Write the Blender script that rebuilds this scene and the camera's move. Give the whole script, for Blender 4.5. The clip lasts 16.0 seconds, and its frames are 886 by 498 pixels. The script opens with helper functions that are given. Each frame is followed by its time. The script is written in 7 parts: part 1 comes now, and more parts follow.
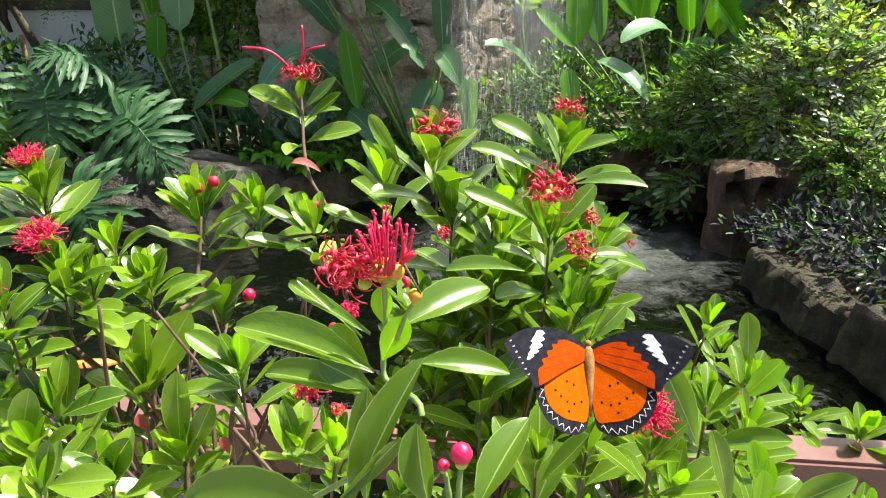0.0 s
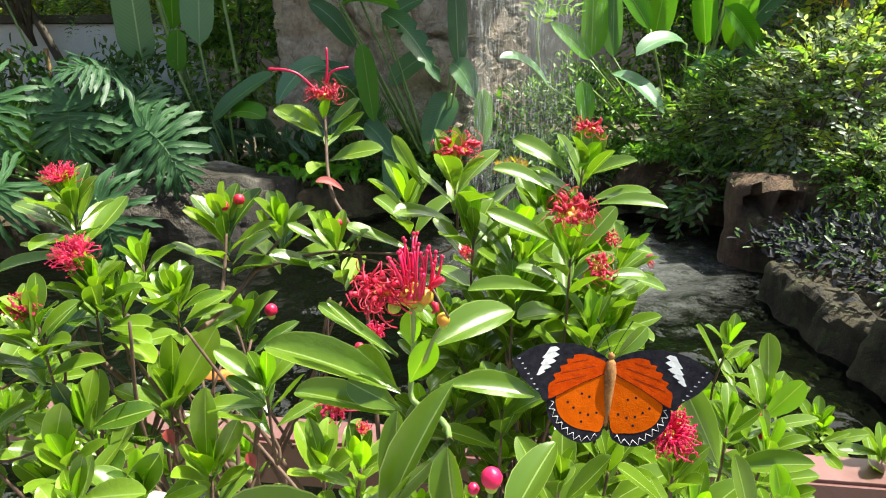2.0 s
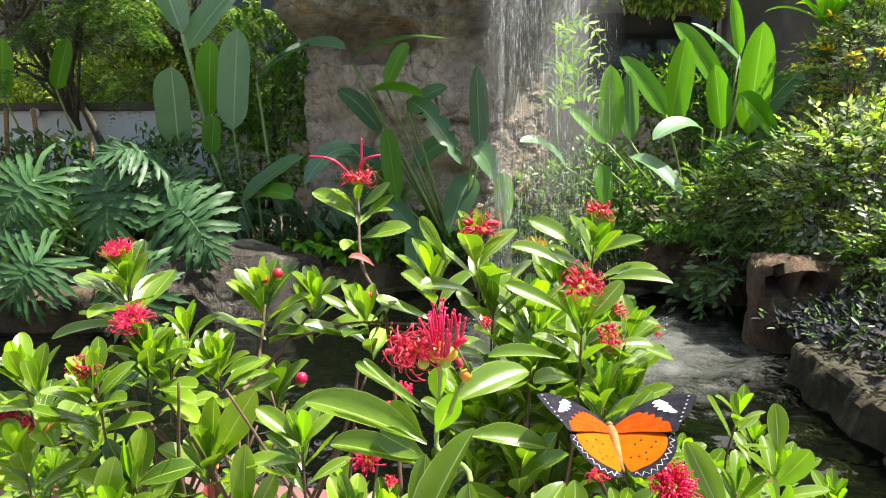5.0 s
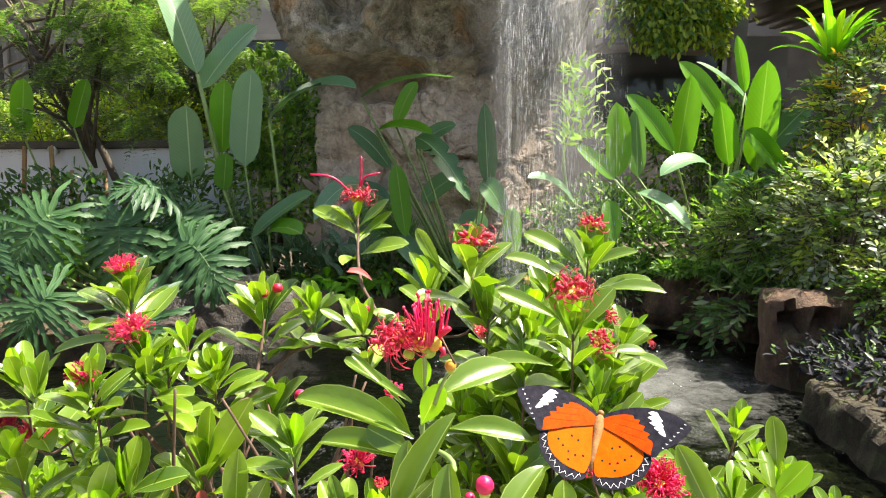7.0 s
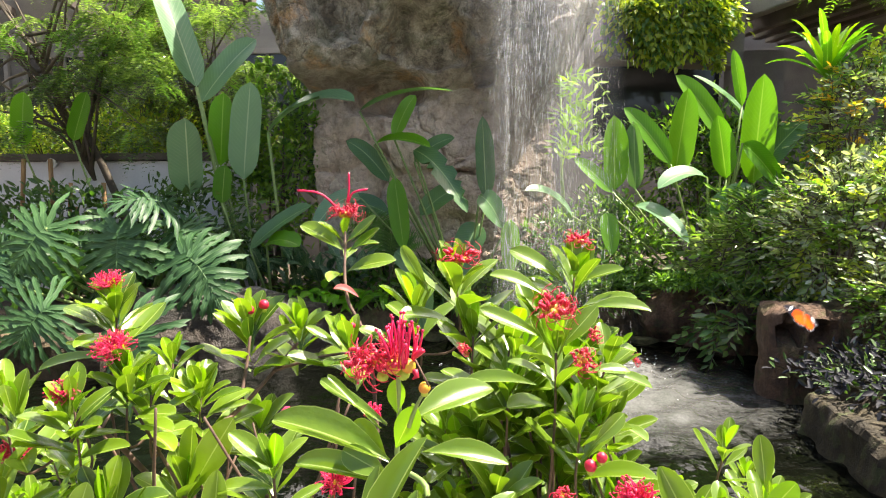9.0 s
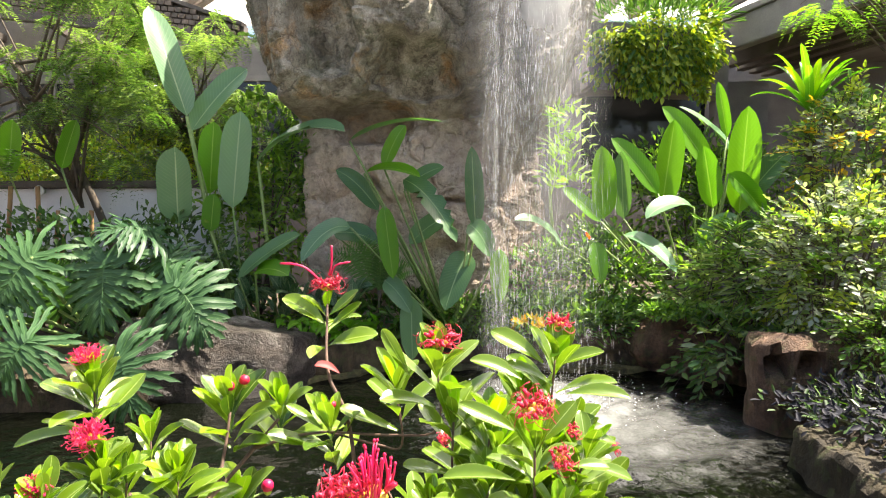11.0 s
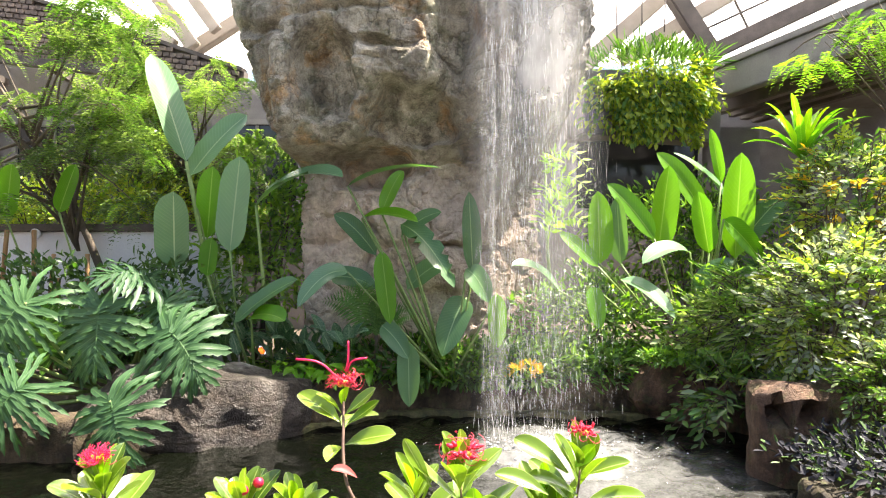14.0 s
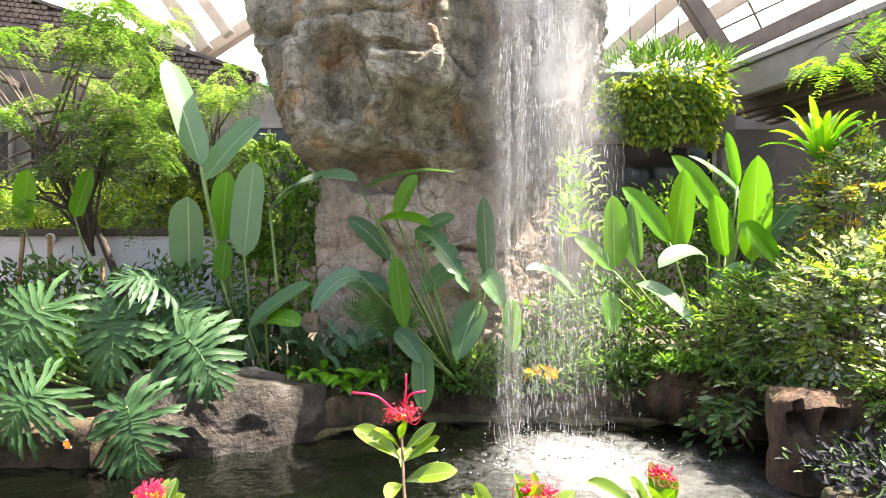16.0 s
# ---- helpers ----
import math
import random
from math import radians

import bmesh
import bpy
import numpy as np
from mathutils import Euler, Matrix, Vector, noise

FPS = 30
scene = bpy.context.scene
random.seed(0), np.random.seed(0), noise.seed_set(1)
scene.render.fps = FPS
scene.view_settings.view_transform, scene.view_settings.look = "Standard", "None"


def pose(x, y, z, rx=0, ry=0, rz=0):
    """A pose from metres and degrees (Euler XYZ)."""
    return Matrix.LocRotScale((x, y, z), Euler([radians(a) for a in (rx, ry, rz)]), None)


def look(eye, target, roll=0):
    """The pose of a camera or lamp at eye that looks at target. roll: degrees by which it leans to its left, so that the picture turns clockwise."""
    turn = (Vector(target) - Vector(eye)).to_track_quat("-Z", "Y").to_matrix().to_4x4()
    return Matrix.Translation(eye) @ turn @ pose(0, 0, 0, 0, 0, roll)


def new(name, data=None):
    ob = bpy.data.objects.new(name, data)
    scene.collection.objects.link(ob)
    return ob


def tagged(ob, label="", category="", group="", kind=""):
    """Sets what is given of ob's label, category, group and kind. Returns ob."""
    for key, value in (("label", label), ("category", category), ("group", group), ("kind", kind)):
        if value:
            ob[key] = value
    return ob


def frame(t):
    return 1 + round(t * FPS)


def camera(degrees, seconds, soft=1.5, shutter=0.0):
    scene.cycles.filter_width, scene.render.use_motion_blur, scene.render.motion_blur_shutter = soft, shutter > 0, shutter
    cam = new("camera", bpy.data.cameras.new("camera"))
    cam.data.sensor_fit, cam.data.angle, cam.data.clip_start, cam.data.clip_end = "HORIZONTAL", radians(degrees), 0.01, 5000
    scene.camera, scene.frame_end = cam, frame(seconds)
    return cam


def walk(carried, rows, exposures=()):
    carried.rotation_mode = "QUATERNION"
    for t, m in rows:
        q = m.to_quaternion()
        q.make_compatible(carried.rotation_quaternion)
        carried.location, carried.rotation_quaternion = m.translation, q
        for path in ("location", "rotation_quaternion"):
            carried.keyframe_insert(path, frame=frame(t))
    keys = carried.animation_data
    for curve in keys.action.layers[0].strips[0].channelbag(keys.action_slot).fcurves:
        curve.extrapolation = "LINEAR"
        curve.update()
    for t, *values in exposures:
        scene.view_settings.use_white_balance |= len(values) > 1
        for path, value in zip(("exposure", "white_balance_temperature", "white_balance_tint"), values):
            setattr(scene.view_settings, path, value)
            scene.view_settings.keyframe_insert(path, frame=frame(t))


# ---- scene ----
cam = camera(70.32, 16.0, 1.1, 0.4)
# seconds, eye (m), yaw, pitch, roll (degrees)
PATH = [
    (0.0, -0.0000, 0.0000, 1.4000, 0.00, -18.02, 0.06),
    (0.5, -0.0048, 0.0020, 1.4007, 0.38, -17.60, 0.08),
    (1.0, -0.0081, 0.0006, 1.4030, 0.78, -17.37, 0.10),
    (1.5, -0.0056, -0.0002, 1.4025, 1.10, -17.21, 0.11),
    (2.0, -0.0051, -0.0043, 1.4069, 1.29, -17.01, 0.12),
    (2.5, -0.0048, -0.0105, 1.4135, 1.62, -16.54, 0.07),
    (3.0, -0.0014, -0.0211, 1.4126, 1.90, -15.65, 0.13),
    (3.5, 0.0035, -0.0317, 1.4130, 2.25, -14.40, 0.11),
    (4.0, 0.0007, -0.0366, 1.4134, 2.54, -12.90, 0.11),
    (4.5, -0.0065, -0.0396, 1.4134, 2.89, -11.28, 0.10),
    (7.0, 0.0058, -0.0516, 1.3940, 4.12, -6.40, 0.18),
    (7.5, 0.0042, -0.0514, 1.3911, 4.16, -6.12, 0.10),
    (8.0, 0.0025, -0.0507, 1.3904, 4.16, -5.89, 0.13),
    (8.5, 0.0096, -0.0494, 1.3922, 4.16, -5.62, 0.16),
    (11.0, 0.0233, -0.0465, 1.4420, 3.19, -3.15, 0.02),
    (11.5, 0.0212, -0.0438, 1.4547, 3.01, -2.41, 0.01),
    (12.0, 0.0163, -0.0435, 1.4637, 2.85, -1.81, -0.01),
    (12.5, 0.0154, -0.0514, 1.4765, 2.81, -1.14, -0.01),
    (13.0, 0.0137, -0.0486, 1.4834, 2.82, -0.47, -0.03),
    (13.5, 0.0093, -0.0434, 1.4864, 2.77, 0.09, -0.05),
    (14.0, 0.0023, -0.0429, 1.4926, 2.73, 0.37, -0.08),
    (14.5, -0.0078, -0.0408, 1.5000, 2.68, 0.51, -0.00),
    (15.0, -0.0224, -0.0416, 1.5096, 2.73, 0.49, -0.02),
    (15.5, -0.0333, -0.0348, 1.5145, 2.97, 0.51, 0.00),
    (16.0, -0.0434, -0.0282, 1.5174, 3.52, 0.50, 0.00),
]
walk(cam, [(t, pose(x, y, z, 90 + pitch, roll, yaw)) for t, x, y, z, yaw, pitch, roll in PATH], [(0.0, 1.36, 6550, 0), (3.0, 1.42, 6550, 1), (5.0, 1.58, 6700, 5), (8.0, 1.72, 6950, 11), (12.0, 2.08, 7000, 13), (16.0, 2.37, 6950, 15)])

# ---- light ----
SUN_AZ, SUN_EL = 74.0, 63.0          # degrees to the right of straight ahead, and up
world = bpy.data.worlds.new("sky")
scene.world = world
world.use_nodes = True
wn = world.node_tree.nodes
sky = wn.new("ShaderNodeTexSky")
sky.sky_type = "NISHITA"
sky.sun_disc = False
sky.sun_elevation = radians(SUN_EL)
sky.sun_rotation = radians(SUN_AZ)
sky.dust_density = 3.0
world.node_tree.links.new(sky.outputs[0], wn["Background"].inputs[0])
wn["Background"].inputs[1].default_value = 0.095
sun = new("sun", bpy.data.lights.new("sun", "SUN"))
sun.data.energy, sun.data.angle, sun.data.color = 5.0, radians(0.6), (1.0, 0.95, 0.86)
sun.matrix_basis = look((0, 0, 0), (-math.sin(radians(SUN_AZ)) * math.cos(radians(SUN_EL)), -math.cos(radians(SUN_AZ)) * math.cos(radians(SUN_EL)), -math.sin(radians(SUN_EL))))

# ---- materials ----


def material(name):
    m = bpy.data.materials.new(name)
    m.use_nodes = True
    nt = m.node_tree
    return m, nt, nt.nodes["Principled BSDF"], nt.nodes["Material Output"]


def node(nt, kind, **inputs):
    n = nt.nodes.new(kind)
    for k, v in inputs.items():
        n.inputs[k.replace("_", " ")].default_value = v
    return n


def ramp(nt, fac, *stops):
    r = nt.nodes.new("ShaderNodeValToRGB")
    while len(r.color_ramp.elements) < len(stops):
        r.color_ramp.elements.new(0.5)
    for e, (p, c) in zip(r.color_ramp.elements, stops):
        e.position, e.color = p, (*c, 1) if len(c) == 3 else c
    nt.links.new(fac, r.inputs[0])
    return r.outputs[0]


def mixed(nt, kind, fac, a, b):
    n = nt.nodes.new("ShaderNodeMix")
    n.data_type, n.blend_type = "RGBA", kind
    for sock, v in ((n.inputs[0], fac), (n.inputs[6], a), (n.inputs[7], b)):
        if isinstance(v, bpy.types.NodeSocket):
            nt.links.new(v, sock)
        else:
            sock.default_value = v if isinstance(v, float) else (*v, 1)
    return n.outputs[2]


def calc(nt, op, a, b=0.5):
    n = nt.nodes.new("ShaderNodeMath")
    n.operation = op
    for sock, v in ((n.inputs[0], a), (n.inputs[1], b)):
        if isinstance(v, bpy.types.NodeSocket):
            nt.links.new(v, sock)
        else:
            sock.default_value = v
    return n.outputs[0]


def grain(nt, scale, detail=4.0, rough=0.6, stretch=(1, 1, 1)):
    co = nt.nodes.new("ShaderNodeTexCoord")
    mp = nt.nodes.new("ShaderNodeMapping")
    mp.inputs["Scale"].default_value = stretch
    nt.links.new(co.outputs["Object"], mp.inputs[0])
    n = node(nt, "ShaderNodeTexNoise", Scale=scale, Detail=detail, Roughness=rough)
    nt.links.new(mp.outputs[0], n.inputs["Vector"])
    return n.outputs["Fac"]


def relief(nt, bsdf, height, strength=0.4, distance=0.01):
    b = node(nt, "ShaderNodeBump", Strength=strength, Distance=distance)
    nt.links.new(height, b.inputs["Height"])
    nt.links.new(b.outputs[0], bsdf.inputs["Normal"])


def plain(name, dark, light, rough=0.6, scale=20.0, fine=120.0, metal=0.0, bump=0.2, dist=0.003, stretch=(1, 1, 1)):
    """A surface of two tones, stained at one scale and grained at another."""
    m, nt, b, out = material(name)
    big, small = grain(nt, scale, stretch=stretch), grain(nt, fine, stretch=stretch)
    both = calc(nt, "ADD", calc(nt, "MULTIPLY", big, 0.65), calc(nt, "MULTIPLY", small, 0.35))
    nt.links.new(ramp(nt, both, (0.32, dark), (0.66, light)), b.inputs["Base Color"])
    nt.links.new(calc(nt, "ADD", calc(nt, "MULTIPLY", small, 0.3), rough - 0.15), b.inputs["Roughness"])
    b.inputs["Metallic"].default_value = metal
    relief(nt, b, both, bump, dist)
    return m


def foliage(name, dark, light, pale, through_light=0.4, rough=0.35, veins=True, per="object", patch=6.0, spec=0.5, lateral=1.0, rim=0.0):
    """A leaf: two greens that vary from leaf to leaf, a paler midrib, gloss above and light shining through."""
    m, nt, b, out = material(name)
    if per == "object":
        rnd = nt.nodes.new("ShaderNodeObjectInfo").outputs["Random"]
    else:
        rnd = nt.nodes.new("ShaderNodeNewGeometry").outputs["Random Per Island"]
    mottled = grain(nt, patch, 3.0)
    tone = calc(nt, "ADD", calc(nt, "MULTIPLY", rnd, 0.65), calc(nt, "MULTIPLY", mottled, 0.4))
    col = ramp(nt, tone, (0.15, dark), (0.85, light))
    if veins:
        uv = nt.nodes.new("ShaderNodeUVMap")
        sep = nt.nodes.new("ShaderNodeSeparateXYZ")
        nt.links.new(uv.outputs[0], sep.inputs[0])
        off = calc(nt, "ABSOLUTE", calc(nt, "SUBTRACT", sep.outputs[0], 0.5))
        rib = calc(nt, "LESS_THAN", off, 0.022)
        lat = calc(nt, "SINE", calc(nt, "MULTIPLY", calc(nt, "SUBTRACT", sep.outputs[1], calc(nt, "MULTIPLY", off, 0.35)), 130.0), 0)
        col = mixed(nt, "MIX", calc(nt, "MULTIPLY", rib, 0.75), col, pale)
        col = mixed(nt, "MIX", calc(nt, "MULTIPLY", calc(nt, "GREATER_THAN", off, 0.475), rim), col, pale)
        col = mixed(nt, "MIX", calc(nt, "MULTIPLY", calc(nt, "GREATER_THAN", lat, 0.8), 0.12 * lateral), col, pale)
        relief(nt, b, calc(nt, "ADD", calc(nt, "ADD", calc(nt, "MULTIPLY", lat, lateral), calc(nt, "MULTIPLY", rib, 3.0 * lateral)), calc(nt, "MULTIPLY", grain(nt, 16.0, 4.0), 2.5)), 0.12, 0.002)
    nt.links.new(col, b.inputs["Base Color"])
    b.inputs["Roughness"].default_value = rough
    b.inputs["Specular IOR Level"].default_value = spec
    t = nt.nodes.new("ShaderNodeBsdfTranslucent")
    nt.links.new(mixed(nt, "MULTIPLY", 1.0, col, (1.5, 1.6, 0.5)), t.inputs[0])
    mx = nt.nodes.new("ShaderNodeMixShader")
    mx.inputs[0].default_value = through_light
    nt.links.new(b.outputs[0], mx.inputs[1])
    nt.links.new(t.outputs[0], mx.inputs[2])
    nt.links.new(mx.outputs[0], out.inputs[0])
    return m


SHRUB_LEAF = foliage("shrub leaf", (0.026, 0.078, 0.006), (0.23, 0.355, 0.026), (0.38, 0.48, 0.13), 0.34, 0.27, patch=2.0, spec=0.85, lateral=0.0, rim=0.6)
YOUNG_LEAF = foliage("young leaf", (0.21, 0.41, 0.012), (0.34, 0.55, 0.02), (0.5, 0.58, 0.15), 0.45, 0.33, patch=2.0, lateral=0.0)
PADDLE = foliage("paddle leaf", (0.045, 0.125, 0.045), (0.115, 0.24, 0.085), (0.28, 0.42, 0.2), 0.3, 0.3, lateral=1.0)
PADDLE_BRIGHT = foliage("bright paddle leaf", (0.08, 0.26, 0.012), (0.15, 0.37, 0.02), (0.3, 0.5, 0.12), 0.5, 0.33, lateral=1.0)
PADDLE_GREY = foliage("greyish paddle leaf", (0.1, 0.215, 0.1), (0.18, 0.33, 0.16), (0.38, 0.5, 0.3), 0.25, 0.3, spec=0.6, lateral=1.0)
SPLIT_LEAF = foliage("split leaf", (0.025, 0.08, 0.028), (0.06, 0.145, 0.045), (0.11, 0.22, 0.075), 0.3, 0.5, spec=0.5, lateral=0.3)
FINE_GREEN = foliage("fine leaves", (0.035, 0.11, 0.025), (0.15, 0.28, 0.06), (0.3, 0.4, 0.2), 0.4, 0.4, False, "island")
BRIGHT_FINE = foliage("bright fine leaves", (0.09, 0.22, 0.025), (0.23, 0.4, 0.06), (0.3, 0.4, 0.2), 0.45, 0.4, False, "island")
DARK_FINE = foliage("dark glossy leaves", (0.09, 0.17, 0.05), (0.4, 0.5, 0.24), (0.3, 0.4, 0.2), 0.5, 0.14, False, "island", spec=1.0)
GOLD_FINE = foliage("yellow leaves", (0.42, 0.4, 0.02), (0.6, 0.3, 0.03), (0.6, 0.5, 0.2), 0.45, 0.4, False, "island")
DARK_GROUND = foliage("shade plants", (0.03, 0.075, 0.018), (0.09, 0.17, 0.04), (0.3, 0.4, 0.2), 0.25, 0.4, False, "island")
PURPLE_FINE = foliage("purple grey leaves", (0.014, 0.014, 0.022), (0.035, 0.037, 0.045), (0.3, 0.4, 0.2), 0.15, 0.6, False, "island", spec=0.15)
# pale grey base colour paints in glints, on top of the leaves' real gloss
GREY_FINE = foliage("grey glinting leaves", (0.16, 0.2, 0.15), (0.42, 0.47, 0.38), (0.3, 0.4, 0.2), 0.4, 0.12, False, "island", spec=1.0)
VINE = foliage("yellow green vine leaves", (0.16, 0.25, 0.025), (0.42, 0.48, 0.06), (0.3, 0.4, 0.2), 0.4, 0.4, False, "island")
TREE_LEAF = foliage("tree leaflets", (0.07, 0.14, 0.045), (0.25, 0.35, 0.14), (0.3, 0.4, 0.2), 0.36, 0.2, False, "island", spec=1.0)
FERN_LEAF = foliage("fern leaflet", (0.06, 0.16, 0.035), (0.13, 0.28, 0.06), (0.2, 0.35, 0.1), 0.35, 0.45)
BRIGHT_FERN = foliage("bright fern leaflet", (0.14, 0.3, 0.02), (0.26, 0.46, 0.04), (0.35, 0.5, 0.1), 0.45, 0.45)
STRIPED = foliage("striped leaf", (0.03, 0.1, 0.045), (0.06, 0.16, 0.07), (0.5, 0.6, 0.42), 0.2, 0.35, lateral=5.0)
BARK = plain("twig bark", (0.05, 0.025, 0.018), (0.17, 0.1, 0.07), 0.75, 60.0, 400.0, bump=0.5, dist=0.001)
GREEN_STEM = plain("green stem", (0.12, 0.2, 0.05), (0.25, 0.34, 0.1), 0.5, 30.0, 200.0)
TRUNK = plain("trunk bark", (0.05, 0.04, 0.03), (0.13, 0.1, 0.07), 0.85, 12.0, 90.0, bump=0.6, dist=0.01)
PETAL = plain("red petal", (0.42, 0.004, 0.03), (0.62, 0.012, 0.055), 0.45, 60.0, 300.0)
STAMEN = plain("crimson stamen", (0.48, 0.004, 0.05), (0.68, 0.012, 0.1), 0.4, 80.0, 400.0)
ORANGE_CUP = plain("orange flower cup", (0.6, 0.12, 0.02), (0.55, 0.5, 0.04), 0.45, 90.0, 300.0)
GREEN_CUP = plain("green flower cup", (0.3, 0.42, 0.04), (0.5, 0.55, 0.08), 0.45, 90.0, 300.0)
DRY_LEAF = plain("withered red leaf", (0.2, 0.022, 0.02), (0.36, 0.06, 0.05), 0.6, 90.0, 300.0)


def rock_material(name, tones, moss=0.0, scale=2.2, wet_shade=None, soft=1.0, foot_light=0.0, cracks=1.0):
    m, nt, b, out = material(name)
    big, mid, fine = grain(nt, scale, 6.0, 0.65), grain(nt, scale * 5, 6.0, 0.7), grain(nt, scale * 30, 4.0, 0.7)
    col = ramp(nt, big, (0.3, tones[0]), (0.44, tones[1]), (0.55, tones[2]), (0.65, tones[3]))
    col = mixed(nt, "MULTIPLY", 0.85, col, ramp(nt, mid, (0.3, (0.35, 0.33, 0.3)), (0.58, (1, 1, 1))))
    col = mixed(nt, "MULTIPLY", 0.5, col, ramp(nt, fine, (0.35, (0.45, 0.42, 0.4)), (0.6, (1, 1, 1))))
    if moss:
        col = mixed(nt, "MIX", calc(nt, "MULTIPLY", calc(nt, "GREATER_THAN", grain(nt, scale * 2.3, 5.0), 0.57), moss), col, (0.09, 0.13, 0.03))
    crack = node(nt, "ShaderNodeTexVoronoi", Scale=scale * 0.8)
    crack.feature = "DISTANCE_TO_EDGE"
    co = nt.nodes.new("ShaderNodeTexCoord")
    warp = node(nt, "ShaderNodeTexNoise", Scale=scale * 2, Detail=4.0)
    nt.links.new(co.outputs["Object"], warp.inputs["Vector"])
    add = nt.nodes.new("ShaderNodeVectorMath")
    nt.links.new(co.outputs["Object"], add.inputs[0])
    sc = nt.nodes.new("ShaderNodeVectorMath")
    sc.operation = "SCALE"
    sc.inputs["Scale"].default_value = 1.3
    nt.links.new(warp.outputs["Color"], sc.inputs[0])
    nt.links.new(sc.outputs[0], add.inputs[1])
    nt.links.new(add.outputs[0], crack.inputs["Vector"])
    groove = calc(nt, "MINIMUM", calc(nt, "MULTIPLY", crack.outputs["Distance"], 12.0), 1.0)
    col = mixed(nt, "MULTIPLY", 0.55 * cracks, col, ramp(nt, groove, (0.0, (0.3, 0.27, 0.25)), (0.35, (1, 1, 1))))
    vein = node(nt, "ShaderNodeTexVoronoi", Scale=scale * 3.1)
    vein.feature = "DISTANCE_TO_EDGE"
    nt.links.new(add.outputs[0], vein.inputs["Vector"])
    col = mixed(nt, "MULTIPLY", 0.5 * cracks, col, ramp(nt, vein.outputs["Distance"], (0.0, (0.25, 0.22, 0.2)), (0.035, (1, 1, 1))))
    col = mixed(nt, "MULTIPLY", 0.75, col, ramp(nt, grain(nt, scale * 1.2, 5.0, 0.65, (1.6, 1.6, 0.22)), (0.38, (0.3, 0.27, 0.25)), (0.56, (1, 1, 1))))
    # pinkish tan of the foot, brightened to stand in for light under the head
    if foot_light:
        low = node(nt, "ShaderNodeMapRange")
        low.inputs[1].default_value, low.inputs[2].default_value = 2.5, 1.9
        zs = nt.nodes.new("ShaderNodeSeparateXYZ")
        nt.links.new(co.outputs["Object"], zs.inputs[0])
        nt.links.new(zs.outputs[2], low.inputs[0])
        col = mixed(nt, "MIX", calc(nt, "MULTIPLY", low.outputs[0], foot_light), col, mixed(nt, "MULTIPLY", 0.8, (0.78, 0.63, 0.5), ramp(nt, mid, (0.3, (0.45, 0.4, 0.36)), (0.6, (1, 1, 1)))))
    if wet_shade:
        # zone darkened for damp stone and the ledge's shaded front: axis, dry end, damp end
        axis, dry, damp = wet_shade
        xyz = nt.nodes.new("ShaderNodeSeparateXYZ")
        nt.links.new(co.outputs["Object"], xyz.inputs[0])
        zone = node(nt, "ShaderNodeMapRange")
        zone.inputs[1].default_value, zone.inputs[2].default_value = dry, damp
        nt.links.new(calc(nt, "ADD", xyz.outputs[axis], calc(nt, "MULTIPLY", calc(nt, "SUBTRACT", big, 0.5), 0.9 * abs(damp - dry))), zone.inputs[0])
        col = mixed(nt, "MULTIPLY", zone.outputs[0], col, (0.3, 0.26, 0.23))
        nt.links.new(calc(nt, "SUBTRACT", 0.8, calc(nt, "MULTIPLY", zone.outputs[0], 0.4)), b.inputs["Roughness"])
    else:
        b.inputs["Roughness"].default_value = 0.8
    nt.links.new(col, b.inputs["Base Color"])
    h = calc(nt, "ADD", calc(nt, "MULTIPLY", groove, 0.35 * cracks), calc(nt, "ADD", calc(nt, "MULTIPLY", mid, 0.9), calc(nt, "MULTIPLY", fine, 0.35)))
    relief(nt, b, h, 0.9, 0.05 * soft)
    return m


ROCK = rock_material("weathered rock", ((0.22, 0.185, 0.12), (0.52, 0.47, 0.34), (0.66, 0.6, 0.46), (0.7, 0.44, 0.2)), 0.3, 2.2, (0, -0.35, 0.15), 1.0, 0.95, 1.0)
BANK_ROCK = rock_material("mossy bank rock", ((0.036, 0.026, 0.013), (0.09, 0.064, 0.033), (0.14, 0.1, 0.053), (0.18, 0.13, 0.072)), 0.3, 3.5, None, 0.5, 0.0, 0.15)
RED_ROCK = rock_material("red brown rock", ((0.055, 0.033, 0.02), (0.16, 0.09, 0.052), (0.24, 0.14, 0.085), (0.3, 0.2, 0.135)), 0.3, 4.0, None, 0.8, 0.0, 0.5)
KERB_ROCK = rock_material("red brown kerb rock", ((0.024, 0.018, 0.007), (0.05, 0.038, 0.015), (0.068, 0.052, 0.022), (0.075, 0.062, 0.027)), 0.35, 4.0, None, 0.3, 0.0, 0.4)
# colour darkens below the top for damp and for a front in shade
LEDGE_ROCK = rock_material("pale ledge rock", ((0.06, 0.052, 0.04), (0.15, 0.13, 0.105), (0.3, 0.275, 0.235), (0.58, 0.56, 0.52)), 0.15, 3.2, (2, 0.72, 0.48), 1.3, 0.0, 0.25)
LIP_ROCK = rock_material("mossy waterline ledge", ((0.06, 0.055, 0.02), (0.11, 0.1, 0.035), (0.16, 0.14, 0.05), (0.2, 0.17, 0.07)), 0.3, 5.0, None, 0.4, 0.0, 0.2)
SOIL = plain("damp soil", (0.03, 0.022, 0.015), (0.09, 0.065, 0.04), 0.9, 6.0, 60.0, bump=0.8, dist=0.03)
DECK = plain("grey paving", (0.16, 0.15, 0.13), (0.27, 0.25, 0.22), 0.8, 5.0, 70.0, bump=0.4)
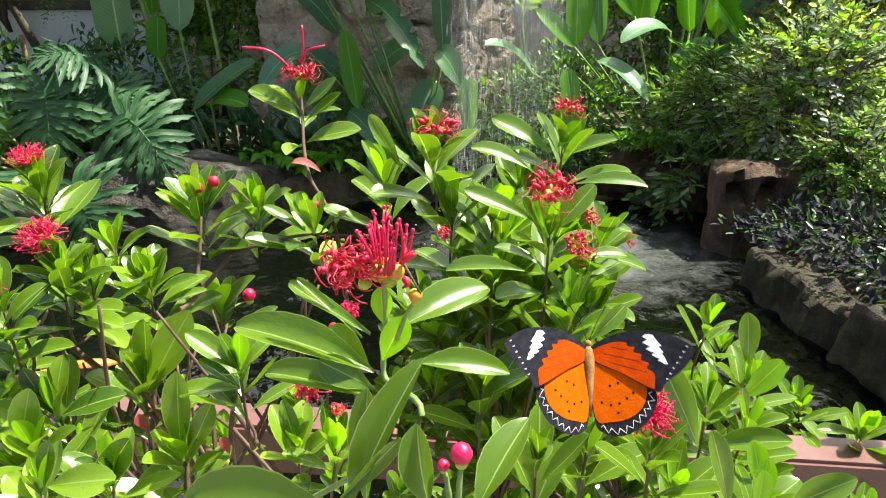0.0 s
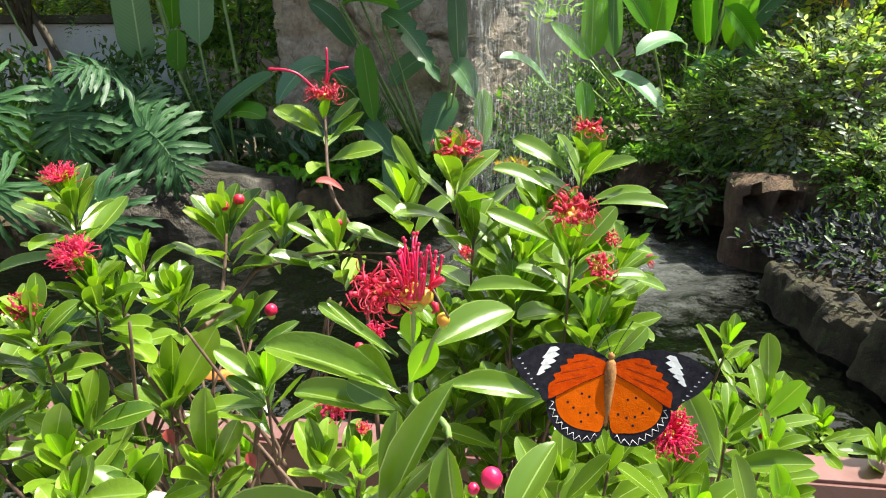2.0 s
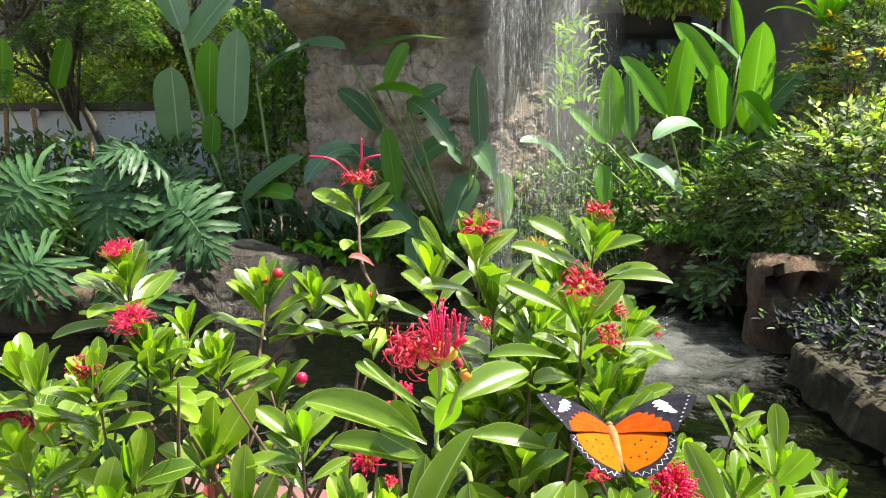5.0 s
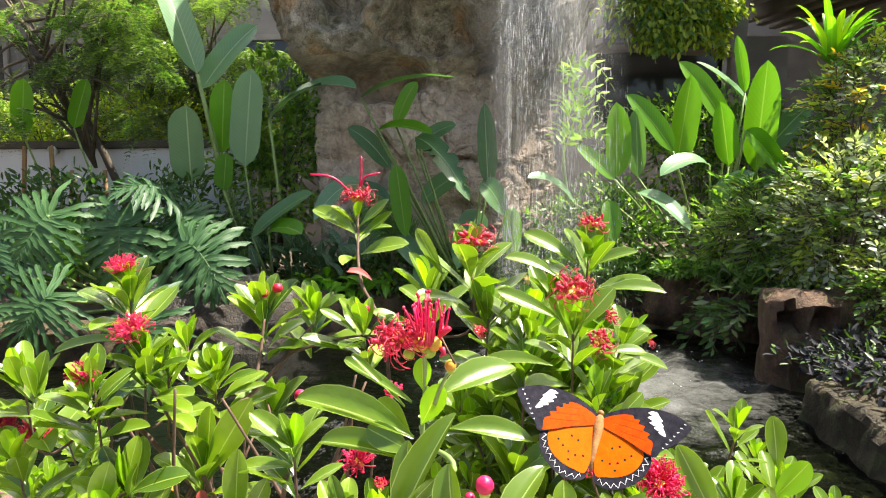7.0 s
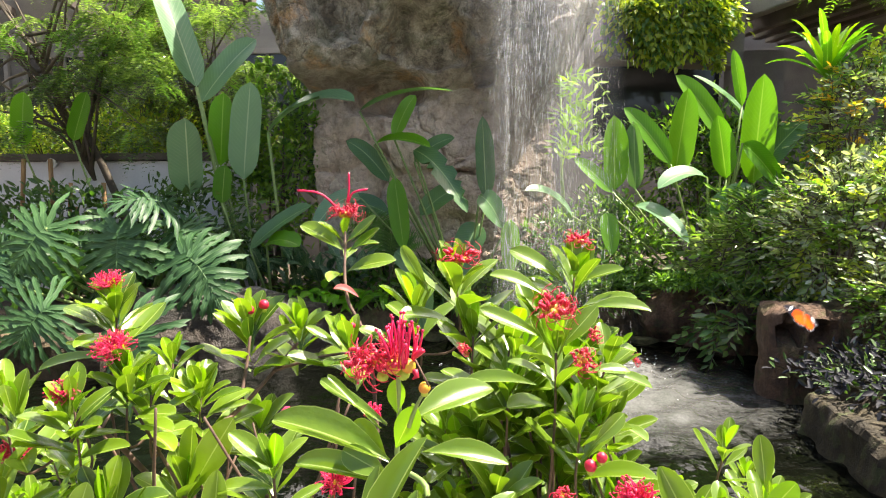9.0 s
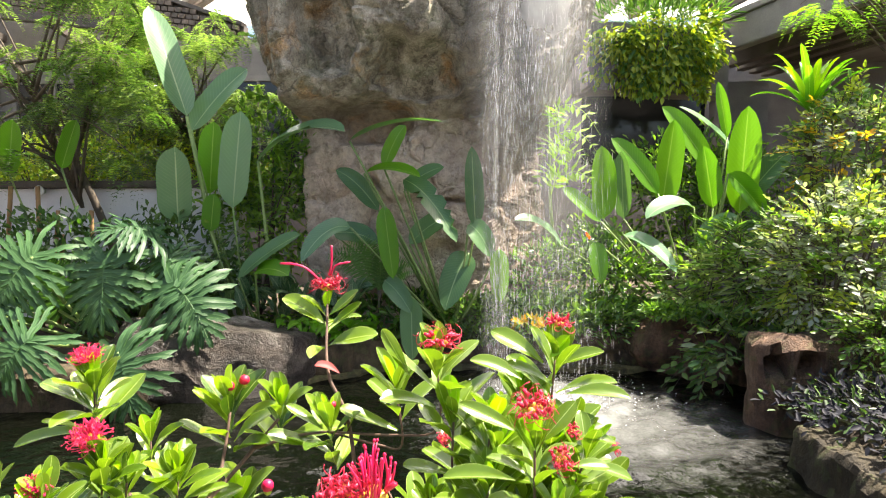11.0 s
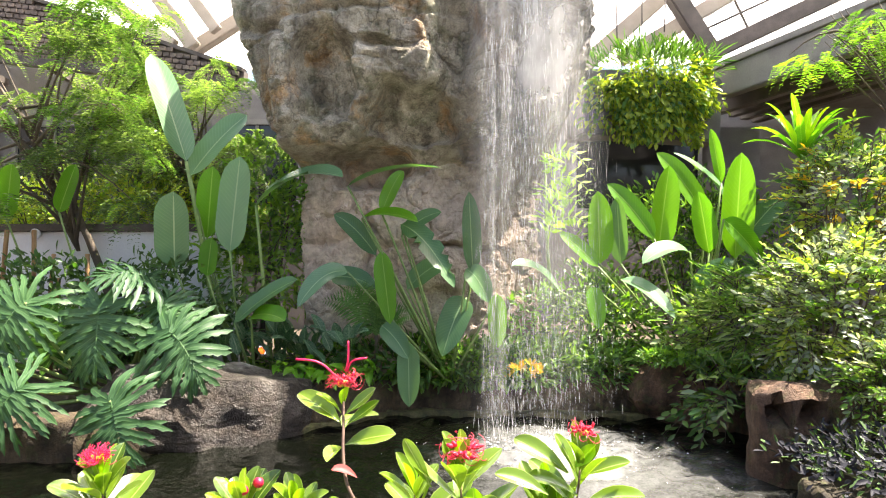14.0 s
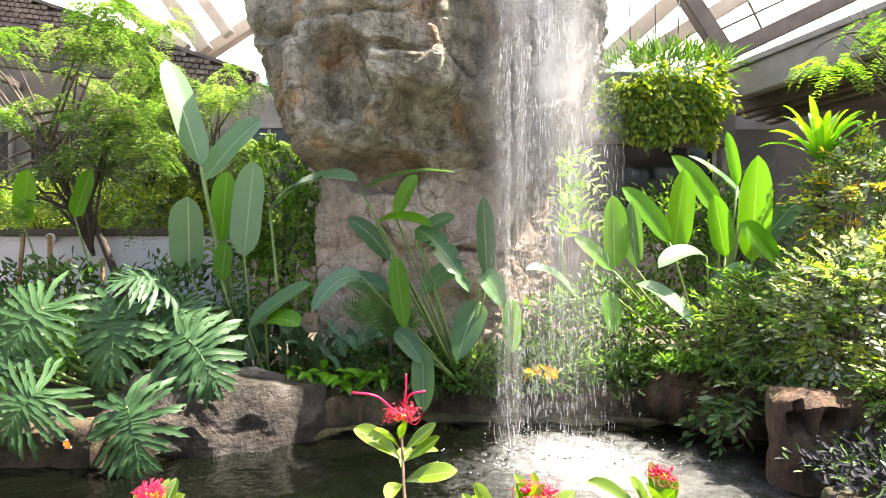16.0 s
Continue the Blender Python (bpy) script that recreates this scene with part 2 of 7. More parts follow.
RAIL_PAINT = plain("red brown painted metal", (0.12, 0.05, 0.045), (0.19, 0.085, 0.078), 0.42, 8.0, 300.0, bump=0.1, dist=0.0005)
WALL_PAINT = plain("pale grey wall paint", (0.62, 0.62, 0.65), (0.78, 0.78, 0.8), 0.8, 2.5, 60.0, bump=0.15)
CONCRETE = plain("grey concrete", (0.11, 0.1, 0.095), (0.21, 0.2, 0.185), 0.8, 2.0, 60.0, bump=0.3)
# CONCRETE's darker twin: shade is put into the colour of these walls
SHADE_WALL = plain("shade toned concrete", (0.1, 0.093, 0.09), (0.19, 0.18, 0.17), 0.85, 2.0, 60.0, bump=0.3)
DARK_BEAM = plain("dark brown beam", (0.045, 0.035, 0.03), (0.11, 0.09, 0.075), 0.7, 4.0, 60.0)
STEEL = plain("cream painted steel", (0.24, 0.2, 0.16), (0.36, 0.31, 0.25), 0.55, 4.0, 100.0)
TILE_BROWN = plain("brown roof tile", (0.05, 0.036, 0.028), (0.17, 0.13, 0.105), 0.75, 6.0, 50.0)
DARK_GLASS, _nt, _b, _o = material("dark window glass")
_b.inputs["Base Color"].default_value, _b.inputs["Roughness"].default_value = (0.02, 0.022, 0.025, 1), 0.08
PIPE = plain("white plastic", (0.6, 0.6, 0.58), (0.75, 0.75, 0.73), 0.5, 20.0, 100.0)
DRY_CANE = plain("dry cane", (0.25, 0.12, 0.05), (0.45, 0.28, 0.12), 0.7, 8.0, 60.0, stretch=(6, 6, 1))


def water_material():
    """Dark pond water; round the foot of the waterfall it is white and aerated, and the grey beyond paints in sky
    reflections.
    """
    m, nt, b, out = material("pond water")
    co = nt.nodes.new("ShaderNodeTexCoord")
    mp = nt.nodes.new("ShaderNodeMapping")
    mp.inputs["Location"].default_value = (-0.8, -4.4, 0)
    mp.inputs["Scale"].default_value = (1.0, 1.15, 0)
    nt.links.new(co.outputs["Object"], mp.inputs[0])
    ln = nt.nodes.new("ShaderNodeVectorMath")
    ln.operation = "LENGTH"
    nt.links.new(mp.outputs[0], ln.inputs[0])
    near = calc(nt, "SUBTRACT", 1.0, calc(nt, "MULTIPLY", ln.outputs["Value"], 0.72))
    lace = calc(nt, "ADD", near, calc(nt, "MULTIPLY", calc(nt, "SUBTRACT", calc(nt, "ADD", calc(nt, "MULTIPLY", grain(nt, 7.0, 6.0, 0.75), 0.6), calc(nt, "MULTIPLY", grain(nt, 60.0, 5.0, 0.75), 0.5)), 0.58), 2.0))
    at = nt.nodes.new("ShaderNodeVectorMath")
    at.operation = "DISTANCE"
    at.inputs[1].default_value = (0.6, 4.3, 0.15)
    nt.links.new(co.outputs["Object"], at.inputs[0])
    foot = calc(nt, "SUBTRACT", 1.0, calc(nt, "MULTIPLY", at.outputs["Value"], 0.75))
    # grey spread past the foam stands in for reflected roof and sky
    air_glare = ramp(nt, lace, (0.12, (0, 0, 0)), (1.0, (1, 1, 1)))
    dark = ramp(nt, grain(nt, 0.9), (0.3, (0.0008, 0.001, 0.0006)), (0.7, (0.003, 0.004, 0.002)))
    churn = ramp(nt, calc(nt, "MULTIPLY", foot, calc(nt, "ADD", grain(nt, 14.0, 5.0, 0.7), 0.5)), (0.5, (0, 0, 0)), (0.95, (1, 1, 1)))
    body = mixed(nt, "MIX", air_glare, dark, (0.14, 0.142, 0.136))
    nt.links.new(mixed(nt, "MIX", churn, body, (0.24, 0.245, 0.24)), b.inputs["Base Color"])
    nt.links.new(calc(nt, "ADD", calc(nt, "MULTIPLY", air_glare, 0.22), 0.05), b.inputs["Roughness"])
    b.inputs["IOR"].default_value = 1.33
    h = calc(nt, "ADD", grain(nt, 5.0, 2.0), calc(nt, "MULTIPLY", grain(nt, 22.0, 2.0, 0.5), 0.16))
    relief(nt, b, h, 0.6, 0.04)
    return m


def falling_material(name, density, stretch, low, high):
    """Water that falls in threads: clear between them, and thinner the further it has fallen."""
    m, nt, b, out = material(name)
    b.inputs["Base Color"].default_value = (0.8, 0.8, 0.79, 1)
    b.inputs["Roughness"].default_value = 0.4
    co = nt.nodes.new("ShaderNodeTexCoord")
    sep = nt.nodes.new("ShaderNodeSeparateXYZ")
    nt.links.new(co.outputs["Object"], sep.inputs[0])
    fade = node(nt, "ShaderNodeMapRange")
    fade.inputs[1].default_value, fade.inputs[2].default_value = low, high
    nt.links.new(sep.outputs[2], fade.inputs[0])
    uv = nt.nodes.new("ShaderNodeUVMap")
    su = nt.nodes.new("ShaderNodeSeparateXYZ")
    nt.links.new(uv.outputs[0], su.inputs[0])
    rim = calc(nt, "MINIMUM", calc(nt, "MULTIPLY", calc(nt, "SUBTRACT", 0.5, calc(nt, "ABSOLUTE", calc(nt, "SUBTRACT", su.outputs[0], 0.5))), 2.2), 1.0)
    g = calc(nt, "MULTIPLY", grain(nt, 9.0, 5.0, 0.6, stretch), calc(nt, "ADD", grain(nt, 1.8, 3.0, 0.5, (1, 1, 0.35)), 0.3))
    alpha = calc(nt, "MULTIPLY", ramp(nt, g, (0.22, (0.0, 0.0, 0.0)), (0.6, (density, density, density))), calc(nt, "MULTIPLY", fade.outputs[0], rim))
    tr = nt.nodes.new("ShaderNodeBsdfTransparent")
    tl = nt.nodes.new("ShaderNodeBsdfTranslucent")
    tl.inputs[0].default_value = (0.92, 0.92, 0.91, 1)
    body = nt.nodes.new("ShaderNodeMixShader")
    body.inputs[0].default_value = 0.5
    nt.links.new(b.outputs[0], body.inputs[1])
    nt.links.new(tl.outputs[0], body.inputs[2])
    mx = nt.nodes.new("ShaderNodeMixShader")
    nt.links.new(alpha, mx.inputs[0])
    nt.links.new(tr.outputs[0], mx.inputs[1])
    nt.links.new(body.outputs[0], mx.inputs[2])
    nt.links.new(mx.outputs[0], out.inputs[0])
    return m


WATER = water_material()
VEIL = falling_material("falling water veil", 0.5, (1.0, 1.0, 0.045), 0.9, 2.9)
THREAD = falling_material("falling water thread", 0.36, (1.6, 1.0, 0.06), -0.5, 1.0)
MIST = falling_material("fine spray", 0.75, (0.2, 0.14, 0.1), 0.3, 2.9)
DROP, _nt, _b, _o = material("water drop")
_b.inputs["Base Color"].default_value, _b.inputs["Roughness"].default_value = (0.86, 0.86, 0.85, 1), 0.3
_b.inputs["Alpha"].default_value = 0.5
FOAM = plain("white foam", (0.55, 0.56, 0.56), (0.85, 0.86, 0.86), 0.4, 30.0, 200.0, bump=0.6, dist=0.01)

# ---- building blocks ----


def mesh(name, verts, faces, mat, smooth=True, uvs=None, sharp=0):
    me = bpy.data.meshes.new(name)
    me.from_pydata([tuple(v) for v in verts], [], faces)
    if uvs is not None:
        lay = me.uv_layers.new(name="UVMap")
        idx = np.empty(len(me.loops), dtype=np.int32)
        me.loops.foreach_get("vertex_index", idx)
        lay.data.foreach_set("uv", np.asarray(uvs, dtype=np.float32)[idx].ravel())
    me.materials.append(mat)
    if smooth:
        me.polygons.foreach_set("use_smooth", [True] * len(me.polygons))
    me.update()
    if sharp:
        me.set_sharp_from_angle(angle=radians(sharp))
    return me


def thing(name, at, label, category, group="", kind=""):
    ob = new(name)
    ob.matrix_basis = Matrix.Translation(at)
    ob.empty_display_size = 0.05
    return tagged(ob, label, category, group, kind)


def part(name, data, parent, label="", m=None, kind=""):
    """Links a mesh that is given in world places, or at the pose m, as a part of its parent."""
    ob = new(name, data)
    chain = parent.matrix_basis if parent.parent is None else parent.parent.matrix_basis @ parent.matrix_parent_inverse @ parent.matrix_basis
    ob.parent = parent
    ob.matrix_parent_inverse = chain.inverted()
    if m is not None:
        ob.matrix_basis = m
    return tagged(ob, label, kind=kind)


def tube_data(points, radii, sides=6, close=True):
    """Vertices and faces of a round tube along a line of points."""
    pts = [Vector(p) for p in points]
    verts, faces, uvs = [], [], []
    ref = Vector((0.31, 0.2, 0.93))
    for i, p in enumerate(pts):
        t = (pts[min(i + 1, len(pts) - 1)] - pts[max(i - 1, 0)]).normalized()
        if abs(t.dot(ref)) > 0.97:
            ref = Vector((0.9, 0.3, 0.1))
        a = t.cross(ref).normalized()
        b = t.cross(a)
        r = radii[i] if isinstance(radii, (list, tuple)) else radii
        for k in range(sides):
            w = 2 * math.pi * k / sides
            verts.append(p + (a * math.cos(w) + b * math.sin(w)) * r)
        if i:
            for k in range(sides):
                q = (k + 1) % sides
                faces.append(((i - 1) * sides + k, (i - 1) * sides + q, i * sides + q, i * sides + k))
    if close:
        faces.append(tuple(range(sides))[::-1])
        faces.append(tuple((len(pts) - 1) * sides + k for k in range(sides)))
    return verts, faces


def tube(name, points, radii, mat, sides=6):
    v, f = tube_data(points, radii, sides)
    return mesh(name, v, f, mat)


def bend(a, b, lift, n=6, side=(0, 0, 1)):
    """A curved line from a to b that rises by lift in its middle."""
    a, b, s = Vector(a), Vector(b), Vector(side)
    return [a.lerp(b, i / n) + s * (lift * 4 * (i / n) * (1 - i / n)) for i in range(n + 1)]


def joined(chunks):
    verts, faces, n = [], [], 0
    for v, f in chunks:
        verts += list(v)
        faces += [tuple(i + n for i in q) for q in f]
        n += len(v)
    return verts, faces


def box_data(c, s, bevel=0.0, turn=0.0):
    """A box by its centre and size, with bevelled edges, turned about z."""
    bm = bmesh.new()
    bmesh.ops.create_cube(bm, size=1)
    bmesh.ops.scale(bm, vec=s, verts=bm.verts)
    if bevel:
        bmesh.ops.bevel(bm, geom=bm.edges[:], offset=bevel, segments=2, affect="EDGES")
    bmesh.ops.transform(bm, matrix=pose(*c, 0, 0, turn), verts=bm.verts)
    v = [tuple(x.co) for x in bm.verts]
    f = [tuple(x.index for x in q.verts) for q in bm.faces]
    bm.free()
    return v, f


def box(name, c, s, mat, bevel=0.0, turn=0.0):
    return mesh(name, *box_data(c, s, bevel, turn), mat, smooth=False)


def beam(name, a, b, w, h, mat):
    """A straight squared bar from a to b."""
    a, b = Vector(a), Vector(b)
    v, f = box_data((0, 0, 0), ((b - a).length, w, h), min(w, h) * 0.08)
    m = Matrix.Translation((a + b) / 2) @ (b - a).to_track_quat("X", "Z").to_matrix().to_4x4()
    return mesh(name, [m @ Vector(x) for x in v], f, mat, smooth=False)


def outline_width(t, shape):
    if shape in ("paddle", "oblong"):
        rise, fall, blunt = (0.26, 0.58, 2.8) if shape == "paddle" else (0.32, 0.52, 2.1)
        if t < rise:
            return max(0.0, 1 - (1 - t / rise) ** 2.2) ** 0.75
        return 1.0 if t < fall else max(0.0, 1 - ((t - fall) / (1 - fall)) ** blunt) ** 0.7
    if shape == "lance":
        return max(0.0, math.sin(math.pi * t ** 0.75)) ** 0.9
    if shape == "strap":
        return min(1.0, t * 8 + 0.45) * (1 - t ** 5)
    return max(0.0, math.sin(math.pi * t ** 1.25)) ** 0.75 * (1 - 0.12 * (1 - t)) + 0.06 * (1 - t)


def blade(name, base, tip, width, mat, lift=0.1, face=(0, -1, 0.5), fold=0.3, shape="paddle", n=14, ripple=0.0, torn=0, seed=0, twist=0.0):
    """A leaf blade from base to tip that arches by lift and is folded along its midrib."""
    rnd = random.Random(seed)
    base, tip, up = Vector(base), Vector(tip), Vector(face).normalized()
    length = (tip - base).length
    line = bend(base, tip, lift * length, n)
    slits = {rnd.randrange(3, n - 1): rnd.uniform(0.2, 0.6) for _ in range(torn)}
    across = (-1.0, -0.55, 0.0, 0.55, 1.0)
    verts, faces, uvs = [], [], []
    for i, p in enumerate(line):
        t = i / n
        d = (line[min(i + 1, n)] - line[max(i - 1, 0)]).normalized()
        s = d.cross(up).normalized()
        nor = s.cross(d)
        if twist:
            q = Matrix.Rotation(twist * (t - 0.5), 3, d)
            s, nor = q @ s, q @ nor
        w = width / 2 * outline_width(t, shape)
        for k, u in enumerate(across):
            ww = w * (slits.get(i, 1.0) if abs(u) == 1.0 and (i + (u > 0)) % 2 else 1.0)
            z = abs(u) * fold * w + ripple * width * math.sin(i * 1.9 + u * 2 + seed) * abs(u)
            verts.append(p + s * (u * ww) + nor * z)
            uvs.append((0.5 + u / 2, t))
        if i:
            for k in range(4):
                a = (i - 1) * 5 + k
                faces.append((a, a + 1, a + 6, a + 5))
    return mesh(name, verts, faces, mat, uvs=uvs)


def leaf_cloud(name, places, dirs, normals, lengths, widths, mat, fold=0.15):
    """Many small pointed leaves in one mesh: six corners and four faces each."""
    p, d, nrm = (np.asarray(a, dtype=float) for a in (places, dirs, normals))
    d /= np.linalg.norm(d, axis=1)[:, None] + 1e-9
    s = np.cross(d, nrm)
    s /= np.linalg.norm(s, axis=1)[:, None] + 1e-9
    u = np.cross(s, d)
    L, W = np.asarray(lengths)[:, None], np.asarray(widths)[:, None]
    k = len(p)
    v = np.empty((k, 6, 3))
    v[:, 0] = p
    v[:, 1] = p + d * L * 0.45 + s * W * 0.5 + u * W * fold
    v[:, 2] = p + d * L * 0.8 + s * W * 0.33 + u * W * fold * 0.6
    v[:, 3] = p + d * L - u * L * 0.08
    v[:, 4] = p + d * L * 0.8 - s * W * 0.33 + u * W * fold * 0.6
    v[:, 5] = p + d * L * 0.45 - s * W * 0.5 + u * W * fold
    me = bpy.data.meshes.new(name)
    quad = np.array([(0, 1, 2, 3), (0, 3, 4, 5)])
    faces = (np.arange(k)[:, None, None] * 6 + quad[None]).reshape(-1, 4)
    me.vertices.add(k * 6)
    me.vertices.foreach_set("co", v.reshape(-1))
    me.loops.add(faces.size)
    me.loops.foreach_set("vertex_index", faces.reshape(-1).astype(np.int32))
    me.polygons.add(len(faces))
    me.polygons.foreach_set("loop_start", np.arange(0, faces.size, 4, dtype=np.int32))
    me.materials.append(mat)
    me.update(calc_edges=True)
    return me


def scatter(seed, n, centre, size, up=0.5, clump=0):
    """Random places in an ellipsoid, gathered in clumps, with leaf directions that point outwards and up."""
    g = np.random.default_rng(seed)
    q = g.normal(size=(n, 3))
    q /= np.linalg.norm(q, axis=1)[:, None]
    q *= (g.random(n) ** 0.45)[:, None]
    if clump:
        seeds = g.normal(size=(clump, 3))
        seeds /= np.linalg.norm(seeds, axis=1)[:, None]
        seeds *= (g.random(clump) ** 0.4)[:, None]
        q = seeds[g.integers(0, clump, n)] + q * 0.3 * g.uniform(0.5, 1.2, size=(n, 1))
    place = np.asarray(centre) + q * np.asarray(size)
    way = q + g.normal(size=(n, 3)) * 0.8 + np.array([0, 0, up - 0.5])
    nor = g.normal(size=(n, 3)) * 0.6 + np.array([0, -0.3, 1.0])
    return g, place, way, nor

# ---- the setting ----
WATER_Z = 0.15


def pond_back(x):
    """The far shore of the pond."""
    t = min(1.0, max(0.0, (x + 2.4) / 1.8))
    return 3.88 + (5.27 - 3.88) * t * t * (3 - 2 * t)


def pond_right(y):
    """The right shore of the pond: a straight kerb, and a bay behind its corner."""
    t = min(1.0, max(0.0, (y - 4.05) / 0.4))
    return 1.62 + 0.38 * t


def land(x, y):
    if y < 0.62:
        return 0.13
    inside = min(pond_back(x) - y, pond_right(y) - x, x + 5.0)
    t = min(1.0, max(0.0, 0.5 - (inside + 0.3) / 0.3))
    return -0.35 + 0.75 * t + 0.05 * t * noise.noise((x * 1.5, y * 1.5, 0))


def ground():
    xs = [-400, -60, -20] + [-9 + 0.2 * i for i in range(91)] + [20, 60, 400]
    ys = [-400, -60, -20, -9, -5, -2, 0, 0.5, 0.6] + [0.8 + 0.2 * i for i in range(60)] + [20, 60, 400]
    verts = [(x, y, land(x, y)) for y in ys for x in xs]
    w = len(xs)
    faces = [(j * w + i, j * w + i + 1, (j + 1) * w + i + 1, (j + 1) * w + i) for j in range(len(ys) - 1) for i in range(w - 1)]
    tagged(new("ground", mesh("ground", verts, faces, SOIL)), "damp dark soil of the planting beds round the pond", "ground", kind="structure")


FALL = Vector((0.42, 4.45, WATER_Z))


def water():
    nx, ny = 220, 150
    g = []
    for j in range(ny + 1):
        y = 0.64 + 5.0 * j / ny
        for i in range(nx + 1):
            x = -5.6 + 9.6 * i / nx
            r = math.hypot(x - FALL.x, (y - FALL.y) * 1.1)
            a = 0.022 * math.exp(-r / 1.3) + 0.003
            z = a * (math.sin(r * 21) + 1.4 * noise.noise((x * 5, y * 5, 3)) + 0.9 * noise.noise((x * 13, y * 13, 9)))
            g.append((x, y, WATER_Z + z))
    w = nx + 1
    f = [(j * w + i, j * w + i + 1, (j + 1) * w + i + 1, (j + 1) * w + i) for j in range(ny) for i in range(nx)]
    return tagged(new("water", mesh("water", g, f, WATER)), "dark green pond water rippled by the waterfall", "pond water", kind="structure")


def boulder(name, centre, size, mat, seed, rough=0.22, freq=1.6, sub=4, label="", category="rock", group="", turn=0.0):
    """A rock: a ball pushed in and out by noise at three scales, with flattened facets."""
    bm = bmesh.new()
    bmesh.ops.create_icosphere(bm, subdivisions=sub, radius=1.0)
    off = Vector((seed * 7.3, seed * 3.1, seed * 1.7))
    facets = []
    rnd = random.Random(seed)
    for _ in range(9):
        v = Vector((rnd.gauss(0, 1), rnd.gauss(0, 1), rnd.gauss(0, 1))).normalized()
        facets.append((v, rnd.uniform(0.66, 0.9)))
    for v in bm.verts:
        p = v.co.copy()
        for n, d in facets:
            k = p.dot(n)
            if k > d:
                p -= n * (k - d) * 0.8
        q = p * freq + off
        k = 1 + rough * noise.noise(q) + rough * 0.5 * noise.noise(q * 2.7) + rough * 0.28 * noise.noise(q * 6.1)
        p *= k
        v.co = Vector((p.x * size[0], p.y * size[1], max(p.z, -0.75) * size[2]))
    bmesh.ops.transform(bm, matrix=pose(*centre, 0, 0, turn), verts=bm.verts)
    me = bpy.data.meshes.new(name)
    bm.to_mesh(me)
    bm.free()
    me.materials.append(mat)
    me.polygons.foreach_set("use_smooth", [True] * len(me.polygons))
    me.set_sharp_from_angle(angle=radians(28))
    return tagged(new(name, me), label, category, group)


HEAD_FACES = (  # outward direction and a place on each broken face of the head
    ((-0.05, -1, -0.12), (-0.6, 4.86, 2.9)), ((-0.85, -0.75, -0.22), (-1.68, 5.02, 2.9)), ((-1, -0.1, -0.36), (-1.93, 5.6, 3.1)),
    ((0.55, -0.85, -0.12), (0.3, 4.98, 2.9)), ((1, -0.2, -0.34), (0.83, 5.6, 3.0)), ((0, 1, 0), (0, 7.4, 3.0)), ((0.8, 0.7, 0), (0.6, 7.0, 3.0)),
    ((-0.8, 0.7, 0), (-1.7, 7.0, 3.0)), ((-0.5, -0.9, 0.02), (-1.6, 5.0, 3.5)), ((0.1, -1, -0.05), (-0.7, 4.86, 3.62)), ((0.12, -0.75, -0.66), (-0.9, 4.88, 2.74)))
FOOT_FACES = (
    ((0.1, -1, 0.1), (-0.35, 5.42, 1.4)), ((-0.5, -0.9, 0.06), (-1.32, 5.46, 1.4)), ((-1, -0.25, -0.02), (-1.6, 5.9, 1.4)), ((0.7, -0.8, 0.02), (0.3, 5.6, 1.4)),
    ((1, -0.1, 0), (0.62, 6.0, 1.4)), ((0, 1, 0), (0, 7.2, 1.4)), ((0.7, 0.7, 0), (0.4, 6.9, 1.4)), ((-0.7, 0.7, 0), (-1.5, 6.9, 1.4)))
# hollows (+) and proud blocks (-) of the front: centre x and z, half width and half height, depth, softness
FRONT_FORMS = (
    (-1.2, 2.95, 0.2, 0.3, 0.26, 0.06), (-0.66, 2.98, 0.34, 0.13, -0.06, 0.04), (-0.74, 3.13, 0.15, 0.02, 0.16, 0.02),
    (-0.5, 2.62, 0.38, 0.2, 0.24, 0.05), (-0.16, 3.2, 0.15, 0.5, 0.2, 0.08), (0.02, 2.38, 0.08, 0.09, 0.16, 0.03), (-0.9, 2.24, 0.34, 0.16, 0.42, 0.05),
    (-1.53, 2.95, 0.15, 0.5, -0.06, 0.03), (-0.94, 1.3, 0.03, 0.6, 0.12, 0.05), (-0.25, 1.52, 0.3, 0.025, 0.14, 0.03), (-0.3, 1.3, 0.26, 0.14, -0.08, 0.04),
    (-1.3, 1.62, 0.24, 0.02, 0.06, 0.03), (-1.75, 3.42, 0.2, 0.04, 0.09, 0.05), (-0.95, 3.42, 0.5, 0.02, 0.07, 0.03), (0.55, 3.2, 0.12, 0.22, 0.16, 0.08))


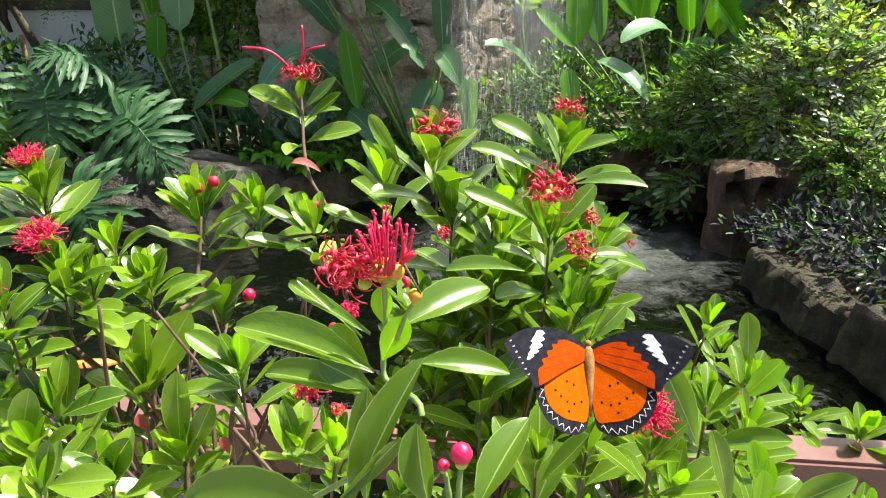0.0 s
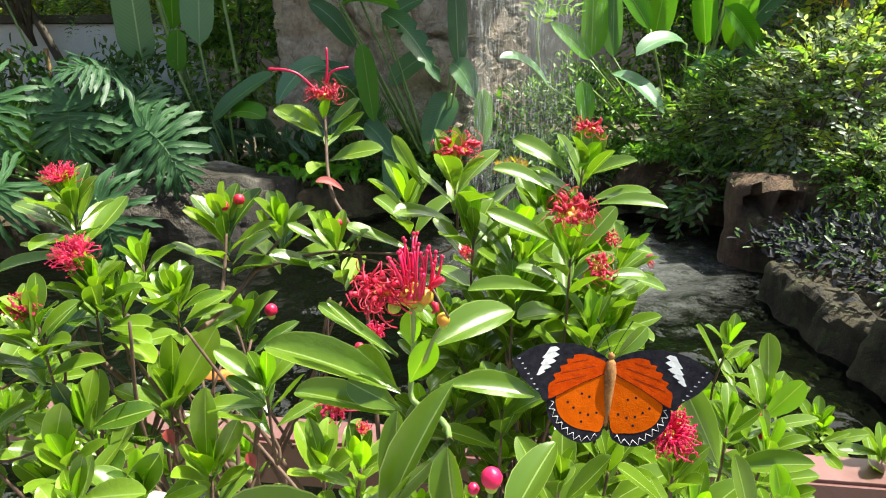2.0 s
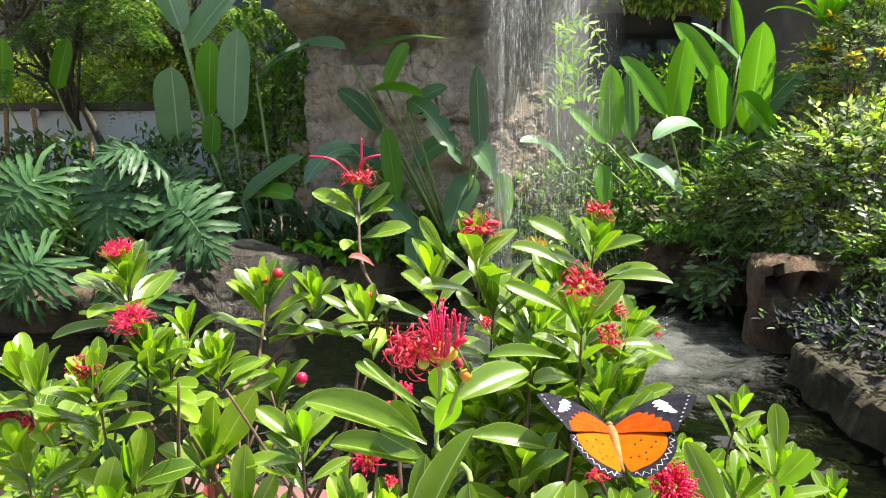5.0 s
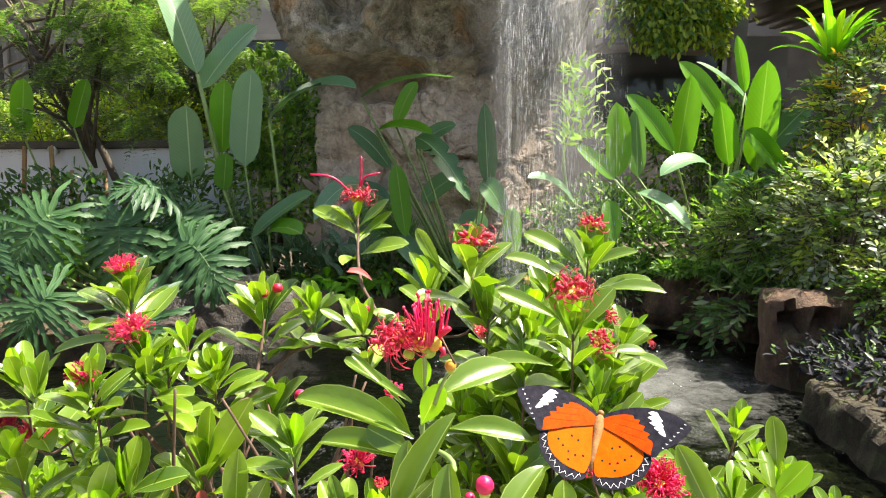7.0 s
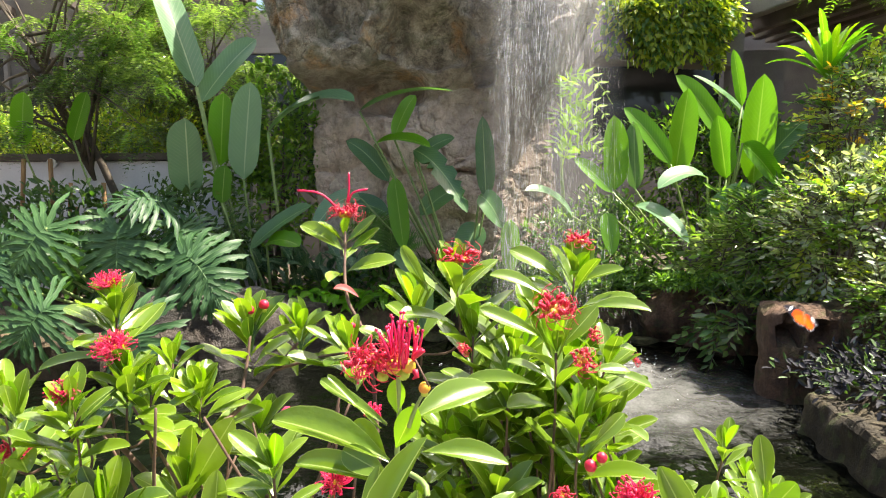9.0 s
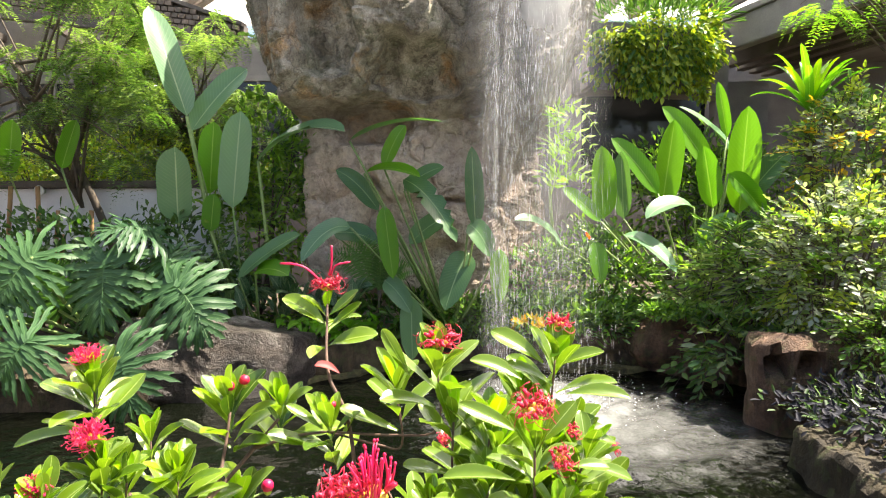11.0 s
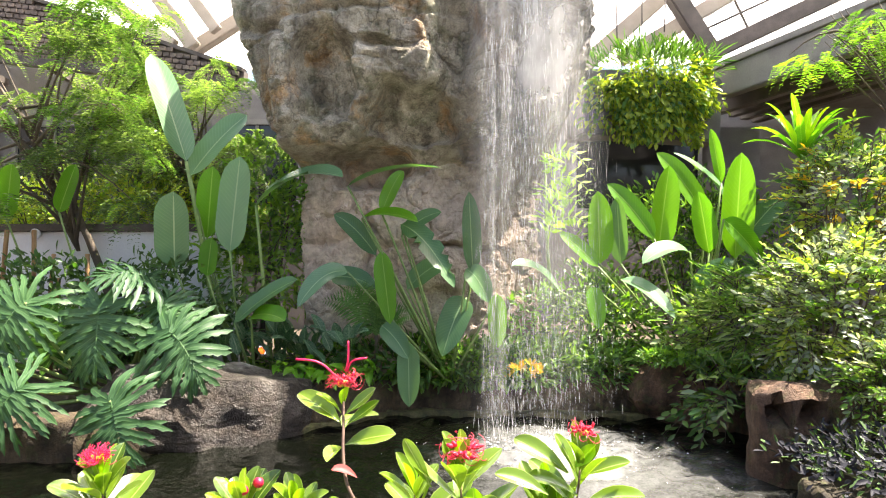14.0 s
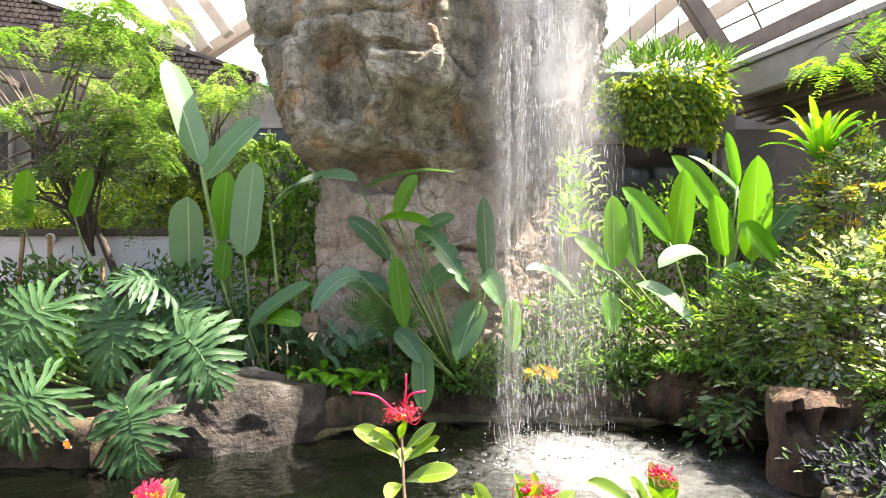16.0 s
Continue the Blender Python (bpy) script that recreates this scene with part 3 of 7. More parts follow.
def waterfall_rock():
    """The tall overhanging rock: a narrow foot, a deep hollow and a broad head of broken faces."""
    rings, sides, low, high = 240, 400, 0.1, 3.72
    cx, cy = -0.55, 6.15
    heads = [(Vector(n).normalized(), Vector(p)) for n, p in HEAD_FACES]
    feet = [(Vector(n).normalized(), Vector(p)) for n, p in FOOT_FACES]

    def reach(planes, d, z):
        best = 9.0
        for n, p in planes:
            k = n.x * d.x + n.y * d.y
            if k > 0.05:
                best = min(best, (n.x * (p.x - cx) + n.y * (p.y - cy) + n.z * (p.z - z)) / k)
        return best

    form = np.zeros((rings + 1, sides))
    ways = [Vector((math.cos(a), math.sin(a), 0)) for a in (2 * math.pi * i / sides for i in range(sides))]
    for j in range(rings + 1):
        z = low + (high - low) * j / rings
        for i, d in enumerate(ways):
            side = max(0.0, min(1.0, (d.x + 0.25) / 0.7))
            start = 2.42 + 0.1 * side + 0.07 * noise.noise((d.x * 3, d.y * 3, 4.0))
            f = max(0.0, min(1.0, (start - z) / (0.2 + 0.55 * side)))
            f = f * f * (3 - 2 * f)
            form[j, i] = reach(feet, d, z) * f + reach(heads, d, z) * (1 - f)
    for _ in range(2):
        up, down = np.roll(form, 1, 0), np.roll(form, -1, 0)
        up[0], down[-1] = form[0], form[-1]
        form = 0.5 * form + 0.125 * (up + down + np.roll(form, 1, 1) + np.roll(form, -1, 1))
    verts, faces = [], []
    for j in range(rings + 1):
        z = low + (high - low) * j / rings
        for i, d in enumerate(ways):
            k = form[j, i]
            x, y = cx + d.x * k, cy + d.y * k
            q = Vector((x, y, z))
            wob = Vector((noise.noise(q * 1.7), noise.noise(q * 1.7 + Vector((9, 0, 0))), noise.noise(q * 1.7 + Vector((0, 9, 0)))))
            w = q + wob * 0.12 + Vector((noise.noise(q * 5.0), 0, noise.noise(q * 5.0 + Vector((3, 0, 7))))) * 0.07
            push = 0.0
            if d.y < 0:
                for fx, fz, hx, hz, deep, soft in FRONT_FORMS:
                    e = ((abs(w.x - fx) / hx) ** 3 + (abs(w.z - fz) / hz) ** 3) ** (1 / 3)
                    e = (e - 1) * min(hx, hz)
                    if e < soft:
                        t = min(1.0, 0.5 - e / (2 * soft)) if e > -soft else 1.0
                        push += deep * t * t * (3 - 2 * t)
            big, pts = noise.voronoi(w * 1.9)
            small, _p = noise.voronoi(w * 5.5)
            block = 0.05 * noise.noise(pts[0] * 9.1) + 0.02 * noise.noise(_p[0] * 9.1)
            crack = 0.035 * max(0.0, 1 - (big[1] - big[0]) / 0.09) + 0.014 * max(0.0, 1 - (small[1] - small[0]) / 0.12)
            fine = 0.022 * noise.noise(q * 3.5) + 0.014 * noise.noise(q * 9.0) + 0.008 * noise.noise(Vector((x, y, z * 2.5)) * 22.0)
            k += block - crack + fine
            verts.append((cx + d.x * k, cy + d.y * k + push, z + 0.03 * wob.z))
        if j:
            for i in range(sides):
                n = (i + 1) % sides
                faces.append(((j - 1) * sides + i, (j - 1) * sides + n, j * sides + n, j * sides + i))
    faces.append(tuple(rings * sides + i for i in range(sides)))
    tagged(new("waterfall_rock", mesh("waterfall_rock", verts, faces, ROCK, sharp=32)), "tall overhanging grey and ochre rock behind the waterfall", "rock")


def rail():
    t = thing("rail", (0, 0.6, 0.13), "red-brown painted metal rail along the pond edge", "railing")
    a, b = Vector((-3.2, 0.94, 0.97)), Vector((2.4, 0.345, 0.97))
    part("top_bar", beam("top_bar", a, b, 0.05, 0.06, RAIL_PAINT), t)
    for k in (0.12, 0.4, 0.62, 0.9):
        p = a.lerp(b, k)
        part("post", box("post", (p.x, p.y, 0.535), (0.04, 0.04, 0.81), RAIL_PAINT, 0.003, -6.2), t)
    part("lower_bar", beam("lower_bar", a - Vector((0, 0, 0.45)), b - Vector((0, 0, 0.45)), 0.03, 0.03, RAIL_PAINT), t)


def closing_walls():
    # assumed walls, mostly out of view, added as surroundings for reflections
    for name, c, s in (("wall_north", (0, 10.6, 2.2), (20, 0.2, 4.4)), ("wall_west", (-9.1, 1.5, 2.2), (0.2, 18, 4.4)), ("wall_east", (9.1, 1.5, 2.2), (0.2, 18, 4.4)), ("wall_south", (0, -7.6, 2.2), (20, 0.2, 4.4))):
        tagged(new(name, box(name, c, s, CONCRETE)), "plain grey wall added to close the garden hall", "wall", kind="structure")
    tagged(new("floor", box("floor", (0, -3.6, 0.19), (18, 7.8, 0.12), DECK, 0.01)), "grey paved visitor path", "floor", kind="structure")
    tagged(new("planter_soil", box("planter_soil", (0, 0.44, 0.2), (3.6, 0.24, 0.14), SOIL, 0.03)), "strip of planting soil beside the rail", "soil", kind="structure")


def left_wall():
    w = tagged(new("wall_garden", box("wall_garden", (-5.3, 6.1, 0.95), (6.0, 0.14, 1.5), WALL_PAINT, 0.01)), "low pale grey garden wall behind the cane plants", "wall", kind="structure")
    part("coping", box("coping", (-5.3, 6.08, 1.74), (6.04, 0.24, 0.07), DARK_BEAM, 0.01), w, "dark coping")
    p = thing("pipe_end", (-4.255, 5.900, 1.671), "round white pipe end on the garden wall", "pipe")
    c = Vector((-4.312, 5.980, 1.673))
    part("ring", tube("ring", [c + Vector((0.045 * math.cos(k * math.pi / 8), -0.02, 0.045 * math.sin(k * math.pi / 8))) for k in range(17)], 0.012, PIPE, 6), p)
    part("core", tube("core", [c + Vector((0, 0.06, 0)), c + Vector((0, -0.02, 0))], 0.028, PIPE, 10), p)


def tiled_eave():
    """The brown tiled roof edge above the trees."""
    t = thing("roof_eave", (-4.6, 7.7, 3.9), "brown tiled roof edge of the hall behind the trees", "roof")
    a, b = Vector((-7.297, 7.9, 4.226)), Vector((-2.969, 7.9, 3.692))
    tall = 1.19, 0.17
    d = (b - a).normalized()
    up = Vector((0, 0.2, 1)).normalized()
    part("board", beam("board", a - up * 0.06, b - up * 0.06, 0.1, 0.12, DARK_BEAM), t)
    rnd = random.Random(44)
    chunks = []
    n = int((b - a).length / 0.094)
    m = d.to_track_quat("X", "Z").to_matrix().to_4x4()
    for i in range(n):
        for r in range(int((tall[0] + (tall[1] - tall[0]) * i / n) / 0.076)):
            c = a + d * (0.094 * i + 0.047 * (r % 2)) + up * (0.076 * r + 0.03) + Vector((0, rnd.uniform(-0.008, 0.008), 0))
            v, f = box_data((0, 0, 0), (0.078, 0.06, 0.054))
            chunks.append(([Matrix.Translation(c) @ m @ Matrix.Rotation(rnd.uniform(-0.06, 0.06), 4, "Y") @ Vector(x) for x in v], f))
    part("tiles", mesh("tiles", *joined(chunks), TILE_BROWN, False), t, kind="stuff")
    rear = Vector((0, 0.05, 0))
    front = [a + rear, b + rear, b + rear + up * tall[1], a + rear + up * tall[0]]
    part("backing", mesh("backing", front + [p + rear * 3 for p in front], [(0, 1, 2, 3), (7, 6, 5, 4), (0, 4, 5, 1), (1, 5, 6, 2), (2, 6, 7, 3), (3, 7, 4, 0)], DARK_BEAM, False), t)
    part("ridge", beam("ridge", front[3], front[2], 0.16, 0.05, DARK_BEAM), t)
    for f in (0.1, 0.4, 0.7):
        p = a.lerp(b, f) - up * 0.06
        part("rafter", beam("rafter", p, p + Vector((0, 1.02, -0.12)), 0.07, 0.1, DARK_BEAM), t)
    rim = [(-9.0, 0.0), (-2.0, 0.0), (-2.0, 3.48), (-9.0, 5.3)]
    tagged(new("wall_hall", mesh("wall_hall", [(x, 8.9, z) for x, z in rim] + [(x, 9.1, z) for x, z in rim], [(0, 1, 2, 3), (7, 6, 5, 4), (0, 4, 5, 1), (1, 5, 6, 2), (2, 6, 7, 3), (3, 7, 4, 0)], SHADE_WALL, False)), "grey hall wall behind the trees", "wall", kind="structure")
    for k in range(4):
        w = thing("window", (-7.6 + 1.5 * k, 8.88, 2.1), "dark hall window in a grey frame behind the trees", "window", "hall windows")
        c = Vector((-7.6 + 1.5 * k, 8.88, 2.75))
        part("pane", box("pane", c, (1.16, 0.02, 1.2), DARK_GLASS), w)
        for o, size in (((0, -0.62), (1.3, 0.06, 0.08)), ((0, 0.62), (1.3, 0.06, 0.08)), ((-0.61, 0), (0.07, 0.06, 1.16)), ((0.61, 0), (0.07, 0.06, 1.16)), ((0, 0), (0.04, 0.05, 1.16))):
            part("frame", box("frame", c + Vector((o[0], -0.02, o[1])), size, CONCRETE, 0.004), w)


def steel_roof():
    t = thing("roof_frame", (0, 9, 4.6), "steel roof frame with thin glazing bars against the bright sky", "roof frame")
    part("beam", beam("beam", (-4.792, 9.000, 5.466), (-4.101, 9.000, 4.510), 0.16, 0.2, STEEL), t)
    part("beam", beam("beam", (-4.275, 9.000, 5.453), (-3.760, 9.000, 4.754), 0.12, 0.16, STEEL), t)
    part("beam", beam("beam", (-4.504, 9.400, 4.472), (-3.349, 9.400, 5.181), 0.18, 0.2, STEEL), t)
    part("beam", beam("beam", (-5.530, 9.000, 5.316), (-4.401, 9.000, 4.533), 0.14, 0.2, STEEL), t)
    part("beam", beam("beam", (1.542, 9.000, 4.133), (2.959, 9.000, 5.384), 0.16, 0.22, STEEL), t)
    part("beam", beam("beam", (2.095, 9.000, 4.243), (3.849, 9.000, 5.281), 0.16, 0.2, STEEL), t)
    part("beam", beam("beam", (2.603, 8.600, 5.181), (3.252, 8.600, 4.137), 0.2, 0.22, DARK_BEAM), t, "dark beam")
    part("beam", beam("beam", (3.082, 8.400, 4.115), (4.904, 8.400, 4.960), 0.14, 0.2, DARK_BEAM), t, "dark beam")
    for a, b in (((3.341, 9.200, 4.728), (4.521, 9.200, 5.268)), ((3.577, 9.200, 4.520), (4.987, 9.200, 5.216)), ((3.763, 9.300, 5.288), (4.030, 9.300, 4.708)), ((3.138, 9.300, 4.974), (3.858, 9.300, 5.286))):
        part("glazing_bar", beam("glazing_bar", a, b, 0.025, 0.03, DARK_BEAM), t)
    for a, b in (((1.627, 7.200, 4.536), (1.644, 7.200, 3.796)), ((1.922, 7.200, 4.529), (1.921, 7.200, 3.951)), ((2.192, 7.200, 4.522), (2.171, 7.200, 4.010))):
        part("hanger", tube("hanger", [a, b], 0.008, DARK_BEAM), t, "thin hanging rod")


def glass_roof():
    """White translucent roof panes that slope up from the far wall; they let the daylight in."""
    m, nt, b, out = material("white roof pane")
    tl, tr, mx = nt.nodes.new("ShaderNodeBsdfTranslucent"), nt.nodes.new("ShaderNodeBsdfTransparent"), nt.nodes.new("ShaderNodeMixShader")
    nt.links.new(ramp(nt, grain(nt, 1.5, 5.0), (0.3, (0.6, 0.61, 0.62)), (0.7, (0.72, 0.72, 0.72))), tl.inputs[0])
    mx.inputs[0].default_value = 0.28
    nt.links.new(tl.outputs[0], mx.inputs[1])
    nt.links.new(tr.outputs[0], mx.inputs[2])
    nt.links.new(mx.outputs[0], out.inputs[0])
    roof = tagged(new("ceiling"), "sloping roof of white translucent panes over the garden hall", "ceiling", kind="structure")
    for k in range(12):
        x = -9.0 + 1.5 * k
        pane = part("pane", mesh("pane", *box_data((0, 0, 0), (1.48, 5.2, 0.012)), m, False), roof, m=pose(x + 0.75, 8.45, 5.95, -29.5))
        pane.visible_shadow = False


def right_building():
    t = thing("gallery", (4.2, 7.5, 0.3), "concrete gallery roof with dark beams on a grey wall", "building")
    a, b = Vector((2.751, 7.600, 3.432)), Vector((3.637, 5.400, 3.487))
    part("fascia", beam("fascia", a, b, 0.14, 0.34, CONCRETE), t)
    up = Vector((0, 0, 0.2))
    part("gutter", beam("gutter", a + up, b + up, 0.2, 0.07, CONCRETE), t)
    back = Vector((1.4, 1.0, 0.0))
    part("slab", mesh("slab", [a + up * 0.3, b + up * 0.3, b + back * 2 + up * 0.3, a + back * 2 + up * 0.3, a + up * 1.1, b + up * 1.1, b + back * 2 + up * 1.1, a + back * 2 + up * 1.1], [(0, 1, 2, 3), (7, 6, 5, 4), (0, 4, 5, 1), (1, 5, 6, 2), (2, 6, 7, 3), (3, 7, 4, 0)], CONCRETE, False), t)
    for k in (0.28, 0.52, 0.76, 1.0):
        o = back * k * 0.62 + Vector((0, 0, -0.12 - 0.02 * k))
        part("soffit_beam", beam("soffit_beam", a + o, b + o, 0.12, 0.24, DARK_BEAM), t)
    c = Vector((3.146, 7.700, 2.334))
    part("column", box("column", (c.x, c.y + 0.1, 1.55), (0.55, 0.4, 2.9), SHADE_WALL, 0.02), t)
    part("back_wall", box("back_wall", (6.1, 9.0, 1.9), (6.6, 0.2, 3.7), SHADE_WALL, 0.01), t)
    d = Vector((2.064, 8.000, 2.586))
    part("window", box("window", (d.x, d.y, d.z - 0.1), (1.5, 0.08, 0.85), DARK_GLASS, 0.01), t, "dark window")
    part("lintel", box("lintel", (d.x, d.y - 0.06, d.z + 0.42), (1.8, 0.3, 0.2), CONCRETE, 0.01), t)
    p = thing("hanging_planter", (1.924, 7.000, 2.794), "concrete trough overgrown with trailing yellow-green vines", "planter")
    part("trough", beam("trough", (1.190, 7.000, 3.146), (2.727, 7.200, 3.076), 0.35, 0.72, SHADE_WALL), p)
    g, pl, way, nor = scatter(31, 2600, (1.805, 6.76, 3.116), (0.76, 0.09, 0.42), 0.1, 150)
    way[:, 2] -= 1.0
    for ix, mat in zip(np.array_split(np.arange(len(pl)), 3), (VINE, FINE_GREEN, VINE)):
        part("vine", leaf_cloud("vine", pl[ix], way[ix], nor[ix], g.uniform(0.05, 0.1, len(ix)), g.uniform(0.03, 0.05, len(ix)), mat), p, kind="stuff")
    g, pl, way, nor = scatter(32, 900, (2.464, 6.900, 3.104), (0.16, 0.2, 0.55), 0.1, 24)
    part("trailing_vine", leaf_cloud("trailing_vine", pl, way, nor, g.uniform(0.05, 0.1, len(pl)), g.uniform(0.025, 0.045, len(pl)), VINE), p, kind="stuff")
    g, pl, way, nor = scatter(33, 600, (1.957, 7.000, 3.583), (0.75, 0.2, 0.14), 1.6, 40)
    part("grass_tuft", leaf_cloud("grass_tuft", pl, way, nor, g.uniform(0.14, 0.3, len(pl)), g.uniform(0.006, 0.012, len(pl)), FINE_GREEN), p, kind="stuff")


ground()
POND = water()
closing_walls()
rail()
waterfall_rock()
left_wall()
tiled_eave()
steel_roof()
glass_roof()
right_building()

# ---- rocks of the shore ----
boulder("ledge_rock", (-1.97, 4.56, 0.2), (0.9, 0.44, 0.56), LEDGE_ROCK, 8, 0.14, 1.6, 5, "large pale-topped rock ledge at the water's edge", turn=25)


def long_stone(name, a, b, depth, height, mat, seed, label, group, foot=0.0, hollows=(), rough=1.0, lean=0.0):
    """A stone of a bank or kerb: a long block with uneven faces and rounded, chipped edges."""
    a, b = Vector((*a, foot)), Vector((*b, foot))
    n, m = 36, 36
    d = b - a
    s = Vector((d.y, -d.x, 0)).normalized()
    verts, faces = [], []
    for i in range(n + 1):
        t = i / n
        end = min(1.0, min(t, 1 - t) * 9 + 0.35)
        for k in range(m):
            w = 2 * math.pi * k / m
            c, e = math.cos(w), math.sin(w)
            sq = (abs(c) ** 7 + abs(e) ** 7) ** (-1 / 7)
            p = a + d * t + s * (c * sq * depth / 2 * end) + Vector((0, 0, height / 2 + e * sq * height / 2 * (0.75 + 0.25 * end)))
            q = p * 4.0 + Vector((seed * 3.7, seed, 0))
            p += (s * c + Vector((0, 0, e))) * rough * (0.05 * noise.noise(q) + 0.04 * noise.noise(q * 2.2) + 0.02 * noise.noise(q * 6) + 0.03 * (noise.cell(q * 1.6) - 0.5))
            p.x += lean * (p.z - 0.2)
            for hole in hollows:
                r = (p - Vector(hole)).length / 0.085
                if r < 1:
                    p += Vector((0, 0.22 * (1 - r ** 4), 0))
            verts.append(p)
        if i:
            for k in range(m):
                q = (k + 1) % m
                faces.append(((i - 1) * m + k, (i - 1) * m + q, i * m + q, i * m + k))
    faces += [tuple(range(m))[::-1], tuple(n * m + k for k in range(m))]
    return tagged(new(name, mesh(name, verts, faces, mat, sharp=35)), label, "rock", group)


BACK = [-5.2, -3.4, -2.55]
for i in range(2):
    long_stone("bank_stone", (BACK[i], pond_back(BACK[i]) + 0.1), (BACK[i + 1] + 0.1, pond_back(BACK[i + 1]) + 0.1), 0.3, 0.42, BANK_ROCK, 61 + i, "long smooth ochre-brown stone of the far bank", "stones of the far bank", rough=0.5)
long_stone("bank_stone", (-2.5, 4.0), (-1.95, 4.36), 0.3, 0.34, BANK_ROCK, 66, "low ochre-brown stone against the rock ledge", "stones of the far bank", rough=0.5)
BACK = [-1.6, -0.75, 0.35, 1.45]
for i in range(3):
    long_stone("bank_stone", (BACK[i] - 0.05, pond_back(BACK[i]) + 0.12), (BACK[i + 1] + 0.05, pond_back(BACK[i + 1]) + 0.12), 0.34, 0.44 + 0.02 * i, BANK_ROCK, 11 + i, "long dark brown mossy stone of the far bank", "stones of the far bank", rough=0.7)
    long_stone("bank_ledge", (BACK[i] - 0.04, pond_back(BACK[i]) - 0.07), (BACK[i + 1] + 0.04, pond_back(BACK[i + 1]) - 0.07), 0.16, 0.19, LIP_ROCK, 71 + i, "narrow yellow-green mossy ledge at the waterline", "ledges at the waterline", rough=0.3)
boulder("bank_rock", (1.661, 5.300, 0.374), (0.42, 0.32, 0.4), RED_ROCK, 21, 0.2, 1.8, 4, "red-brown rock at the corner of the far bank")
long_stone("bank_stone", (1.5, 5.3), (2.12, 4.75), 0.3, 0.5, RED_ROCK, 31, "low dark brown stone of the far bank", "stones of the far bank")
long_stone("corner_rock", (1.68, 3.82), (2.45, 3.92), 0.38, 0.72, RED_ROCK, 24, "red-brown block with dark hollows at the pond corner", "", 0.0, ((1.75, 3.63, 0.57), (1.96, 3.64, 0.56)), 0.6)
KERB = [3.25, 2.4, 1.5, 0.66]
for i in range(3):
    long_stone("kerb_stone", (1.72, KERB[i] + 0.04), (1.72, KERB[i + 1] - 0.04), 0.2, (0.36, 0.42, 0.44)[i], KERB_ROCK, 41 + i, "mossy brown stone of the pond kerb", "stones of the pond kerb", 0.0, (), 0.5, 0.14)

# ---- plants of the far bank ----


def split_leaf(name, base, tip, width, mat, seed, face=(0, -1, 0.6), lift=0.12, n=14):
    """A large heart-shaped leaf cut into broad wavy toothed lobes, which turn from backwards at its base to forwards at its tip."""
    rnd = random.Random(seed)
    base, tip = Vector(base), Vector(tip)
    length = (tip - base).length
    line = bend(base, tip, lift * length, 24)
    up = Vector(face).normalized()
    verts, faces, uvs = [], [], []
    steps = ((0.0, 0.8), (0.14, 0.98), (0.3, 1.0), (0.42, 0.7), (0.5, 0.82), (0.58, 0.66), (0.68, 0.84), (0.76, 0.55), (0.86, 0.62), (0.93, 0.3), (1.0, 0.04))
    for i in range(n + 1):
        t = (i / n) ** 1.1
        at = t * 0.86 * 24
        k = int(at)
        p = line[k].lerp(line[min(24, k + 1)], at - k)
        d = (line[min(k + 2, 24)] - line[max(k - 1, 0)]).normalized()
        s = d.cross(up).normalized()
        nor = s.cross(d)
        for q in (-1, 1) if i < n else (0,):
            ang = radians(148 - 126 * t ** 0.7 + rnd.uniform(-6, 6)) if q else 0.0
            go = (d * math.cos(ang) + s * (q * math.sin(ang))).normalized()
            L = width * 0.56 * (0.72 + 0.5 * math.sin(math.pi * min(1.0, 0.18 + 0.8 * t))) * (1 - 0.42 * t) * rnd.uniform(0.9, 1.1)
            if not q:
                L = length * 0.26
            hw = length * 0.07 * (1 - 0.35 * t)
            curl, sag, sway = rnd.uniform(-0.12, 0.25), rnd.uniform(0.08, 0.34), rnd.uniform(0, 6)
            c = len(verts)
            for m, (f, h) in enumerate(steps):
                mid = p + go * (L * f) + d * (curl * L * f * f) - nor * (L * sag * f * f) + nor * (0.03 * L * math.sin(8 * f + sway))
                perp = go.cross(nor).normalized()
                fan = hw * h * (0.72 + 0.55 * f)
                a, b = (1.2, 0.86) if m % 2 else (0.86, 1.15)
                verts += [mid - perp * fan * a + nor * fan * 0.3, mid, mid + perp * fan * b + nor * fan * 0.3]
                uvs += [(0.3, f), (0.5, f), (0.7, f)]
                if m:
                    o = c + 3 * m
                    for z in (0, 1):
                        faces.append((o - 3 + z, o - 2 + z, o + 1 + z, o + z))
    for i in range(24):
        c = len(verts)
        r = 0.011 * length * (1.3 - i / 24)
        for j in (i, i + 1):
            d = (line[min(j + 1, 24)] - line[max(j - 1, 0)]).normalized()
            s = d.cross(up).normalized()
            nor = s.cross(d)
            verts += [line[j] - s * r + nor * 0.004, line[j] + nor * 0.007, line[j] + s * r + nor * 0.004]
            uvs += [(0.49, j / 24), (0.5, j / 24), (0.51, j / 24)]
        faces += [(c, c + 1, c + 4, c + 3), (c + 1, c + 2, c + 5, c + 4)]
    return mesh(name, verts, faces, mat, True, uvs)


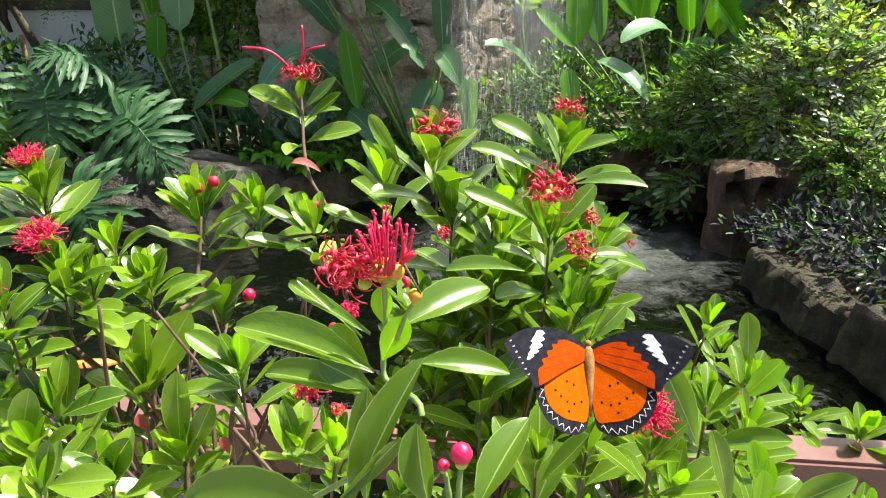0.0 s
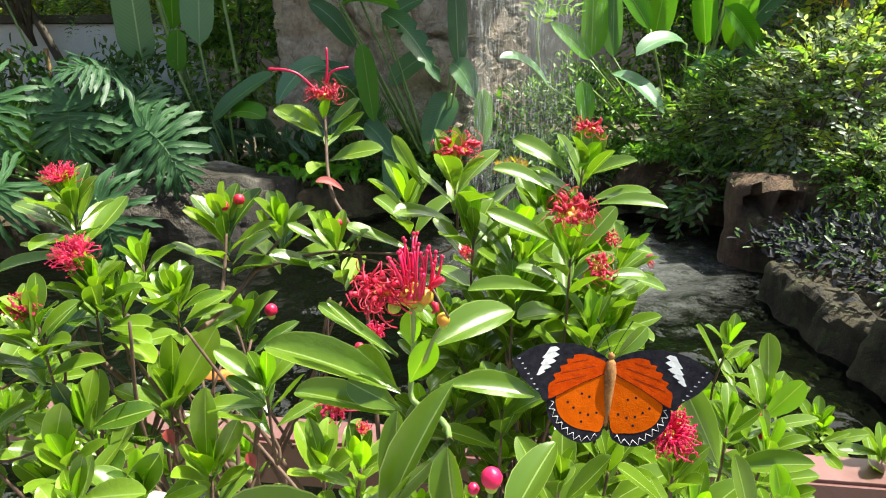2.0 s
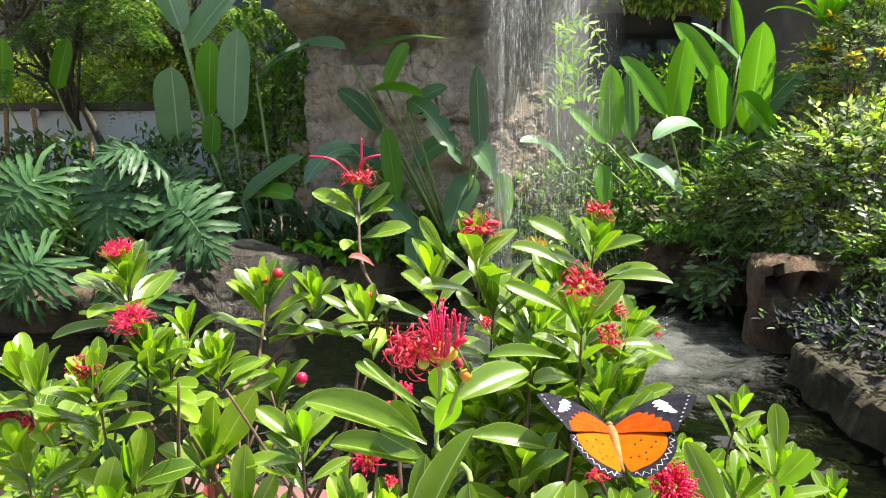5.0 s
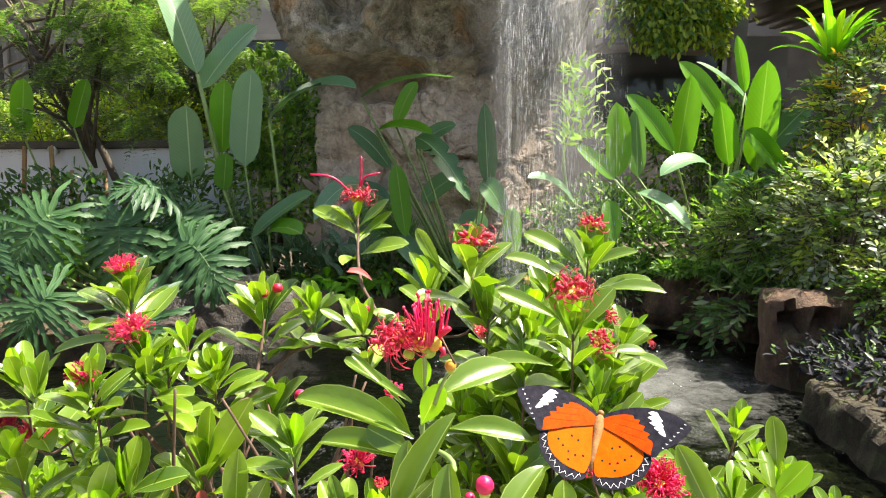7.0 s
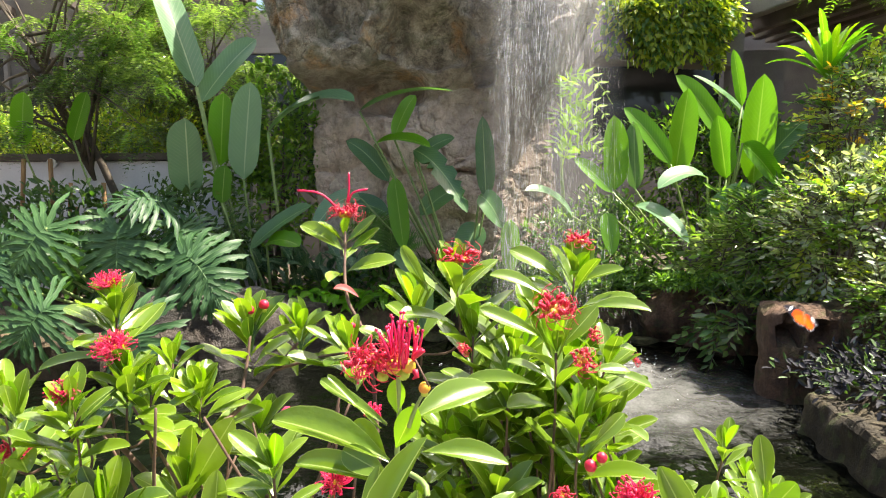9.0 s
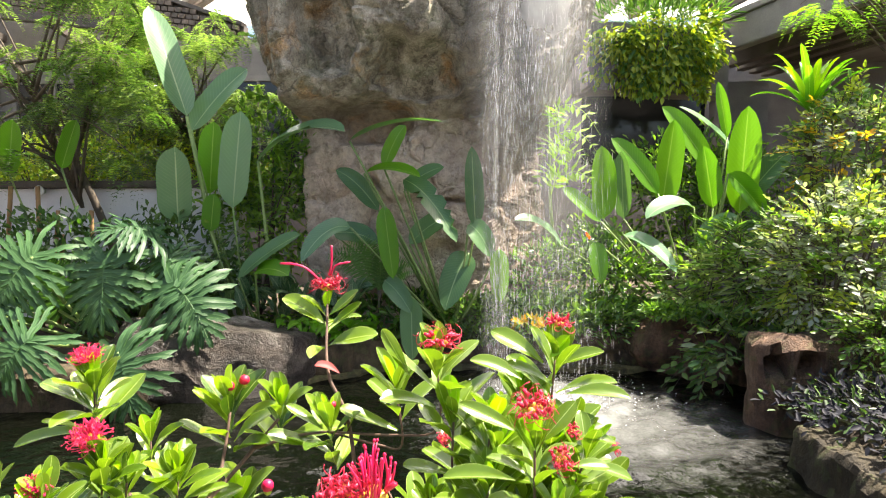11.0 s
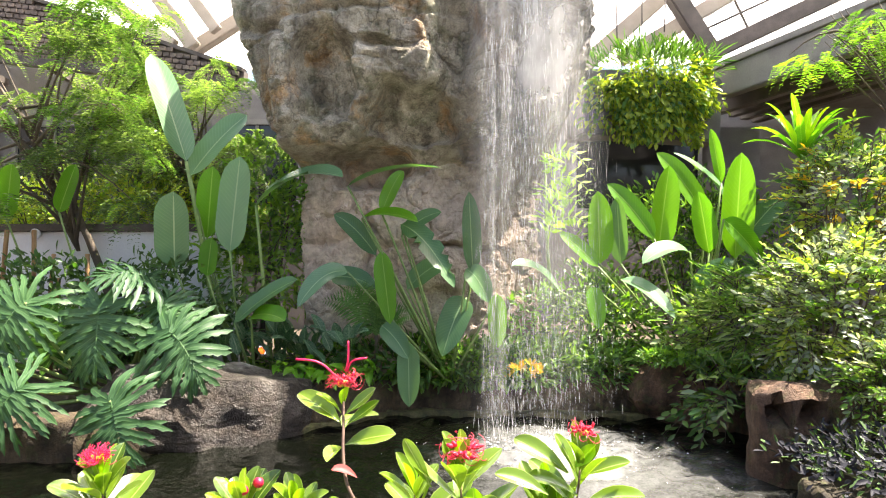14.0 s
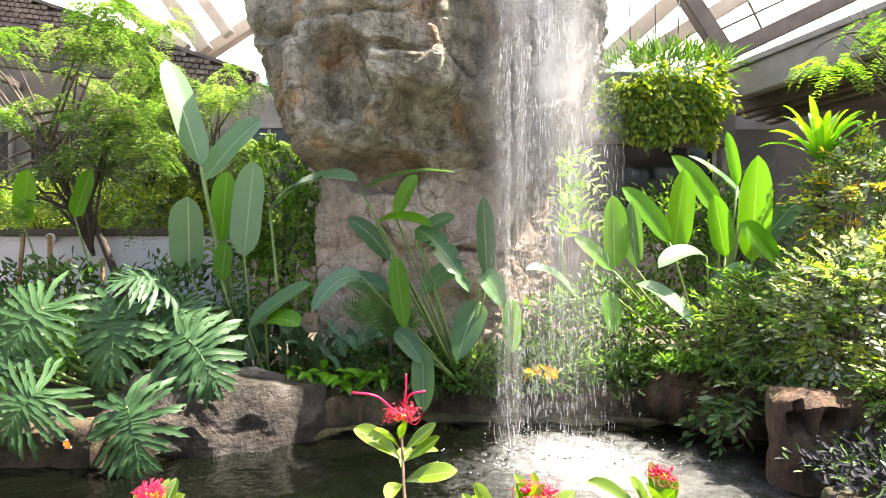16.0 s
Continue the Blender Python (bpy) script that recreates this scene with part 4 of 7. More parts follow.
def frond(name, base, tip, reach, mat, seed, n=15, lift=0.2, slim=0.2, rise=0.0):
    """A fern frond: a thin arching rib with leaflets on both sides, longest in its lower third."""
    rnd = random.Random(seed)
    line = bend(base, tip, lift * (Vector(tip) - Vector(base)).length, n)
    verts, faces, uvs = [], [], []
    v, f = tube_data(line, [0.004 * (1.1 - i / n) for i in range(n + 1)], 4)
    verts += v
    faces += f
    uvs += [(0.5, 0.5)] * len(v)
    for i in range(1, n + 1):
        t = i / n
        p = line[i]
        d = (line[i] - line[i - 1]).normalized()
        s = d.cross(Vector((0, -0.8, 0.6))).normalized()
        up = s.cross(d)
        L = reach * math.sin(math.pi * min(1.0, 0.22 + 0.76 * t)) * rnd.uniform(0.9, 1.1)
        for q in (-1, 1):
            go = (s * q + d * 0.45 + up * rise + Vector((0, 0, -0.12))).normalized()
            w = d * (L * slim)
            k = len(verts)
            verts += [p, p + go * L * 0.4 - w * 0.5 + up * 0.004, p + go * L, p + go * L * 0.4 + w * 0.5 + up * 0.004]
            uvs += [(0.5, 0), (0.3, 0.4), (0.5, 1), (0.7, 0.4)]
            faces += [(k, k + 1, k + 2), (k, k + 2, k + 3)] if q > 0 else [(k, k + 2, k + 1), (k, k + 3, k + 2)]
    return mesh(name, verts, faces, mat, False, uvs)


def stalk(plant, top, foot, r=0.009, mat=None, lift=0.05, name="stalk"):
    part(name, tube(name, bend(foot, top, lift, 6, (0.3, -1, 0)), [r * 1.3] * 4 + [r] * 3, mat or GREEN_STEM), plant)


def paddle(plant, base, tip, width, mat, foot=None, r=0.009, **kw):
    part("leaf", blade("leaf", base, tip, width, mat, **kw), plant)
    if foot is not None:
        stalk(plant, base, foot, r)


ph = thing("philodendron", (-3.0, 4.5, 0.4), "large split-leaf philodendron with deeply cut glossy leaves on the bank", "plant")
for k, (b, t, w, f) in enumerate((
        ((-3.188, 4.30, 1.135), (-3.342, 4.15, 0.775), 0.66, (0.3, -0.7, 0.8)), ((-2.642, 4.30, 1.118), (-2.590, 4.15, 0.628), 0.60, (0.0, -1, 0.6)),
        ((-2.146, 4.30, 0.941), (-1.823, 4.15, 0.561), 0.60, (0.1, -1, 0.6)), ((-2.403, 4.60, 1.285), (-2.690, 4.35, 1.312), 0.60, (0.0, -0.45, 1)),
        ((-2.85, 3.8, 0.634), (-2.99, 3.68, 0.37), 0.6, (0.3, -0.8, 0.8)), ((-2.253, 3.78, 0.56), (-2.105, 3.66, 0.18), 0.52, (0.0, -1, 0.5)),
        ((-2.308, 4.50, 1.123), (-2.066, 4.35, 0.915), 0.46, (0.1, -0.8, 0.8)), ((-3.166, 4.55, 0.709), (-3.174, 4.40, 1.065), 0.46, (0.0, -0.8, 0.8)),
        ((-3.466, 4.20, 0.924), (-3.544, 4.05, 0.598), 0.54, (0.2, -0.9, 0.6)), ((-3.574, 4.50, 0.671), (-3.653, 4.35, 1.067), 0.5, (0.2, -0.8, 0.7)),
        ((-2.866, 4.60, 0.802), (-2.918, 4.45, 0.558), 0.46, (-0.1, -0.9, 0.7)), ((-3.22, 4.10, 0.437), (-3.376, 3.95, 0.211), 0.5, (0.2, -0.9, 0.6)))):
    part("leaf", split_leaf("leaf", b, t, w, SPLIT_LEAF, k, f), ph)
    stalk(ph, b, (-2.9 + 0.1 * (k % 4), 4.75, 0.42), 0.012, lift=0.12)

bp = thing("bird_of_paradise", (-2.1, 5.3, 0.4), "tall bird-of-paradise plant with grey-green paddle leaves", "plant")
paddle(bp, (-2.393, 5.100, 2.255), (-2.751, 5.200, 3.194), 0.26, PADDLE_GREY, (-2.1, 5.3, 0.42), 0.016, face=(0.63, -0.6, 0.5), lift=0.02, fold=0.2)
paddle(bp, (-2.449, 5.300, 2.160), (-2.021, 5.500, 2.729), 0.24, PADDLE_GREY, (-2.05, 5.35, 0.42), face=(-0.2, -1, 0.2), lift=0.06)
paddle(bp, (-2.487, 5.100, 1.369), (-2.452, 5.000, 1.995), 0.3, PADDLE_GREY, (-2.15, 5.25, 0.42), face=(0, -1, 0.3), lift=0.02)
paddle(bp, (-2.297, 5.300, 1.619), (-2.248, 5.300, 2.242), 0.22, PADDLE_BRIGHT, (-2.0, 5.3, 0.42), face=(0, -1, 0.3), lift=0.02)
paddle(bp, (-2.057, 5.200, 1.497), (-1.971, 5.200, 2.313), 0.27, PADDLE_GREY, (-1.95, 5.25, 0.42), face=(0, -1, 0.3), lift=0.02)
paddle(bp, (-2.211, 5.100, 1.299), (-2.173, 5.100, 1.615), 0.16, PADDLE_BRIGHT, (-1.95, 5.2, 0.42), face=(0, -1, 0.2), lift=0.02)
paddle(bp, (-1.833, 5.200, 1.894), (-1.028, 4.900, 2.094), 0.26, PADDLE_GREY, (-1.7, 5.25, 0.42), 0.014, face=(0, -0.5, 1), lift=0.14, torn=3, n=18, seed=3)
paddle(bp, (-1.765, 4.900, 0.979), (-1.431, 4.700, 0.969), 0.18, PADDLE_BRIGHT, (-1.8, 5.1, 0.42), face=(0, -0.8, 1), lift=0.1)
paddle(bp, (-1.922, 4.950, 0.927), (-1.390, 4.900, 1.283), 0.18, PADDLE, (-1.8, 5.1, 0.42), face=(0, -0.8, 1), lift=0.05)
paddle(bp, (-3.690, 5.400, 1.851), (-3.470, 5.300, 2.267), 0.15, PADDLE_BRIGHT, (-3.3, 5.6, 0.42), face=(0.4, -1, 0.3), lift=0.02)
paddle(bp, (-4.101, 5.300, 1.796), (-3.976, 5.200, 2.258), 0.18, PADDLE_BRIGHT, (-3.7, 5.6, 0.42), face=(0.4, -1, 0.3), lift=0.02)

hc = thing("heliconia", (-0.2, 5.3, 0.42), "dark green heliconia clump in front of the rock foot", "plant", "heliconia clumps")
F = (-0.2, 5.2, 0.42)
paddle(hc, (-0.749, 5.100, 1.822), (-0.582, 5.200, 2.182), 0.13, PADDLE_BRIGHT, F, face=(0, -1, 0.3), shape="oblong")
paddle(hc, (-1.010, 5.000, 1.338), (-1.363, 4.800, 1.067), 0.18, PADDLE_GREY, F, face=(0, -0.8, 0.8), lift=0.2, shape="oblong")
paddle(hc, (-0.728, 4.950, 1.512), (-0.649, 4.900, 0.929), 0.16, PADDLE_BRIGHT, F, face=(0, -1, 0.1), lift=0.0, shape="oblong")
paddle(hc, (-0.913, 5.100, 1.776), (-0.431, 4.900, 1.734), 0.18, PADDLE_BRIGHT, F, face=(0, -0.5, 1), lift=0.1, shape="oblong")
paddle(hc, (-0.586, 5.100, 1.729), (-0.141, 4.850, 1.223), 0.19, PADDLE, F, face=(0.3, -1, 0.5), lift=0.12, seed=5, torn=7, n=22, shape="oblong")
paddle(hc, (-0.810, 5.200, 1.474), (-1.169, 5.200, 1.816), 0.16, PADDLE, F, face=(0, -1, 0.4), shape="oblong")
paddle(hc, (-0.607, 5.300, 1.641), (-0.265, 5.300, 1.842), 0.13, PADDLE, F, face=(0, -1, 0.4), shape="oblong")
paddle(hc, (0.001, 5.100, 1.337), (-0.031, 5.100, 1.995), 0.16, PADDLE, F, face=(0.3, -1, 0.2), lift=0.01, shape="oblong")
paddle(hc, (-0.054, 5.100, 1.360), (0.134, 5.000, 1.094), 0.18, PADDLE, F, face=(0, -1, 0.6), lift=0.15, shape="oblong")
paddle(hc, (0.192, 5.000, 1.170), (0.198, 4.950, 0.743), 0.15, PADDLE_BRIGHT, F, face=(0, -1, 0.2), lift=0.0, shape="oblong")
paddle(hc, (-0.055, 5.150, 1.126), (-0.244, 5.000, 0.663), 0.24, PADDLE, F, face=(0, -1, 0.4), seed=8, shape="oblong")
paddle(hc, (-0.735, 5.000, 0.907), (-0.506, 4.900, 0.655), 0.16, PADDLE, F, face=(0, -1, 0.5), lift=0.1, shape="oblong")
paddle(hc, (-0.511, 4.950, 0.781), (-0.493, 4.850, 0.291), 0.18, PADDLE, F, face=(0, -1, 0.2), lift=0.0, shape="oblong")
paddle(hc, (-1.011, 5.000, 2.032), (-0.240, 4.700, 2.133), 0.15, PADDLE, F, face=(0, -0.15, 1), lift=0.08, shape="oblong")
paddle(hc, (-0.549, 5.200, 1.191), (-0.198, 5.300, 1.425), 0.18, PADDLE, F, face=(0, -1, 0.5), shape="oblong")
paddle(hc, (-1.204, 5.250, 1.281), (-0.795, 5.100, 1.196), 0.18, PADDLE, F, face=(0, -1, 0.5), shape="oblong")

hr = thing("heliconia", (2.0, 5.7, 0.42), "bright sunlit heliconia clump with broad upright leaves", "plant", "heliconia clumps")
F = (1.95, 5.8, 0.42)
paddle(hr, (1.107, 5.500, 1.399), (1.089, 5.500, 2.035), 0.24, PADDLE_BRIGHT, F, face=(0.3, -1, 0.3), lift=0.02, shape="oblong")
paddle(hr, (1.297, 5.550, 1.398), (1.265, 5.550, 1.990), 0.17, PADDLE, F, face=(-0.6, -1, 0.3), lift=0.02, shape="oblong")
paddle(hr, (1.602, 5.600, 1.620), (1.189, 5.600, 2.109), 0.20, PADDLE_BRIGHT, F, face=(0, -1, 0.6), lift=0.06, shape="oblong")
paddle(hr, (1.666, 5.700, 1.496), (1.767, 5.700, 2.288), 0.25, PADDLE_BRIGHT, F, face=(0.2, -1, 0.3), lift=0.02, shape="oblong")
paddle(hr, (2.112, 5.800, 1.853), (1.679, 5.800, 2.415), 0.22, PADDLE_BRIGHT, F, face=(0, -1, 0.6), lift=0.06, shape="oblong")
paddle(hr, (2.076, 5.600, 1.496), (1.986, 5.600, 2.040), 0.20, PADDLE_BRIGHT, F, face=(-0.2, -1, 0.3), lift=0.02, shape="oblong")
paddle(hr, (2.301, 5.600, 1.447), (2.362, 5.600, 2.382), 0.27, PADDLE_BRIGHT, F, face=(-0.3, -1, 0.3), lift=0.02, shape="oblong")
paddle(hr, (2.223, 5.700, 2.123), (2.132, 5.700, 2.612), 0.11, PADDLE_BRIGHT, F, face=(0, -1, 0.3), lift=0.02, shape="oblong")
paddle(hr, (2.087, 5.300, 1.777), (2.402, 5.300, 1.419), 0.20, PADDLE_BRIGHT, F, face=(0, -1, 0.6), lift=0.06, shape="oblong")
paddle(hr, (2.338, 5.900, 2.066), (1.861, 5.900, 2.429), 0.14, PADDLE_GREY, F, face=(0.3, -0.6, 1), lift=0.05, shape="oblong")
paddle(hr, (2.352, 5.900, 1.962), (2.126, 5.900, 2.276), 0.16, PADDLE_GREY, F, face=(0.3, -0.6, 1), lift=0.05, shape="oblong")
paddle(hr, (1.847, 5.400, 1.497), (1.395, 5.200, 1.406), 0.20, PADDLE_GREY, F, face=(0, -0.5, 1), lift=0.15, shape="oblong")
paddle(hr, (1.242, 5.300, 1.271), (1.594, 5.000, 0.978), 0.17, PADDLE_GREY, F, face=(0, -0.5, 1), lift=0.12, shape="oblong")
paddle(hr, (0.725, 5.300, 1.180), (0.320, 5.100, 1.393), 0.18, PADDLE_GREY, F, face=(0, -0.5, 1), lift=0.15, shape="oblong")
paddle(hr, (1.005, 5.300, 1.214), (1.044, 5.200, 0.864), 0.15, PADDLE_BRIGHT, F, face=(0, -1, 0.3), lift=0.05, shape="oblong")
paddle(hr, (1.072, 5.400, 1.377), (0.740, 5.400, 1.666), 0.14, PADDLE_BRIGHT, F, face=(0, -1, 0.6), lift=0.05, shape="oblong")
paddle(hr, (1.857, 5.300, 1.194), (2.134, 5.200, 1.429), 0.18, PADDLE, F, face=(0, -0.7, 1), lift=0.1, shape="oblong")
paddle(hr, (2.392, 5.700, 1.571), (2.781, 5.700, 2.020), 0.20, PADDLE, F, face=(0, -1, 0.6), lift=0.05, shape="oblong")


def small_shrub(name, label, category, centre, size, n, mats, leaf, clump, seed, foot):
    t = thing(name, foot, label, category)
    g, pl, way, nor = scatter(seed, n, centre, size, 0.6, clump)
    pl[:, 2] = np.maximum(pl[:, 2], (foot[2] + 0.02 if size[2] < 0.3 or size[0] < 0.6 else foot[2] + 0.1 + 0.2 * g.random(n)))
    cut = np.array_split(np.arange(n), len(mats))
    for k, (ix, mat) in enumerate(zip(cut, mats)):
        part("foliage", leaf_cloud("foliage", pl[ix], way[ix], nor[ix], g.uniform(leaf * 0.6, leaf * 1.3, len(ix)), g.uniform(leaf * 0.25, leaf * 0.5, len(ix)), mat), t, kind="stuff")
    rnd = random.Random(seed)
    chunks = []
    for k in range(9):
        e = Vector(centre) + Vector((rnd.uniform(-0.7, 0.7) * size[0], rnd.uniform(-0.6, 0.6) * size[1], rnd.uniform(-0.2, 0.8) * size[2]))
        chunks.append(tube_data(bend(foot, e, 0.08, 5, (rnd.uniform(-1, 1), -0.3, 0)), [0.014, 0.012, 0.01, 0.008, 0.006, 0.004], 5))
    part("branchwork", mesh("branchwork", *joined(chunks), TRUNK), t, kind="stuff")
    return t


small_shrub("shrub", "light green undergrowth beside the waterfall", "shrub", (0.989, 5.600, 0.823), (0.75, 0.3, 0.5), 3800, (FINE_GREEN, DARK_GROUND, BRIGHT_FINE), 0.07, 110, 84, (1.0, 5.6, 0.42))
small_shrub("shrub", "sunlit green bushes behind the heliconia clump", "shrub", (2.323, 6.600, 1.696), (1.3, 0.3, 0.6), 4200, (FINE_GREEN, BRIGHT_FINE, DARK_GROUND), 0.08, 110, 91, (2.2, 6.6, 0.42))
small_shrub("shrub", "dark bushes in the gap beside the rock", "shrub", (-1.946, 5.720, 1.679), (0.62, 0.14, 0.85), 2600, (FINE_GREEN, BRIGHT_FINE, BRIGHT_FINE), 0.09, 110, 92, (-2.05, 5.75, 0.42))
small_shrub("ground_cover", "low purple-grey ground cover behind the kerb", "ground cover", (2.38, 2.75, 0.46), (0.74, 1.25, 0.14), 8500, (PURPLE_FINE, PURPLE_FINE, DARK_GROUND, PURPLE_FINE), 0.055, 260, 93, (2.4, 3.0, 0.4))
small_shrub("ground_cover", "low dark green ground cover behind the corner block", "ground cover", (2.75, 4.2, 0.58), (0.8, 0.4, 0.2), 3800, (DARK_GROUND, FINE_GREEN, DARK_FINE), 0.07, 120, 95, (3.1, 4.5, 0.4))
small_shrub("ground_cover", "low dark green ground cover along the far bank", "ground cover", (-0.1, 5.300, 0.54), (1.8, 0.26, 0.24), 5200, (FINE_GREEN, DARK_GROUND, FINE_GREEN, BRIGHT_FINE), 0.085, 150, 85, (-0.2, 5.45, 0.4))
small_shrub("ground_cover", "small orange-leaved clump on the far bank", "plant", (0.424, 5.100, 0.539), (0.12, 0.08, 0.05), 160, (GOLD_FINE, GOLD_FINE), 0.06, 12, 94, (0.5, 5.2, 0.42))
small_shrub("moss_cushion", "bright green moss cushion on the bank rock", "moss", (1.613, 4.920, 0.696), (0.34, 0.12, 0.05), 1500, (BRIGHT_FINE, FINE_GREEN), 0.05, 40, 88, (1.6, 5.1, 0.6))
# brighter vine leaf colour stands in for sunlight that the trees keep off the hedge
small_shrub("hedge", "clipped green hedge above the garden wall", "hedge", (-4.6, 6.5, 2.0), (2.3, 0.3, 0.32), 5200, (VINE, VINE, BRIGHT_FINE, VINE), 0.07, 120, 89, (-4.6, 6.5, 1.2))
small_shrub("shrub", "dark undergrowth behind the philodendron", "shrub", (-3.268, 5.300, 0.976), (1.6, 0.4, 0.5), 4200, (DARK_GROUND, FINE_GREEN, DARK_GROUND), 0.09, 80, 90, (-2.9, 5.3, 0.4))


def spray_shrub(name, label, category, centre, size, twigs, per, leaf_size, slim, mats, seed, foot, droop=0.25, lie=0.7):
    """A shrub of many separate twigs that arch outwards, each with leaves set along both its sides."""
    t = thing(name, foot, label, category)
    g = np.random.default_rng(seed)
    q = g.normal(size=(twigs, 3))
    q /= np.linalg.norm(q, axis=1)[:, None]
    q *= (0.45 + 0.55 * g.random(twigs) ** 0.5)[:, None]
    start = np.asarray(centre) + q * np.asarray(size) * 0.72
    start[:, 2] = np.maximum(start[:, 2], foot[2] + 0.08)
    way = q + g.normal(size=(twigs, 3)) * 0.45 + np.array([0, -0.15, 0.35])
    way /= np.linalg.norm(way, axis=1)[:, None]
    long = g.uniform(0.16, 0.34, twigs)[:, None] * (leaf_size / 0.07) ** 0.5
    side = np.cross(way, [0, 0, 1.0]) + 1e-4
    side /= np.linalg.norm(side, axis=1)[:, None]
    places, ways, normals, kinds, chunks = [], [], [], [], []
    kind = g.integers(0, len(mats), twigs)
    for k in range(per):
        f = (k + 0.5) / per
        o = 1 if k % 2 else -1
        p = start + way * long * f - np.array([0, 0, 1.0]) * long * droop * f * f
        last = k == per - 1
        d = way * (1.6 if last else 0.65 + 0.3 * f) + side * (0 if last else o) + g.normal(size=(twigs, 3)) * 0.22 - np.array([0, 0, droop * f])
        places.append(p)
        ways.append(d)
        normals.append(np.array([0.12, -0.6, lie]) + g.normal(size=(twigs, 3)) * 0.45)
        kinds.append(kind)
    pl, wy, nr, kd = (np.concatenate(a) for a in (places, ways, normals, kinds))
    for m, mat in enumerate(mats):
        ix = np.nonzero(kd == m)[0]
        ln = g.uniform(leaf_size * 0.65, leaf_size * 1.25, len(ix))
        part("foliage", leaf_cloud("foliage", pl[ix], wy[ix], nr[ix], ln, ln * slim * g.uniform(0.85, 1.15, len(ix)), mat, 0.12), t, kind="stuff")
    for k in range(twigs):
        s, e = Vector(start[k]), Vector(start[k] + way[k] * long[k])
        chunks.append(tube_data(bend(s, e - Vector((0, 0, droop * long[k][0])), 0.03, 3), [0.004, 0.0034, 0.0026, 0.0014], 4))
    rnd = random.Random(seed)
    for k in range(16):
        e = Vector(start[rnd.randrange(twigs)])
        chunks.append(tube_data(bend(foot, e, 0.08, 5, (rnd.uniform(-1, 1), -0.3, 0)), [0.013, 0.011, 0.009, 0.007, 0.005, 0.004], 5))
    part("branchwork", mesh("branchwork", *joined(chunks), TRUNK), t, kind="stuff")
    return t


spray_shrub("shrub", "dense small-leaved shrub with glossy grey-green leaves on the kerb", "shrub", (2.45, 4.25, 1.12), (0.66, 0.45, 0.62), 470, 12, 0.056, 0.45, (DARK_FINE, GREY_FINE, BRIGHT_FINE, GREY_FINE, DARK_FINE, GREY_FINE, VINE), 81, (2.3, 4.3, 0.4))
spray_shrub("shrub", "low fresh green shrub with small pale leaves beside the corner block", "shrub", (2.5, 3.72, 0.72), (0.42, 0.2, 0.34), 190, 11, 0.05, 0.44, (BRIGHT_FINE, DARK_FINE, GREY_FINE), 97, (2.45, 4.05, 0.4))
spray_shrub("shrub", "sunlit small-leaved shrub with yellow and orange young leaves", "shrub", (2.83, 4.8, 1.9), (0.5, 0.45, 0.55), 320, 11, 0.062, 0.44, (FINE_GREEN, DARK_FINE, VINE, GREY_FINE, GOLD_FINE, FINE_GREEN, VINE), 82, (2.6, 4.8, 0.4))
spray_shrub("shrub", "leafy green shrub below the heliconia clump", "shrub", (2.05, 5.1, 0.85), (0.5, 0.35, 0.5), 170, 11, 0.075, 0.42, (BRIGHT_FINE, DARK_FINE, DARK_FINE), 83, (1.9, 5.2, 0.4))
spray_shrub("bamboo_grass", "arching plant with long narrow pale green leaves", "plant", (2.12, 4.85, 1.05), (0.34, 0.2, 0.36), 70, 10, 0.15, 0.11, (BRIGHT_FINE, DARK_FINE, FINE_GREEN), 84, (2.1, 4.95, 0.4), 0.6)
spray_shrub("shrub", "dark green plant with glossy leaves drooping over the bank", "shrub", (1.83, 4.6, 0.45), (0.22, 0.2, 0.3), 36, 9, 0.1, 0.38, (DARK_FINE, FINE_GREEN, DARK_GROUND), 96, (2.0, 4.7, 0.35), 0.6)


